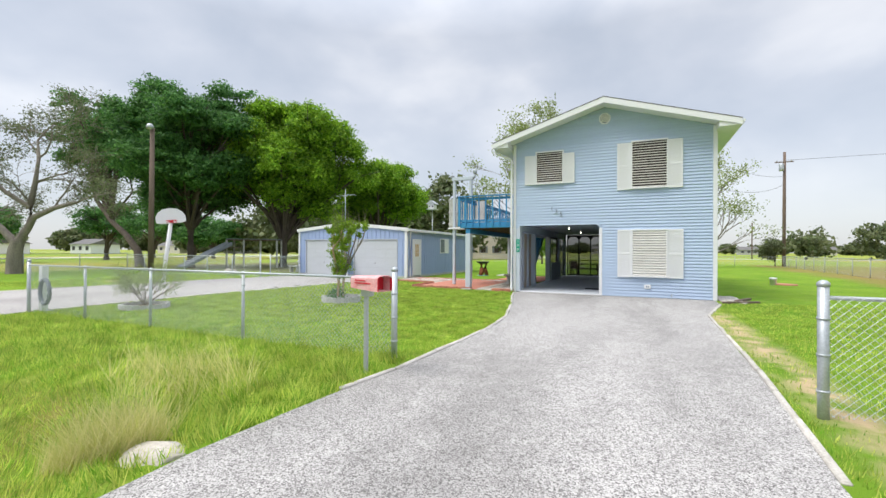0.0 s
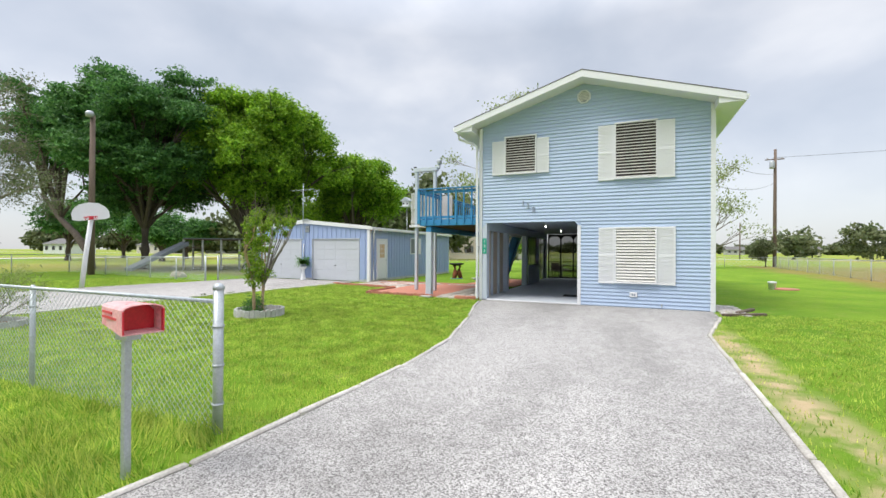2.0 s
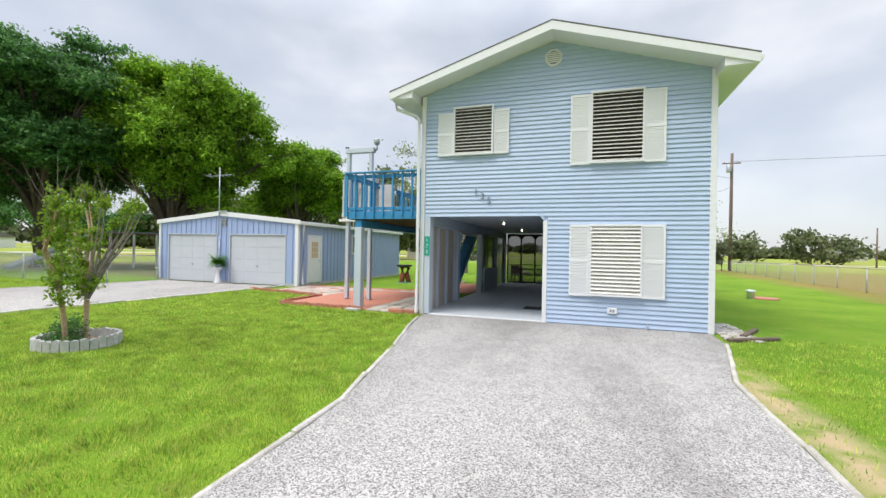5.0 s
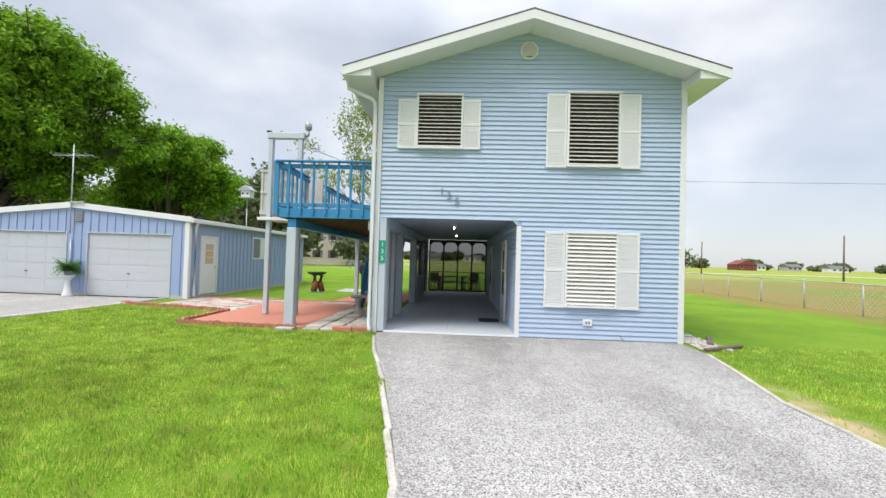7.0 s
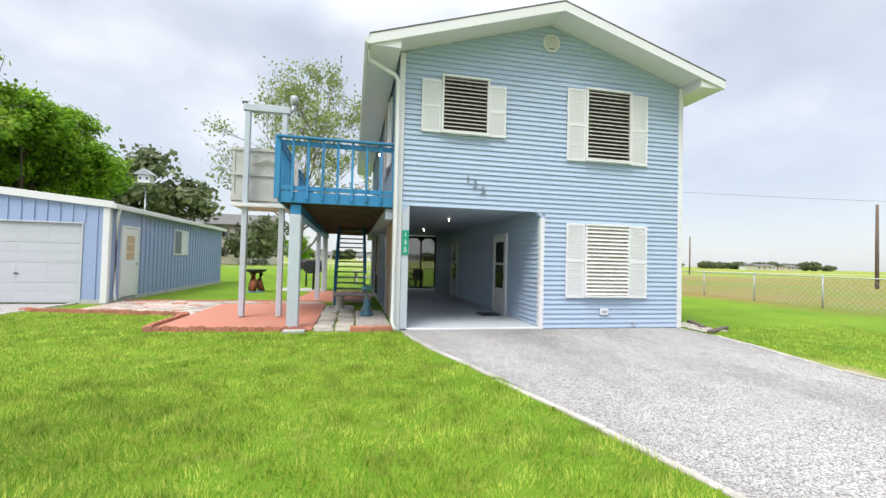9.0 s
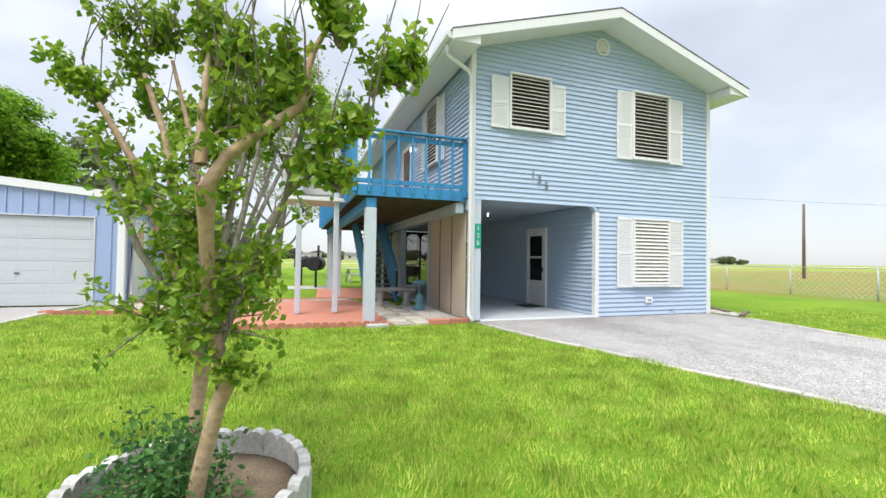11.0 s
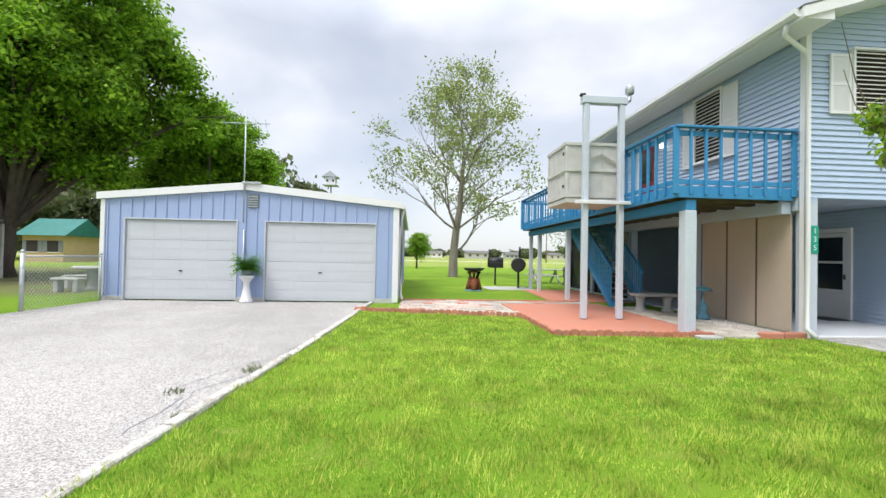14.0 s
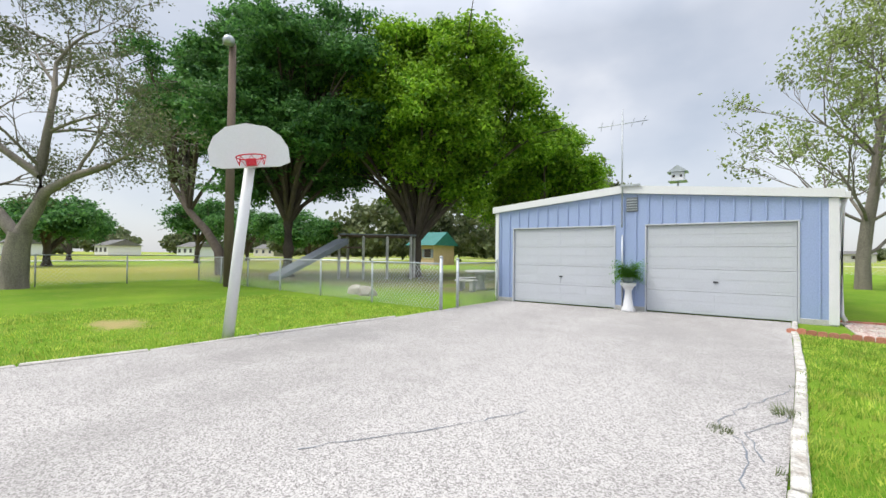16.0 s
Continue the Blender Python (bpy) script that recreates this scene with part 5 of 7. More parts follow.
def crown_blobs(rng, n, cx, cy, cz, rx, ry, rz, r):
    out = []
    for _ in range(n):
        d = Vector((rng.gauss(0, 1), rng.gauss(0, 1), rng.gauss(0, 1))).normalized() * rng.uniform(0.35, 0.9)
        s = r * rng.uniform(0.7, 1.25)
        out.append((cx + d.x * rx, cy + d.y * ry, cz + d.z * rz, s, s, s * 0.72))
    return out


rg = random.Random(11)
big_tree("oak_tree", (-41.0, 23.0, 0), "broad dark green oak leaning over the yard fence",
         [(0, 0, -0.2), (-0.7, 0.1, 1.5), (-2.6, 0.2, 2.9), (-5.0, 0.2, 4.3), (-7.2, 0, 6.4)],
         crown_blobs(rg, 30, -8.4, 0.0, 12.4, 7.6, 4.6, 3.6, 1.55), M_BARK, M_LEAFDARK, 34, 13, 0.24, 0.25, 21, 0.34, 0.3, 0.1)
big_tree("oak_tree", (-36.3, 24.4, 0), "tall dense dark green oak in the yard",
         [(0, 0, -0.2), (0.1, 0, 1.6), (-0.1, 0.1, 3.2), (0.2, 0.1, 5.0)],
         crown_blobs(rg, 64, -1.0, 0.4, 10.8, 8.4, 5.6, 6.2, 1.9), M_BARK, M_LEAFDARK, 60, 15, 0.27, 0.27, 22, 0.40, 0.3, 0.1)
big_tree("elm_tree", (-30.6, 29.6, 0), "full bright green elm with dense foliage",
         [(0, 0, -0.2), (0, 0.1, 1.2), (0.1, 0, 2.2), (0.2, 0, 3.4)],
         crown_blobs(rg, 66, 0.9, 0.6, 9.4, 7.0, 6.0, 5.9, 1.9), M_BARK, M_LEAFBRIGHT, 64, 15, 0.26, 0.27, 23, 0.42, 0.7, 0.55)
big_tree("elm_tree", (-27.2, 40.5, 0), "bright green elm behind the garage",
         [(0, 0, -0.2), (0, 0.1, 1.2), (0.1, 0, 2.6)],
         crown_blobs(rg, 34, 0.3, 0, 7.4, 5.2, 5.0, 4.2, 1.8), M_BARK, M_LEAFBRIGHT, 50, 13, 0.28, 0.30, 24, 0.35, 0.7, 0.5)


def gnarled_tree(loc, label, seed):
    """A forked grey tree: crooked boughs, a haze of twigs and few dusty leaves."""
    t = thing("live_oak", loc, label, "tree")
    rng = random.Random(seed)
    base = Vector(loc)

    def bough(name, pts, r0, r1):
        k = len(pts)
        part(name, tube(bmesh.new(), [base + Vector(p) for p in pts], [r0 + (r1 - r0) * i / (k - 1) for i in range(k)], 10, False), M_BARKPALE, t, smooth=True)
    bough("trunk", [(0, 0, -0.2), (0.0, 0, 0.8), (0.05, 0.03, 1.5), (0.2, 0.1, 2.1)], 0.44, 0.34)
    bough("limb", [(0.15, 0.1, 2.0), (0.6, 0.4, 2.9), (0.9, 0.6, 3.6), (1.9, 1.2, 4.2), (3.0, 1.9, 4.6)], 0.26, 0.10)
    bough("limb", [(0.75, 0.5, 3.3), (0.7, 0.5, 4.5), (1.0, 0.6, 5.8), (0.9, 0.8, 7.4), (0.5, 0.9, 8.6)], 0.22, 0.06)
    bough("limb", [(0.05, 0.05, 1.9), (-0.7, -0.4, 2.9), (-1.5, -0.8, 3.7), (-2.6, -1.2, 4.6), (-3.2, -1.4, 6.0)], 0.24, 0.07)
    bough("limb", [(0.7, 0.5, 4.2), (-0.3, -0.4, 5.2), (-1.2, -0.9, 6.4), (-1.5, -1.2, 8.0)], 0.15, 0.05)
    tips = []
    for st, d in (((3.0, 1.9, 4.6), (0.8, 0.5, 0.4)), ((1.9, 1.2, 4.2), (0.4, 0.2, 1)), ((0.5, 0.9, 8.6), (0.1, 0.1, 1)), ((1.0, 0.6, 5.8), (0.9, 0.4, 0.6)), ((0.9, 0.8, 7.4), (0.8, 0.6, 0.7)),
                  ((-3.2, -1.4, 6.0), (-0.5, -0.2, 0.8)), ((-2.6, -1.2, 4.6), (-0.9, -0.5, 0.2)), ((-1.5, -1.2, 8.0), (-0.3, -0.2, 1)), ((-1.2, -0.9, 6.4), (-0.8, 0.5, 0.6)), ((-0.3, -0.4, 5.2), (0.2, -0.9, 0.6)),
                  ((1.0, 0.6, 5.8), (-0.3, 0.9, 0.6)), ((-1.5, -0.8, 3.7), (-0.6, 0.8, 0.4)), ((0.7, 0.5, 4.5), (0.5, -0.8, 0.5)), ((0.9, 0.8, 7.4), (-0.7, 0.2, 0.8))):
        bm = bmesh.new()
        limb(bm, base + Vector(st), d, rng.uniform(1.9, 2.5), 0.065, rng, 3, tips, 0.02, 0.8, 4, 0.012, (4, 5))
        part("branch", bm, M_BARKPALE, t, smooth=True)
    v, f = leaf_cloud([tuple(p) for p, d in tips if d <= 1], 6, 0.24, 0.14, seed, 0.6, 0.5, 0.5)
    raw("crown", v, f, M_LEAFDUSTY, t)


gnarled_tree((-36.0, 12.6, 0), "gnarled grey tree with thin dusty foliage", 25)


def open_tree(name, loc, label, height, r0, seed, bark, leaf, leaves, size, sigma, depth=4, spread=0.8, lean=0.0):
    """A tree with a visible fan of branches and few young leaves."""
    t = thing(name, loc, label, "tree")
    rng = random.Random(seed)
    base = Vector(loc)
    bm = bmesh.new()
    pts = [base + Vector((rng.gauss(0, 0.03) * i + lean * i * i, rng.gauss(0, 0.03) * i, height * 0.86 * i / 8 - (0.2 if i == 0 else 0))) for i in range(9)]
    tube(bm, pts, [r0 * 1.25, r0, r0 * 0.9, r0 * 0.75, r0 * 0.58, r0 * 0.42, r0 * 0.28, r0 * 0.16, r0 * 0.06], 12, False)
    part("trunk", bm, bark, t, smooth=True)
    tips = []
    for k in range(20):
        bm = bmesh.new()
        q = 0.15 + 0.58 * (k / 19) ** 1.25
        at = Vector(pts[min(8, round(q / 0.86 * 8))])
        a = k * 2.4 + rng.uniform(-0.3, 0.3)
        reach = height * (0.40 - 0.36 * abs(q - 0.26)) * rng.uniform(0.85, 1.1)
        limb(bm, at, (math.cos(a) * spread, math.sin(a) * spread, 0.30 + q * 1.2), reach * 0.62, r0 * (0.36 - 0.26 * q), rng, depth - 1, tips, -0.03, 0.5, 4, 0.012, (3, 4))
        part("limb", bm, bark, t, smooth=True)
    c = [tuple(p) for p, d in tips if d <= 1]
    v, f = leaf_cloud(c, leaves, sigma, size, seed)
    raw("crown", v, f, leaf, t)
    return t


open_tree("pecan_tree", (-9.1, 36.5, 0), "tall airy pecan with young pale green leaves", 14.4, 0.27, 4, M_BARKPALE, M_LEAFPALE, 5, 0.23, 0.30, 4, 0.8, 0.028)
open_tree("pecan_tree", (7.0, 52.0, 0), "slender pale-leaved tree behind the house", 12.5, 0.25, 8, M_BARKPALE, M_LEAFPALE, 6, 0.26, 0.4, 3)

# crepe myrtle in its scalloped ring
PC = (-8.55, 10.2)
myrtle = thing("crepe_myrtle", (PC[0], PC[1], 0), "pruned crepe myrtle with tan trunks and green leaf tufts", "tree")
rng = random.Random(17)
tips = []


def at(s, d, z):
    """Across, away and up from the planter's middle."""
    return Vector((PC[0] + 0.919 * s + 0.394 * d, PC[1] - 0.394 * s + 0.919 * d, z))


def stem(pts, radii, bark=M_MYRTLE):
    part("trunk", tube(bmesh.new(), [at(*p) for p in pts], [q * 0.84 for q in radii], 9, False), bark, myrtle, smooth=True)


# the front trunk, its knuckle and the bough that it sends out
stem([(0.10, -0.17, 0.0), (0.17, -0.2, 0.30), (0.27, -0.24, 0.62), (0.33, -0.26, 0.74), (0.29, -0.29, 0.90), (0.27, -0.33, 1.14), (0.31, -0.42, 1.42), (0.34, -0.48, 1.60)], [0.048, 0.045, 0.043, 0.05, 0.04, 0.036, 0.036, 0.05])
stem([(0.34, -0.48, 1.58), (0.42, -0.46, 1.72), (0.54, -0.44, 1.82), (0.70, -0.42, 1.93), (0.74, -0.42, 2.0)], [0.036, 0.032, 0.027, 0.026, 0.02])
stem([(0.32, -0.48, 1.68), (0.3, -0.45, 1.92), (0.29, -0.4, 2.18)], [0.03, 0.022, 0.016])
stem([(0.7, -0.42, 1.97), (0.75, -0.4, 2.18), (0.86, -0.4, 2.37)], [0.02, 0.016, 0.01])
stem([(0.27, -0.27, 0.85), (0.43, -0.28, 1.23), (0.6, -0.3, 1.58), (0.74, -0.32, 1.69), (0.96, -0.3, 1.99)], [0.022, 0.018, 0.015, 0.012, 0.008], M_BARKPALE)
stem([(0.6, -0.3, 1.58), (0.68, -0.35, 1.83), (0.75, -0.38, 2.02)], [0.02, 0.014, 0.008], M_BARKPALE)
# the rear trunk and its fan of stems
stem([(-0.07, 0.10, 0.0), (-0.06, 0.10, 0.42), (-0.02, 0.10, 0.74)], [0.05, 0.042, 0.048])
stem([(-0.06, 0.1, 0.75), (-0.13, 0.07, 1.13), (-0.27, 0.03, 1.5), (-0.38, 0, 1.81), (-0.51, -0.08, 2.09)], [0.04, 0.032, 0.028, 0.024, 0.016])
stem([(-0.09, 0.08, 0.96), (-0.22, 0.13, 1.57), (-0.33, 0.16, 2.0), (-0.43, 0.12, 2.33)], [0.034, 0.028, 0.024, 0.018])
stem([(-0.06, 0.1, 0.79), (-0.0, 0.2, 1.33), (0.08, 0.27, 1.87), (0.07, 0.3, 2.36)], [0.026, 0.02, 0.016, 0.01], M_BARKPALE)
stem([(-0.04, 0.1, 0.79), (0.12, 0.14, 1.37), (0.21, 0.18, 1.86), (0.21, 0.22, 2.33)], [0.026, 0.02, 0.014, 0.01], M_BARKPALE)
stem([(-0.14, 0.05, 1.03), (-0.31, -0.03, 1.34), (-0.4, -0.06, 1.6), (-0.57, -0.1, 1.94)], [0.024, 0.022, 0.018, 0.012], M_BARKPALE)
stem([(-0.01, 0.08, 0.93), (-0.07, 0.16, 1.47), (-0.18, 0.18, 1.96), (-0.28, 0.14, 2.41)], [0.024, 0.02, 0.016, 0.012])
TUFTS = [(-0.54, 0.1, 2.6), (-0.39, 0.1, 2.55), (-0.49, 0.15, 2.38), (-0.29, 0.1, 2.6), (-0.61, -0.1, 2.21), (-0.58, 0, 2.18), (-0.46, 0.2, 2.2), (-0.08, 0.25, 2.36), (0.03, 0.3, 2.47), (0.16, 0.3, 2.39), (0.28, -0.4, 2.32), (0.34, -0.4, 2.21), (0.43, -0.4, 2.18), (0.37, -0.45, 1.92), (0.83, -0.4, 2.4), (0.86, -0.4, 2.29), (0.98, -0.3, 2.12), (1.09, -0.25, 2.18), (1.16, -0.25, 2.2), (0.95, -0.3, 1.93), (0.79, -0.35, 1.86), (0.62, -0.4, 2.14), (0.72, -0.4, 2.03), (0.54, -0.4, 1.97), (0.85, -0.35, 1.69)]
FAR_TUFTS = [(-0.58, 0.7, 2.32), (-0.39, 0.8, 2.39), (-0.15, 0.65, 2.39), (0.05, 0.85, 2.4), (0.22, 0.75, 2.42), (0.42, 0.6, 2.29), (-0.12, 0.7, 2.07), (-0.63, 0.55, 2.08)]
for q in FAR_TUFTS:
    stem([(-0.02, 0.12, 0.76), (q[0] * 0.35, q[1] * 0.5, 0.76 + (q[2] - 0.76) * 0.42), (q[0] * 0.8, q[1] * 0.85, q[2] - 0.45), (q[0], q[1], q[2] - 0.08)], [0.022, 0.018, 0.014, 0.009], M_BARKPALE)
SHOOTS = [(-0.38, 0, 1.76), (-0.48, 0, 1.8), (-0.18, 0.2, 1.86), (-0.01, 0.25, 1.87), (0.03, 0.2, 1.67), (-0.16, 0.05, 1.37), (-0.2, 0.1, 1.25), (-0.12, 0, 1.12), (-0.06, 0.05, 0.98), (-0.22, 0, 0.96), (-0.15, 0.05, 0.89), (0.0, 0.1, 1.03), (0.2, -0.35, 1.49), (0.26, -0.3, 1.29), (0.14, -0.2, 1.38), (0.37, -0.3, 1.18), (0.34, -0.3, 0.98), (0.37, -0.3, 0.83), (0.11, 0, 0.98), (0.49, -0.3, 1.26), (-0.14, 0.15, 1.61), (-0.32, 0, 1.57), (0.59, -0.35, 1.75), (0.41, -0.45, 1.84)]
for i, q in enumerate(TUFTS + FAR_TUFTS):
    p = at(*q) - Vector((0, 0, 0.10))
    bm = bmesh.new()
    for _ in range(4):
        e = p + Vector((rng.gauss(0, 0.45), rng.gauss(0, 0.45), 1.0)).normalized() * rng.uniform(0.10, 0.24)
        tube(bm, [p, p.lerp(e, 0.5) + Vector((rng.gauss(0, 0.015), rng.gauss(0, 0.015), 0)), e], [0.009, 0.006, 0.003], 5, False)
        tips += [e, p.lerp(e, 0.7), p.lerp(e, 0.4)]
    for _ in range(1 + i % 2):
        e = p + Vector((rng.gauss(0, 0.3), rng.gauss(0, 0.3), 1.0)).normalized() * rng.uniform(0.4, 0.8)
        tube(bm, [p, p.lerp(e, 0.5) + Vector((rng.gauss(0, 0.04), rng.gauss(0, 0.04), 0)), e], [0.006, 0.004, 0.002], 4, False)
    part("branch", bm, M_TWIG, myrtle, smooth=True)
for q in SHOOTS:
    p = at(*q)
    bm = bmesh.new()
    for _ in range(6):
        e = p + Vector((rng.gauss(0, 0.10), rng.gauss(0, 0.10), rng.gauss(0.03, 0.10)))
        tube(bm, [p, e], [0.006, 0.003], 4, False)
        tips += [e, p.lerp(e, 0.5)]
    part("side_shoot", bm, M_TWIG, myrtle, smooth=True)
v, f = leaf_cloud([tuple(p) for p in tips], 18, 0.034, 0.048, 31, 0.9, 0.62, 0.35)
raw("crown", v, f, M_LEAFMYRTLE, myrtle)
shrub_c = [tuple(at(rng.gauss(-0.07, 0.13), rng.gauss(-0.12, 0.13), 0.06 + 0.42 * rng.random() ** 1.6)) for _ in range(80)]
under = thing("low_shrub", (PC[0], PC[1], 0.02), "small dark green shrub at the trunks' foot", "shrub")
v, f = leaf_cloud(shrub_c, 30, 0.055, 0.04, 32, 1.0, 0.6, 0.5)
raw("foliage", v, f, M_LEAFDARK, under)
bm = bmesh.new()
for c in shrub_c[:25]:
    tube(bm, [(PC[0] + 0.03, PC[1] - 0.08, 0.0), c], [0.006, 0.003], 4, False)
part("stems", bm, M_TWIG, under)


def scallop_ring(center, radius, count, hgt, label):
    ring = thing("planter_ring", (center[0], center[1], 0), label, "planter")
    part("soil", lathe([(radius - 0.03, -0.02), (radius - 0.03, 0.045), (radius * 0.5, 0.075), (0.02, 0.09)], (center[0], center[1], 0), 24), M_SOIL, ring)
    for k in range(count):
        a0 = 2 * math.pi * k / count
        w = 2 * math.pi * radius / count
        o = [(-w / 2 + 0.004, 0.0), (w / 2 - 0.004, 0.0), (w / 2 - 0.004, hgt * 0.78)] + [(w * 0.49 * math.cos(t), hgt * 0.78 + hgt * 0.22 * math.sin(t)) for t in (0.6, 1.1, 1.57, 2.04, 2.54)] + [(-w / 2 + 0.004, hgt * 0.78)]
        b2 = prism(o, 1, -0.03, 0.03)
        bmesh.ops.transform(b2, matrix=pose(center[0] + radius * math.cos(a0), center[1] + radius * math.sin(a0), rng.uniform(-0.01, 0.01), rng.uniform(-4, 2), 0, math.degrees(a0) + 90), verts=b2.verts)
        part("edging_block", b2, M_CONC, ring)
    return ring


scallop_ring(PC, 0.56, 30, 0.19, "ring of grey scalloped concrete blocks round the tree")
scallop_ring((-12.3, 6.6), 0.55, 22, 0.14, "low ring of worn reddish scalloped blocks round a shrub")
shrub = thing("young_pine_shrub", (-12.3, 6.6, 0), "loose feathery yellow-green shrub by the front fence", "shrub")
bm, tips = bmesh.new(), []
for k in range(12):
    a = k * 2.4
    limb(bm, (-12.3, 6.6, 0.0), (math.cos(a) * 0.5, math.sin(a) * 0.5, 1.0), 0.8, 0.014, rng, 1, tips, 0.02, 0.7, 4, 0.005)
part("stems", bm, M_TWIG, shrub)
v, f = leaf_cloud([tuple(p) for p, d in tips], 26, 0.09, 0.085, 33, 1, 0.22)
raw("foliage", v, f, M_LEAFPALE, shrub)

# hose on its post
hp = thing("hose_post", (-13.9, 5.1, 0), "white post with a coiled dark garden hose", "hose reel")
part("post", B(-14.0, 5.03, -0.1, -13.84, 5.17, 1.15, 0.01), M_WHITE, hp)
part("coil", T([(-13.62 + 0.23 * math.cos(t) , 5.0 + 0.02 * math.sin(t * 7.3), 0.52 + 0.31 * math.sin(t) ) for t in np.linspace(0, 2 * math.pi * 7, 150)], 0.035, 6), M_SLIDE, hp, "dark grey hose coil")

# ---- patio and path ----
patio = thing("patio", (-7.9, 17, 0), "red brick paver patio below the deck", "patio", kind="structure")
part("bed", prism([(-9.2, 16.1), (-6.24, 15.93), (-6.24, 20.9), (-9.2, 20.7)], 2, -0.05, 0.035), M_BRICK, patio)
edge_line = [(-13.2, 19.15), (-9.25, 18.25), (-9.25, 16.05), (-6.35, 15.86)]
eb = thing("brick_border", (-9.2, 17, 0), "red scalloped edging bricks between lawn and patio", "edging", kind="structure")
for (x0, y0), (x1, y1) in zip(edge_line, edge_line[1:]):
    d = math.hypot(x1 - x0, y1 - y0)
    ang = math.degrees(math.atan2(y1 - y0, x1 - x0))
    n = int(d / 0.15)
    for i in range(n):
        q = (i + 0.5) / n
        o = [(-0.07, -0.04), (0.07, -0.04), (0.07, 0.075)] + [(0.07 * math.cos(t), 0.075 + 0.03 * math.sin(t)) for t in (0.6, 1.2, 1.9, 2.5)] + [(-0.07, 0.075)]
        b2 = prism(o, 1, -0.03, 0.03)
        bmesh.ops.transform(b2, matrix=pose(x0 + (x1 - x0) * q, y0 + (y1 - y0) * q, rng.uniform(-0.012, 0.01), rng.uniform(-5, 5), rng.uniform(-2, 2), ang), verts=b2.verts)
        part("brick", b2, M_BRICK, eb)
eb2 = thing("brick_border_rear", (-11, 21, 0), "low red brick edging behind the gravel path", "edging", kind="structure")
for i in range(30):
    x = -12.1 + i * 0.19
    part("brick", B(x, 21.5, -0.02, x + 0.18, 21.59, 0.06, 0.008), M_BRICK, eb2)
path = thing("stone_path", (-10.5, 20, 0), "path of pale stones and pink gravel beside the garage", "path", kind="structure")
part("bed", prism([(-12.15, 19.0), (-9.22, 18.35), (-9.22, 20.9), (-6.4, 21.0), (-6.4, 21.45), (-12.1, 21.5)], 2, -0.05, 0.02), M_STONE, path)
part("rear_bed", prism([(-7.4, 21.6), (-4.8, 21.6), (-4.8, 26.4), (-7.1, 26.4)], 2, -0.05, 0.022), M_BRICK, path, "faded red paving under the deck")


def irregular(cx, cy, r, hgt, rg2):
    n = rg2.randint(5, 7)
    a0 = rg2.uniform(0, 6)
    return prism([(cx + r * rg2.uniform(0.75, 1.15) * math.cos(a0 + 6.283 * i / n), cy + 0.8 * r * rg2.uniform(0.75, 1.15) * math.sin(a0 + 6.283 * i / n)) for i in range(n)], 2, 0.0, hgt)


for i in range(90):
    x = rng.uniform(-12.0, -6.6)
    lo = 19.15 - (x + 13.1) * 0.215 + 0.18 if x < -9.2 else 21.05
    y = rng.uniform(lo, 21.35)
    part("flagstone", irregular(x, y, rng.uniform(0.14, 0.26), rng.uniform(0.03, 0.045), rng), M_STONE if rng.random() < 0.6 else M_BRICK if rng.random() < 0.5 else M_CONC, path)
steps = thing("stepping_stones", (-5.9, 17.5, 0), "worn flat stepping stones along the house wall", "stepping stones", kind="structure")
for i in range(13):
    for j in range(2):
        cx = -6.02 + j * 0.42 + rng.uniform(-0.03, 0.03)
        cy = 15.95 + i * 0.34 + rng.uniform(-0.02, 0.02)
        part("stone", B(cx - 0.19, cy - 0.15, -0.02, cx + 0.19, cy + 0.15, 0.05 + rng.uniform(-0.01, 0.01), 0.02), M_STONE, steps)
r = np.random.RandomState(7)


def pebbles(name, boxes, n, size, label, material=M_PEBBLE):
    vs, fs = [], []
    q = np.array([(1, 0, 0), (-1, 0, 0), (0, 1, 0), (0, -1, 0), (0, 0, 1), (0, 0, -1)], float)
    tri = np.array([(0, 2, 4), (2, 1, 4), (1, 3, 4), (3, 0, 4), (2, 0, 5), (1, 2, 5), (3, 1, 5), (0, 3, 5)])
    for (x0, y0, x1, y1, z) in boxes:
        for _ in range(n):
            s = size * r.uniform(0.6, 1.4, 3) * np.array([1, 1, 0.6])
            a = r.uniform(0, 6.28)
            R = np.array([[math.cos(a), -math.sin(a), 0], [math.sin(a), math.cos(a), 0], [0, 0, 1]])
            b = len(vs)
            vs += ((q * s) @ R + np.array([r.uniform(x0, x1), r.uniform(y0, y1), z])).tolist()
            fs += (tri + b).tolist()
    return tagged(raw(name, vs, fs, material), label, "gravel", kind="stuff")


pebbles("white_gravel", [(-5.35, 15.95, -4.66, 19.0, 0.03)], 2200, 0.032, "loose white gravel bed beside the tan wall")
pebbles("gravel_bed", [(2.25, 15.2, 2.9, 17.5, 0.02)], 500, 0.04, "loose white stones at the house's corner")
pebbles("path_gravel", [(-12.1, 19.3, -9.3, 21.42, 0.025), (-9.2, 20.95, -6.5, 21.42, 0.025)], 2600, 0.024, "pinkish white gravel between path stones", M_PINKGRAVEL)
for x0 in (-5.5, -5.05):
    tagged(part("edging_log", B(x0, 15.78, -0.02, x0 + 0.44, 15.9, 0.11, 0.02), M_BRICK, None), "red terracotta edging block by the gravel bed", "edging block", "red edging blocks")
tagged(part("concrete_block", B(-6.75, 15.62, -0.02, -6.35, 15.82, 0.06, 0.01), M_CONC, None), "half-sunk grey concrete block beside the deck post", "concrete block")

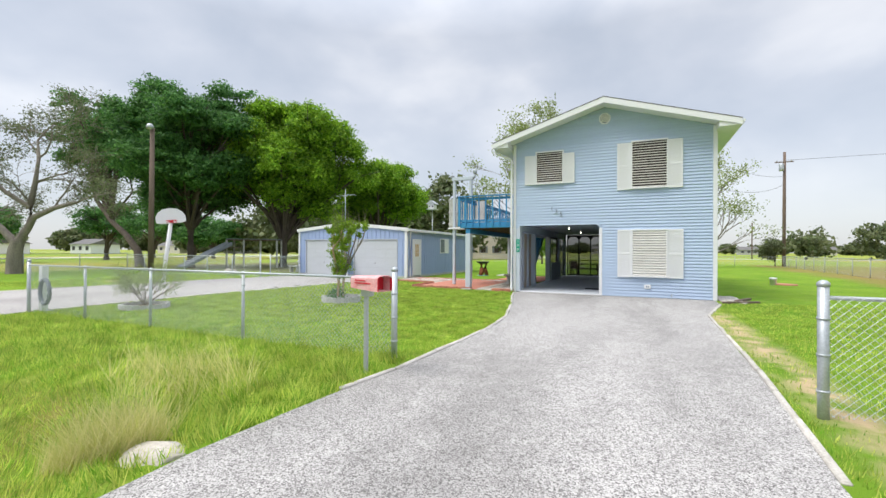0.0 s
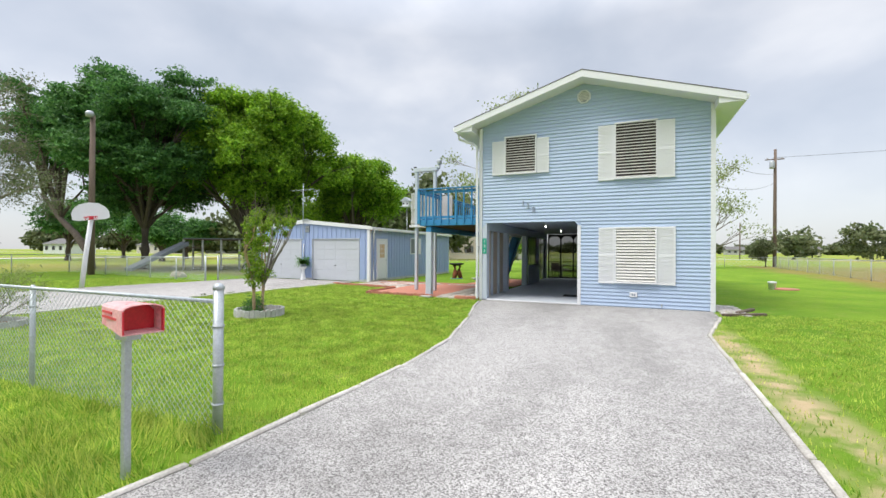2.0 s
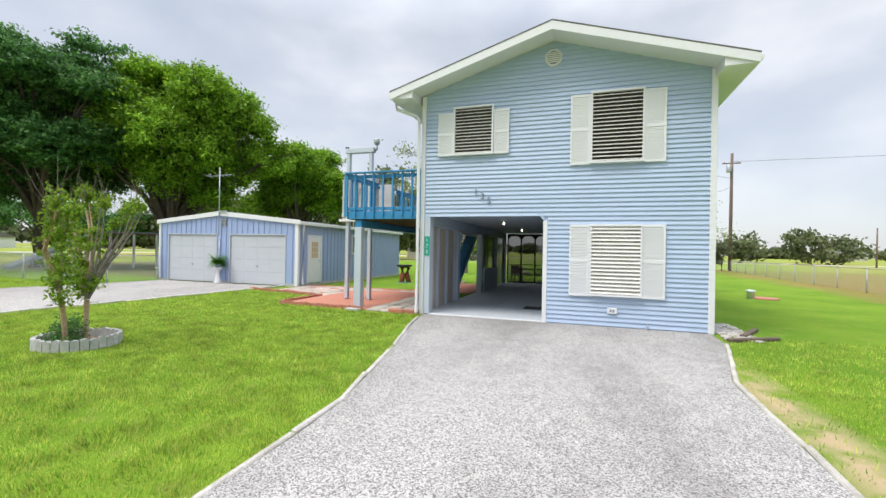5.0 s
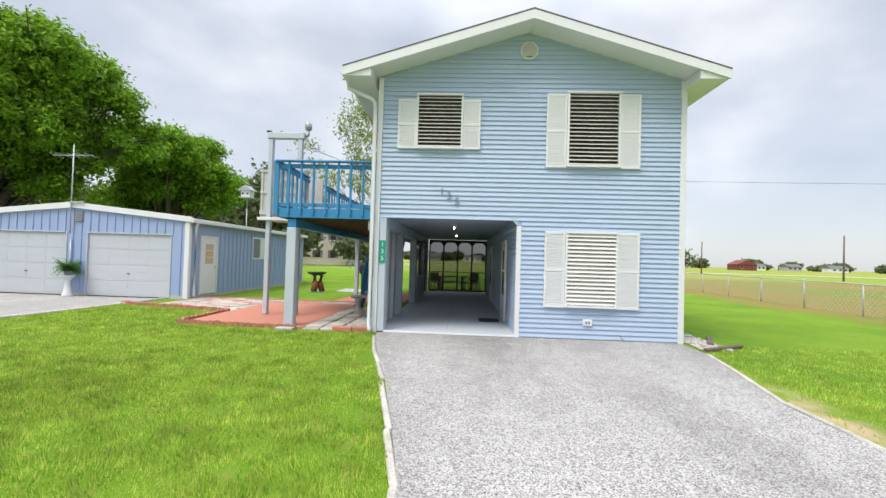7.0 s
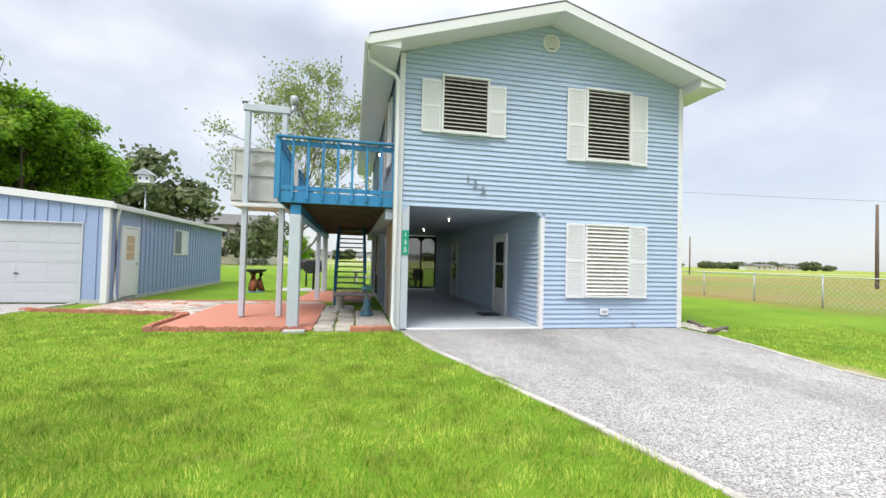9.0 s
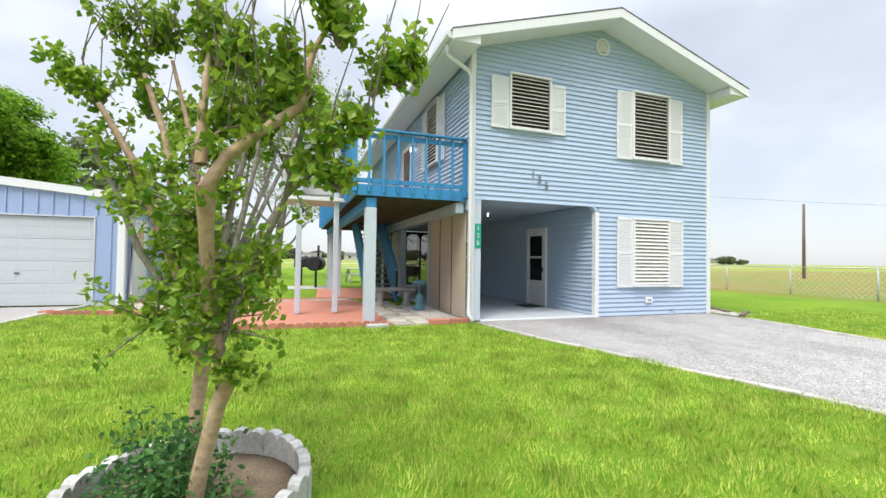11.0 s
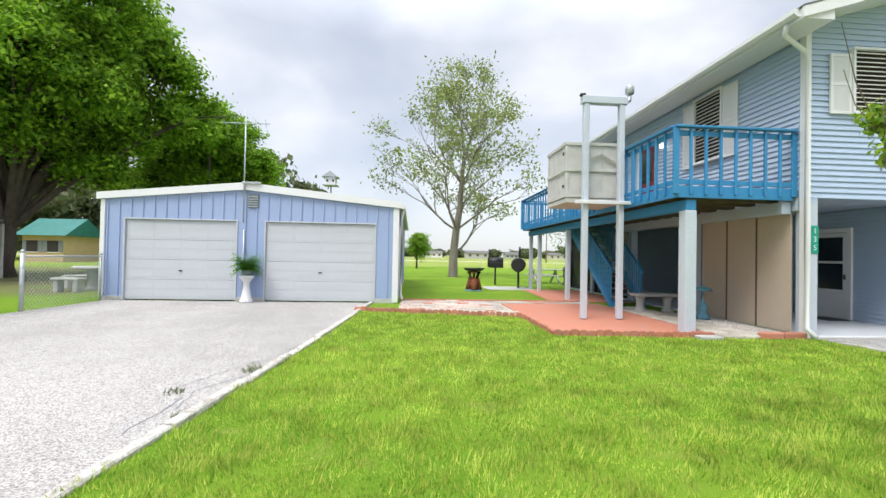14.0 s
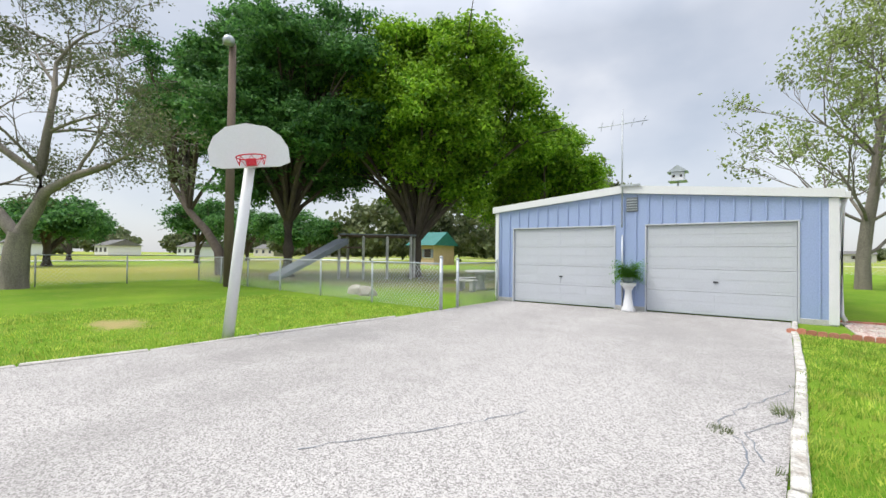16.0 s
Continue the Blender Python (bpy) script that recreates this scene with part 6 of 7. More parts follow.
# ---- yard things ----
def pole(name, loc, h, r, label, arms=()):
    t = thing(name, (loc[0], loc[1], 0), label, "pole")
    part("shaft", T([(loc[0], loc[1], -0.3), (loc[0] + 0.02, loc[1], h * 0.5), (loc[0] + 0.05, loc[1], h)], [r, r * 0.9, r * 0.72], 10), M_WOODPOLE, t)
    for z, half in arms:
        part("crossarm", B(loc[0] - half, loc[1] - 0.06, z, loc[0] + half, loc[1] + 0.06, z + 0.12, 0.01), M_WOODPOLE, t)
    return t


lp = pole("light_pole", (-31.5, 18.2), 10.2, 0.19, "tall weathered wooden light pole in the yard")
part("lamp_head", lathe([(0.10, 0), (0.22, 0.05), (0.24, 0.25), (0.16, 0.38), (0.05, 0.42)], (-31.3, 17.95, 10.0), 14), M_GALV, lp, "grey dusk-to-dawn lamp")
part("lamp_arm", T([(-31.47, 18.2, 9.9), (-31.35, 18.0, 10.2)], 0.04, 6), M_GALV, lp)
pp = pole("power_pole", (15.4, 61.6), 13.4, 0.19, "wooden power pole with a transformer", ((12.2, 0.9),))
part("transformer", lathe([(0.24, 0), (0.26, 0.1), (0.26, 0.75), (0.2, 0.85)], (15.1, 61.4, 11.2), 14), M_GALV, pp, "grey can transformer")
for x in (14.7, 15.4, 16.1):
    part("insulator", lathe([(0.05, 0), (0.07, 0.08), (0.04, 0.16)], (x, 61.6, 12.32), 8), M_CONC, pp)
pole("far_pole", (37, 34), 7.0, 0.14, "bare grey wooden pole in the dry field")
pole("far_pole", (50, 103), 7.2, 0.14, "thin far wooden pole")
pole("far_pole", (57, 76), 7.2, 0.14, "thin far wooden pole")
pole("far_pole", (24, 120), 8.5, 0.14, "thin far wooden pole")
for k, (a, b, sag) in enumerate((((15.4, 61.6, 12.45), (140, 40, 12.6), 1.2), ((15.4, 61.6, 9.6), (2.2, 27.5, 5.9), 0.9), ((15.4, 61.6, 10.6), (2.4, 27.6, 7.5), 0.6))):
    pts = [Vector(a).lerp(Vector(b), f) - Vector((0, 0, sag * 4 * f * (1 - f))) for f in np.linspace(0, 1, 14)]
    w = part("overhead_wire", T(pts, 0.016, 4), M_BLACK, None)
    tagged(w, "thin black overhead wire from the power pole", "cable", "overhead wires")

# rusty carved table
st = thing("carved_stump_table", (-9.3, 25.6, 0), "rust-brown carved stump stand with a bowl", "garden table")
part("base_plate", lathe([(0.36, 0.0), (0.36, 0.03), (0.30, 0.04)], (-9.3, 25.6, 0), 18), M_TEAL, st)
for k in range(3):
    a = k * 2.094 + 0.4
    part("leg", T([(-9.3 + 0.26 * math.cos(a), 25.6 + 0.26 * math.sin(a), 0.03), (-9.3 + 0.12 * math.cos(a), 25.6 + 0.12 * math.sin(a), 0.40), (-9.3 + 0.22 * math.cos(a), 25.6 + 0.22 * math.sin(a), 0.78)], [0.12, 0.15, 0.11], 9), M_RUST, st)
part("bowl", lathe([(0.18, 0.77), (0.38, 0.84), (0.44, 0.92), (0.40, 0.92), (0.12, 0.84)], (-9.3, 25.6, 0), 20), M_BLACK, st, "dark shallow bowl")
# grills
gr = thing("park_grill", (-7.7, 29.3, 0), "black box grill on a post", "grill")
part("post", T([(-7.7, 29.3, -0.1), (-7.7, 29.3, 0.85)], 0.045, 8), M_BLACK, gr)
part("firebox", B(-8.05, 29.05, 0.85, -7.35, 29.55, 1.12, 0.02), M_BLACK, gr)
part("lid", T([(-8.05, 29.3, 1.13), (-7.35, 29.3, 1.13)], 0.24, 14), M_BLACK, gr)
part("chimney", T([(-8.0, 29.3, 1.3), (-8.0, 29.3, 1.75)], 0.05, 8), M_BLACK, gr)
sm = thing("barrel_smoker", (-7.15, 26.9, 0), "black barrel smoker with a chimney on a post", "grill")
part("post", T([(-7.15, 26.9, 0), (-7.15, 26.9, 0.8)], 0.05, 8), M_BLACK, sm)
part("barrel", T([(-7.3, 26.35, 1.06), (-7.29, 26.4, 1.06), (-7.0, 27.4, 1.06), (-6.99, 27.44, 1.06)], [0.26, 0.31, 0.31, 0.26], 18), M_BLACK, sm)
part("chimney", T([(-7.05, 27.1, 1.3), (-7.05, 27.1, 1.85)], 0.05, 8), M_BLACK, sm)
part("handle", T([(-7.45, 26.6, 1.2), (-7.4, 26.9, 1.22)], 0.012, 5), M_GALV, sm)
tagged(part("grill_slab", B(-8.6, 26.2, -0.05, -6.6, 27.9, 0.025, 0.02), M_CONC, None), "plain concrete slab under the smoker", "slab", kind="structure")
# picnic tables
def picnic(x, y, material, label):
    t = thing("picnic_table", (x, y, 0), label, "picnic table", "picnic tables")
    for i in range(4):
        part("top_plank", B(x - 0.9, y - 0.36 + i * 0.18, 0.72, x + 0.9, y - 0.2 + i * 0.18, 0.77, 0.008), material, t)
    for s in (-1, 1):
        part("seat_plank", B(x - 0.9, y + s * 0.7 - 0.13, 0.42, x + 0.9, y + s * 0.7 + 0.13, 0.47, 0.008), material, t)
        part("leg", prism([(y - 0.75, 0), (y - 0.6, 0), (y + 0.3, 0.72), (y + 0.15, 0.72)], 0, x + s * 0.62 - 0.04, x + s * 0.62 + 0.04), material, t)
        part("leg", prism([(y + 0.75, 0), (y + 0.6, 0), (y - 0.3, 0.72), (y - 0.15, 0.72)], 0, x + s * 0.62 - 0.125, x + s * 0.62 - 0.045), material, t)
    return t


picnic(-4.6, 31.2, M_CONC, "grey wooden picnic table on the back lawn")
picnic(-3.2, 29.6, M_BEAM, "dark wooden picnic table behind the screens")
rt = thing("round_table", (-22.7, 24.0, 0), "pale concrete round table with curved benches", "garden table")
part("tabletop", lathe([(0.55, 0.70), (0.62, 0.72), (0.62, 0.78), (0.58, 0.80)], (-22.7, 24.0, 0), 24), M_CONC, rt)
part("pedestal", lathe([(0.28, 0.0), (0.2, 0.1), (0.15, 0.4), (0.25, 0.70)], (-22.7, 24.0, 0), 16), M_CONC, rt)
for k in range(3):
    a = k * 2.09 + 0.5
    bx, by = -22.7 + 1.05 * math.cos(a), 24.0 + 1.05 * math.sin(a)
    bn = thing("curved_bench", (bx, by, 0), "pale concrete garden bench beside the round table", "bench", "round table benches")
    part("seat", B(-0.45, -0.17, 0.38, 0.45, 0.17, 0.46, 0.02, pose(bx, by, 0, 0, 0, math.degrees(a) + 90)), M_CONC, bn)
    for s in (-0.3, 0.3):
        part("leg", B(s - 0.08, -0.13, 0.0, s + 0.08, 0.13, 0.38, 0.02, pose(bx, by, 0, 0, 0, math.degrees(a) + 90)), M_CONC, bn)
for x, y, s in ((-25.2, 19.4, 0.36), (-24.4, 19.2, 0.42)):
    b2 = bmesh.new()
    bmesh.ops.create_icosphere(b2, subdivisions=2, radius=1)
    for vtx in b2.verts:
        vtx.co *= 1 + 0.25 * noise.noise(vtx.co * 1.7 + Vector((x, y, 0)))
    bmesh.ops.transform(b2, matrix=pose(x, y, 0.08) @ Matrix.Diagonal((s, s * 0.6, 0.26, 1)), verts=b2.verts)
    tagged(part("boulder", b2, M_STONE, None, smooth=False), "low pale brown rock inside the yard fence", "rock", "yard rocks")
# stone bench and garden figure by the house
sb = thing("stone_bench", (-5.5, 19.35, 0), "pale cast-stone bench beside the gravel bed", "bench")
part("seat", B(-6.0, 19.15, 0.42, -4.85, 19.55, 0.50, 0.02), M_CONC, sb)
for x in (-5.8, -5.05):
    part("leg", lathe([(0.16, 0.0), (0.15, 0.06), (0.09, 0.16), (0.10, 0.3), (0.15, 0.42)], (x, 19.35, 0), 10), M_CONC, sb)
bm = lathe([(0.16, 0.04), (0.14, 0.12), (0.07, 0.22), (0.10, 0.34), (0.05, 0.44), (0.015, 0.47), (0.015, 0.68), (0.20, 0.70), (0.14, 0.76), (0.02, 0.80)], (-5.1, 17.9, 0), 16)
tagged(part("garden_statue", bm, M_TEAL, None, smooth=True), "small blue-grey garden figure under a parasol", "statue")
# chairs behind the screens
def chair(x, y, ang):
    t = thing("patio_chair", (x, y, 0), "dark brown patio chair behind the screens", "chair", "patio chairs")
    m = pose(x, y, 0, 0, 0, ang)
    part("seat", B(-0.26, -0.25, 0.42, 0.26, 0.25, 0.48, 0.015, m), M_BEAM, t)
    part("backrest", B(-0.26, 0.22, 0.5, 0.26, 0.27, 0.95, 0.02, m), M_BEAM, t)
    for sx in (-0.23, 0.19):
        for sy in (-0.23, 0.19):
            part("leg", B(sx, sy, 0.0, sx + 0.04, sy + 0.04, 0.42, 0.004, m), M_BEAM, t)
        part("armrest", B(sx, -0.24, 0.64, sx + 0.05, 0.22, 0.68, 0.006, m), M_BEAM, t)


for x, y, a in ((-4.0, 29.0, 30), (-2.2, 29.0, -60), (-1.9, 30.4, 160)):
    chair(x, y, a)
# birdhouse
bh = thing("birdhouse", (-16.4, 32.6, 0), "white multi-room birdhouse on a tall pole", "birdhouse")
part("pole", T([(-16.4, 32.6, 0), (-16.4, 32.6, 5.2)], 0.035, 6), M_GALV, bh)
part("house_box", B(-16.68, 32.32, 5.2, -16.12, 32.88, 5.62, 0.01), M_WHITE, bh)
part("roof", prism([(-16.85, 5.62), (-15.95, 5.62), (-16.4, 5.95)], 1, 32.2, 33.0), M_GALV, bh)
part("ledge", B(-16.8, 32.2, 5.16, -16.0, 33.0, 5.195, 0.005), M_GALV, bh)
for dx in (-0.16, 0.16):
    # no real opening: a plate with the hole's inner shade painted in
    part("entry_hole", B(-16.4 + dx - 0.05, 32.305, 5.36, -16.4 + dx + 0.05, 32.318, 5.48, 0), M_DARK, bh)
# playground frame and slide
pg = thing("playground_slide", (-32, 25, 0), "grey playground platform with a slide in the shade", "slide")
sl = [(-32.2, 20.8), (-31.8, 24.6)]
part("chute", prism([(0, 0.12), (0, 0.32), (3.9, 2.25), (3.9, 1.95)], 1, -0.55, 0.55), M_SLIDE, pg)
pg.children[0].data.transform(Matrix.Translation(-Vector(pg.location)).inverted())
pg.children[0].data.transform(Matrix.Translation(-Vector(pg.location)) @ pose(sl[0][0], sl[0][1], 0, 0, 0, math.degrees(math.atan2(sl[1][1] - sl[0][1], sl[1][0] - sl[0][0]))))
for x, y in ((-32.4, 25.0), (-31.4, 25.9), (-30.4, 26.8), (-29.4, 27.7), (-33.2, 26.4), (-30.2, 29.0)):
    part("frame_post", B(x - 0.06, y - 0.06, 0, x + 0.06, y + 0.06, 2.45, 0.008), M_CONC, pg)
part("frame_beam", T([(-32.4, 25.0, 2.45), (-29.4, 27.7, 2.45)], 0.06, 6), M_WOODPOLE, pg)
part("frame_beam", T([(-33.2, 26.4, 2.45), (-30.2, 29.0, 2.45)], 0.06, 6), M_WOODPOLE, pg)
part("canopy", B(-2.2, -0.9, 2.5, 2.2, 0.9, 2.56, 0.01, pose(-31.3, 27.0, 0, 0, 0, 42)), M_SLIDE, pg, "flat grey canopy")
part("platform", B(-0.7, -0.6, 1.75, 0.7, 0.6, 1.82, 0.01, pose(-32.3, 25.7, 0, 0, 0, 42)), M_WOODPOLE, pg)
# water meter stub and stumps on the east lawn
wm = thing("well_cap", (5.9, 25.4, 0), "small white pipe stub in a bare patch", "pipe")
part("pipe", lathe([(0.14, 0), (0.14, 0.26), (0.17, 0.26), (0.17, 0.34), (0.05, 0.36)], (5.9, 25.4, 0), 14), M_WHITE, wm)
part("collar", lathe([(0.5, -0.02), (0.5, 0.05), (0.4, 0.06)], (6.4, 25.5, 0), 14), M_BRICK, wm)
stp = thing("tree_stump", (3.6, 30.5, 0), "old grey tree stump on the east lawn", "stump")
part("wood", lathe([(0.32, -0.05), (0.26, 0.15), (0.24, 0.5), (0.2, 0.55)], (3.6, 30.5, 0), 11), M_BARK, stp)
for x0, y0, a in ((2.95, 16.2, 62), (2.75, 15.35, 30)):
    tagged(part("edging_timber", B(-0.6, -0.06, -0.02, 0.6, 0.06, 0.07, 0.012, pose(x0, y0, 0, 0, 0, a)), M_BEAM, None), "old dark timber edging by the house's corner", "edging timber", "edging timbers")
# cracks in the garage drive
def crack(points, wide):
    vs, fs = [], []
    for i, (x, y) in enumerate(points):
        w = wide * (0.5 + rng.random())
        vs += [(x - w, y, 0.0185), (x + w, y, 0.0185)]
        if i:
            b = 2 * i
            fs.append((b - 2, b - 1, b + 1, b))
    tagged(raw("drive_crack", vs, fs, M_SLIDE), "dark thin crack in the pale drive", "crack", "drive cracks", "structure")


CRACKS = (((-13.48, 14.6), (-13.86, 13.77), (-14.07, 13.17), (-14.12, 12.9)), ((-13.56, 13.6), (-13.73, 13.24), (-13.9, 12.89), (-13.88, 12.6), (-13.82, 12.29)), ((-14.0, 12.8), (-13.9, 12.5), (-13.96, 11.8)),
          ((-16.6, 10.6), (-15.9, 11.6), (-15.5, 12.4)), ((-14.9, 17.0), (-13.9, 17.6)))
for line in CRACKS:
    pts2 = []
    for (x0, y0), (x1, y1) in zip(line, line[1:]):
        n = max(3, int(math.hypot(x1 - x0, y1 - y0) / 0.09))
        pts2 += [(x0 + (x1 - x0) * i / n + rng.gauss(0, 0.015), y0 + (y1 - y0) * i / n + rng.gauss(0, 0.015)) for i in range(n)]
    crack(pts2, 0.005)


# culvert
cv = thing("culvert_end", (-3.7, 1.6, 0), "pale concrete culvert headwall half hidden in grass", "culvert", kind="structure")
part("headwall", T([(-4.12, 1.72, -0.36), (-3.9, 1.70, -0.27), (-3.6, 1.64, -0.21), (-3.36, 1.6, -0.19)], [0.12, 0.24, 0.26, 0.2], 18), M_STONE, cv)

# ---- neighbours and the distance ----
def far_house(name, x0, y0, x1, y1, h, rh, wall, roof, label, rows=1, cols=3, along="x"):
    t = thing(name, ((x0 + x1) / 2, y0, 0), label, "house", "far houses")
    part("wall", B(x0, y0, 0, x1, y1, h, 0), wall, t)
    if along == "x":
        part("roof", prism([(y0 - 0.5, h), (y1 + 0.5, h), ((y0 + y1) / 2, h + rh)], 0, x0 - 0.5, x1 + 0.5), roof, t)
    else:
        part("roof", prism([(x0 - 0.4, h), (x1 + 0.4, h), ((x0 + x1) / 2, h + rh)], 1, y0 - 0.4, y1 + 0.4), roof, t)
    for r2 in range(rows):
        for c in range(cols):
            x = x0 + (c + 0.5) * (x1 - x0) / cols
            z = h / rows * (r2 + 0.38)
            w = part("window", B(x - 0.5, y0 - 0.08, z, x + 0.5, y0 - 0.02, z + h / rows * 0.42, 0), M_DARK, t)
            part("frame", B(x - 0.6, y0 - 0.06, z - 0.1, x + 0.6, y0 - 0.021, z, 0), M_WHITE, w)
            for s in (-1, 1):
                part("shutter", B(x + s * 0.75 - 0.2, y0 - 0.07, z, x + s * 0.75 + 0.2, y0 - 0.02, z + h / rows * 0.42, 0), M_SLIDE, t)
    return t


far_house("neighbour_house", -34, 84, -19.5, 94, 6.6, 2.2, M_CREAM, M_ROOF, "cream two-storey neighbouring house", 2, 5)
far_house("garden_shed", -51.6, 55, -47.6, 60, 2.7, 1.9, M_TAN, M_FARGREEN, "tan barn-shaped shed with a green roof", 1, 2)
far_house("red_barn", 168, 280, 180, 290, 3.6, 3.0, M_BARNRED, M_BARNRED, "far dark red barn across the fields", 1, 2, "y")
rr = random.Random(9)
for k in range(16):
    x, y = -60 + k * 30 + rr.uniform(-8, 8), rr.uniform(270, 340)
    if 155 < x < 190:
        continue
    far_house("far_house", x, y, x + rr.uniform(9, 16), y + 9, rr.uniform(3, 3.6), rr.uniform(1.5, 2.4), rr.choice((M_WHITE, M_CREAM, M_CONC)), M_ROOF, "low pale house beyond the fields", 1, 3)
for k in range(7):
    x, y = -175 + rr.uniform(-14, 10), -20 + k * 26 + rr.uniform(-8, 8)
    far_house("far_house", x, y, x + rr.uniform(9, 16), y + 9, 3.2, 2.0, rr.choice((M_WHITE, M_CREAM)), M_ROOF, "low pale house beyond the fields", 1, 3)
wr = np.random.RandomState(12)


def woods(name, spots, leaf, per, size, seed, label):
    c = []
    for (x, y, rx, h) in spots:
        k = max(10, int(rx * h * 0.9))
        d = wr.normal(0, 1, (k, 3))
        d /= np.linalg.norm(d, axis=1)[:, None]
        q = wr.uniform(0.3, 1, (k, 1)) ** 0.5
        c.append(np.array([x, y, h * 0.56]) + d * q * np.array([rx, rx, h * 0.44]))
    v, f = leaf_cloud(np.concatenate(c), per, 0.9, size, seed, 0.7, 0.7)
    return tagged(raw(name, v, f, leaf), label, "trees", kind="stuff")


spots = [(x, 380 + wr.uniform(-30, 50), wr.uniform(5, 11), wr.uniform(4.5, 9)) for x in np.arange(-260, 480, 9.0) if wr.rand() < 0.8]
spots += [(-215 + wr.uniform(-20, 15), y, wr.uniform(5, 10), wr.uniform(6, 11)) for y in np.arange(-60, 260, 9.0) if wr.rand() < 0.85]
spots += [(-120 + wr.uniform(-60, 60), 150 + wr.uniform(-40, 60), wr.uniform(6, 9), wr.uniform(8, 13)) for _ in range(26)]
woods("far_woods", spots, M_LEAFDUSTY, 30, 1.9, 41, "far belt of dark green trees along the horizon")
near = [(36, 126, 5, 7), (50, 128, 5, 7.5), (59, 132, 4, 6.5), 
        (-33, 71, 4.5, 15.5), (-28.5, 74, 3.5, 12.5), (-20, 80, 5, 7), (-62, 60, 7, 10), (-56, 70, 7, 12), (-66, 76, 8, 11), (-48, 84, 8, 12), (-42, 76, 6, 13), (-40, 66, 5, 12)]
woods("field_trees", near, M_LEAFDUSTY, 40, 0.95, 42, "scattered grey-green trees beyond the fences")
for k, (x, y, s) in enumerate(((-72, 36, 1.0), (-84, 50, 1.1), (-66, 20, 0.8), (-92, 28, 1.0), (-70, 52, 0.9), (-58, 40, 0.8))):
    big_tree("field_oak", (x, y, 0), "broad low dark oak out in the western field", [(0, 0, -0.2), (0, 0, 1.2), (0.2, 0, 2.6)],
             crown_blobs(rr, 12, 0, 0, 5.4 * s, 6.0 * s, 5.0 * s, 2.0 * s, 2.0 * s), M_BARK, M_LEAFDARK, 40, 8, 0.36, 0.4, 60 + k, 0.4)
big_tree("young_tree", (-11.3, 54.0, 0), "small rounded green tree beyond the back lawn", [(0, 0, -0.2), (0, 0, 0.8), (0, 0, 1.4)],
         crown_blobs(rr, 9, 0, 0, 2.6, 1.2, 1.2, 1.2, 0.9), M_BARK, M_LEAFBRIGHT, 30, 7, 0.18, 0.18, 71, 0.1)
big_tree("field_shrub", (14.3, 60.5, 0), "vine-wrapped shrub at the power pole's foot", [(0, 0, -0.2), (0, 0, 0.5), (0.1, 0, 1.2)],
         crown_blobs(rr, 8, -0.3, 0, 2.2, 1.6, 1.2, 1.4, 0.8), M_BARK, M_LEAFDUSTY, 22, 6, 0.2, 0.2, 72, 0.08)


# ---- lawn blades ----
def blades(name, regions, material, seed, label, lean=0.5):
    """Short grass blades, each one triangle, over stretches of ground."""
    r2 = np.random.RandomState(seed)
    V = []
    for (x0, y0, x1, y1, per_m2, h, w, keep) in regions:
        n = int((x1 - x0) * (y1 - y0) * per_m2)
        x, y = r2.uniform(x0, x1, n), r2.uniform(y0, y1, n)
        thin = np.sin(x * 1.9 + 2.1 * np.sin(y * 1.3)) * np.sin(y * 2.3 + 1.7 * np.sin(x * 1.1)) + 0.5 * np.sin(x * 6.1 + y * 2.0) * np.sin(y * 5.3 - x)
        ok = keep(x, y) & (r2.uniform(0, 1, n) > np.clip((thin - 0.75) * 1.8, 0, 0.8))
        x, y = x[ok], y[ok]
        n = len(x)
        z = np.where((x < -3.4) & (y < 4.6), -0.42 * np.clip((-3.4 - x) / 1.6, 0, 1) * np.exp(-((y - 1.3) / 1.35) ** 2), 0.0) - 0.004
        a = r2.uniform(0, 2 * math.pi, n)
        lush = np.sin(x * 5.3 + 1.7 * np.sin(y * 3.1)) * np.sin(y * 4.7 + 1.9 * np.sin(x * 2.3)) + 0.6 * np.sin(x * 13.1 + 2.0 * np.sin(y * 9.0)) * np.sin(y * 11.3 + x * 3.0)
        hh = h * r2.uniform(0.5, 1.3, n) * (1 + 0.42 * lush)
        ld = r2.uniform(0, 2 * math.pi, n) * 0.45 + 2.6 * np.sin(x * 3.7 + y * 1.3) + 2.4 * np.sin(y * 4.1 - x * 2.2)
        ll = hh * lean * r2.uniform(0.2, 1.2, n)
        p = np.stack([x, y, z], 1)
        d = np.stack([np.cos(a) * w, np.sin(a) * w, np.zeros(n)], 1)
        tip = p + np.stack([np.cos(ld) * ll, np.sin(ld) * ll, hh], 1)
        V.append(np.stack([p - d, p + d, tip], 1).reshape(-1, 3))
    V = np.concatenate(V)
    n = len(V) // 3
    me = bpy.data.meshes.new(name)
    me.vertices.add(n * 3)
    me.vertices.foreach_set("co", V.astype(np.float32).ravel())
    me.loops.add(n * 3)
    me.loops.foreach_set("vertex_index", np.arange(n * 3, dtype=np.int32))
    me.polygons.add(n)
    me.polygons.foreach_set("loop_start", np.arange(0, n * 3, 3, dtype=np.int32))
    me.update(calc_edges=True)
    me.materials.append(material)
    return tagged(new(name, me), label, "grass", kind="stuff")


def edge_x(line, y):
    ys, xs2 = [p[1] for p in line], [p[0] for p in line]
    return np.interp(y, ys, xs2)


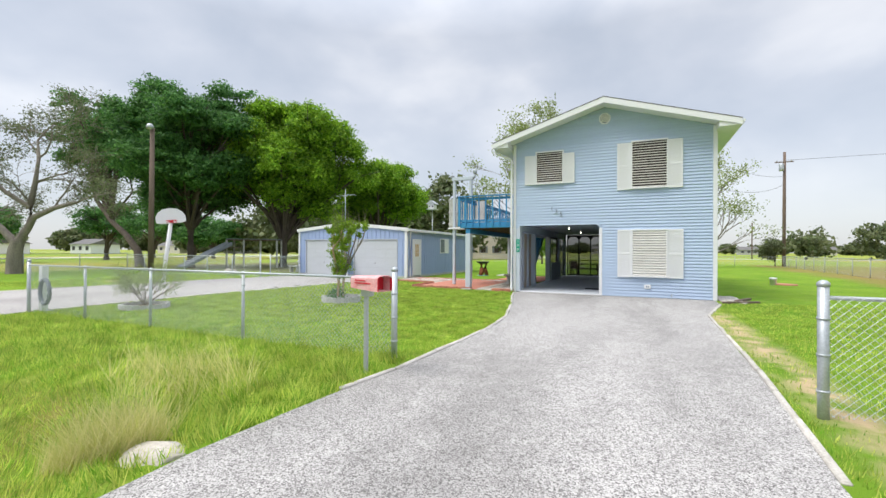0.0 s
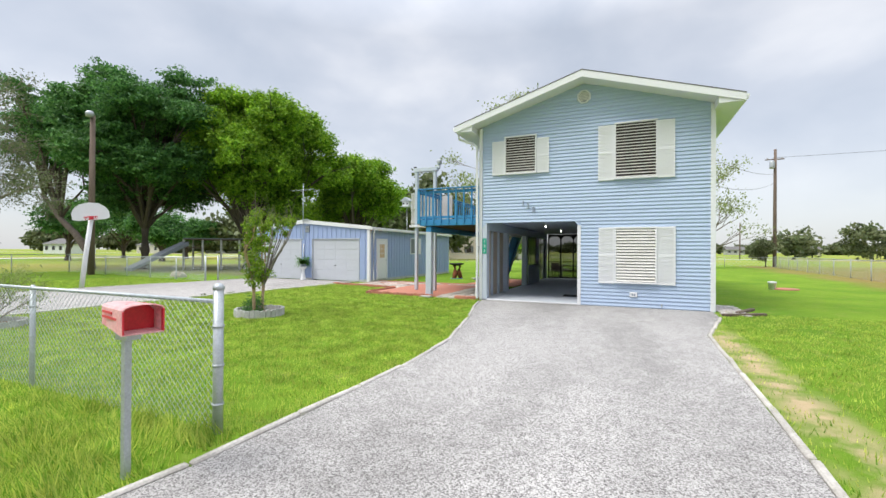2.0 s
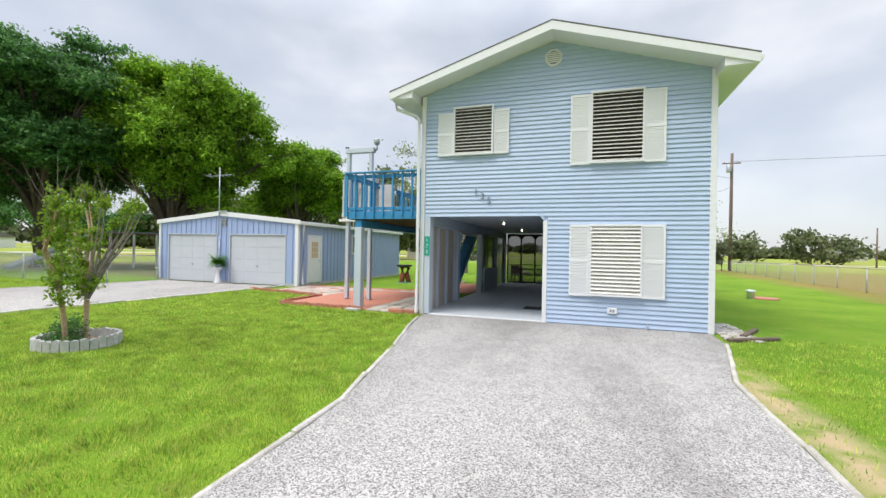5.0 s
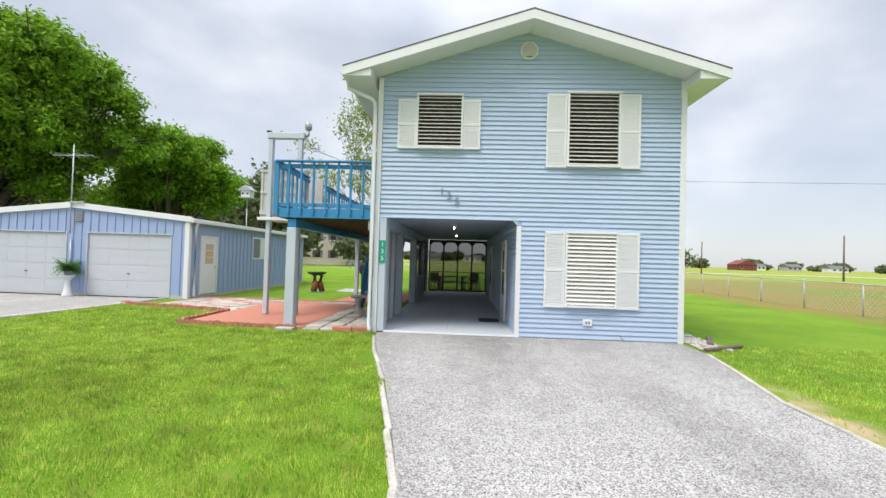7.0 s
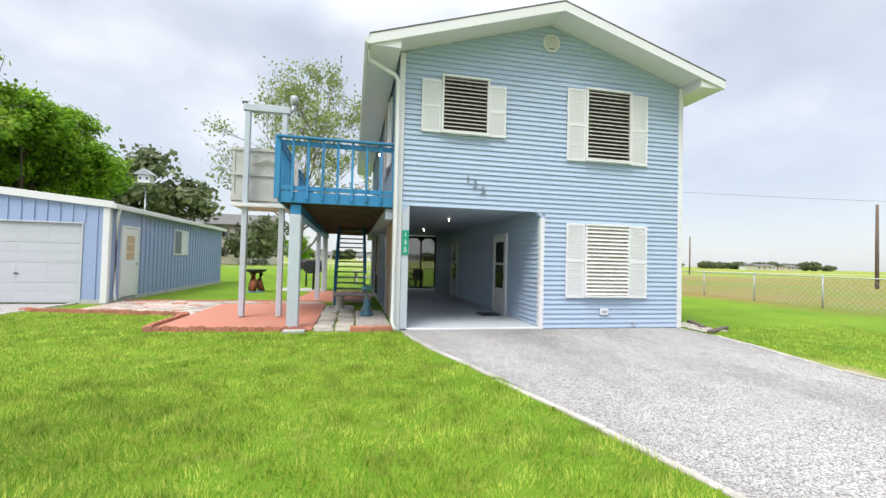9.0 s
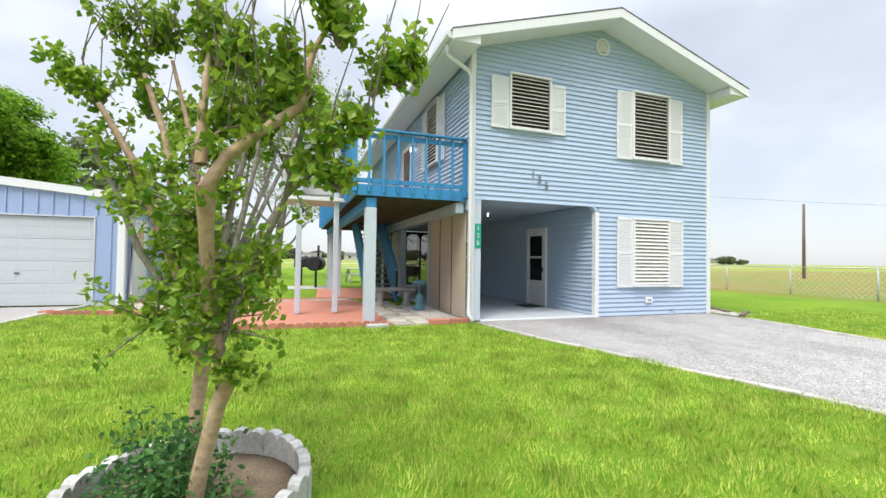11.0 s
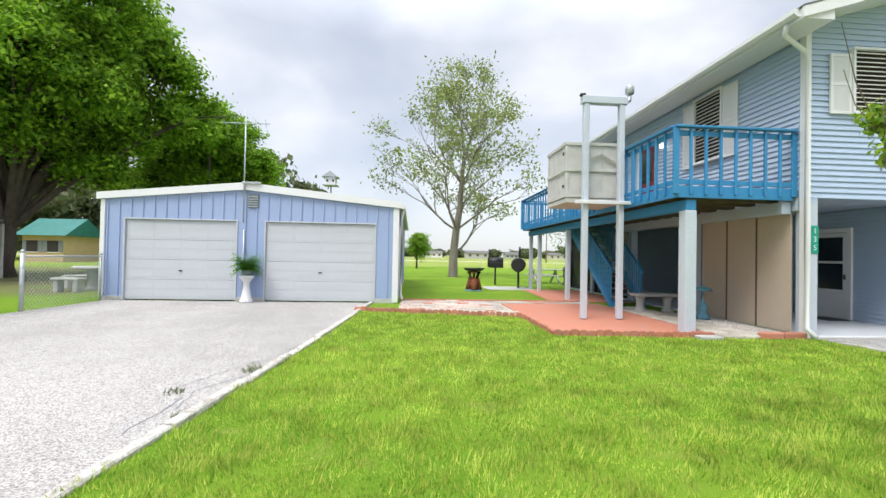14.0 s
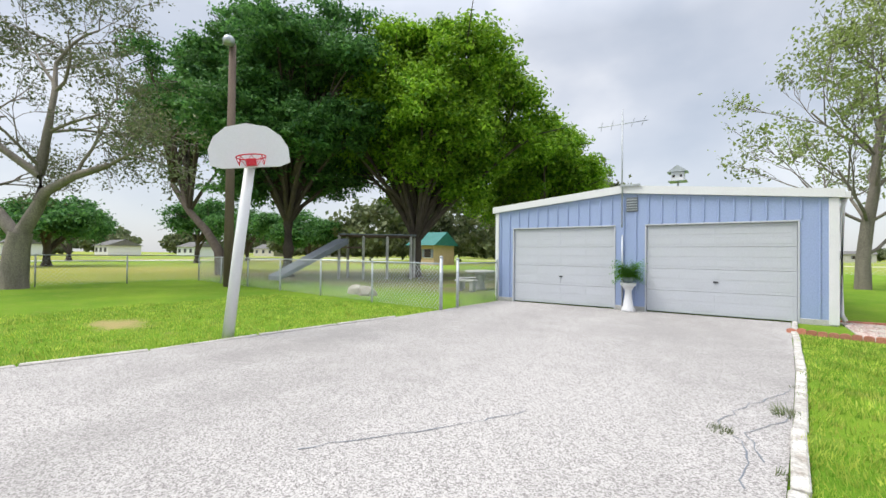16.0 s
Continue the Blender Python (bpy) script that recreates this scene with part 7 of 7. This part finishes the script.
def front_lawn(x, y):
    inside = (x < edge_x(DRIVE_L, y) - 0.04) & (x > edge_x(PAD_R, y) + 0.05)
    patio_edge = np.interp(x, [-13.2, -9.3, -9.25, -6.3, -4.5], [19.05, 18.15, 15.98, 15.76, 15.7])
    ring = (x - PC[0]) ** 2 + (y - PC[1]) ** 2 > 0.55 ** 2
    return inside & (y < patio_edge) & ring


def east_lawn(x, y):
    return (x > edge_x(DRIVE_R, y) + 0.05) & ((x > 2.3) | (y < 15.3)) & ((np.abs(x - 1.72) > 0.3) | (y > 12.5) | (r.uniform(0, 1, len(x)) < 0.25))


def ditch_side(x, y):
    return (x < edge_x(DRIVE_L, y) - 0.03) & (x > -13.8)


def west_yard(x, y):
    return (x < edge_x(PAD_L, y) - 0.04) & (((x + 23.9) * 0.55) ** 2 + (y - 11.9) ** 2 > 0.16)


blades("lawn_grass", [(-13.9, 6.8, -3.0, 13.0, 2400, 0.05, 0.0055, front_lawn), (-13.9, 13.0, -4.3, 19.1, 1000, 0.05, 0.008, front_lawn), (-13.9, 4.9, -2.9, 6.8, 1700, 0.05, 0.005, front_lawn),
                      (1.2, 3.0, 7.0, 15.8, 700, 0.05, 0.006, east_lawn), (-27.0, 8.0, -19.9, 17.5, 420, 0.055, 0.008, west_yard)],
       M_GRASS, 51, "short bright green lawn grass")
blades("ditch_grass", [(-13.8, 0.2, -3.2, 4.88, 1100, 0.10, 0.006, ditch_side), (-5.2, 1.9, -3.2, 4.9, 900, 0.16, 0.006, ditch_side)], M_GRASS, 52, "longer uncut green grass along the ditch", 0.7)


def tuft_spots(x, y):
    return ((x + 4.5) ** 2 / 0.35 + (y - 1.75) ** 2 / 0.25 < 1) | (((x + 5.4) ** 2 / 1.6 + (y - 3.0) ** 2 / 0.25 < 1) & (r.uniform(0, 1, len(x)) < 0.25))


blades("straw_tufts", [(-7.2, 0.8, -3.4, 3.8, 1500, 0.42, 0.005, tuft_spots)], M_STRAW, 53, "tall straw-coloured grass tufts beside the culvert", 0.8)


def crack_weeds(x, y):
    near = np.zeros(len(x), bool)
    for wx, wy, wr2 in ((-14.09, 12.86, 0.10), (-13.58, 13.62, 0.13), (-13.7, 12.2, 0.08), (-13.42, 14.7, 0.08)):
        near |= (x - wx) ** 2 + (y - wy) ** 2 < wr2 ** 2
    return near


blades("crack_weeds", [(-14.4, 11.9, -13.2, 15.0, 2200, 0.06, 0.006, crack_weeds)], M_LEAFDUSTY, 54, "small dry weeds in the drive's cracks", 1.1)
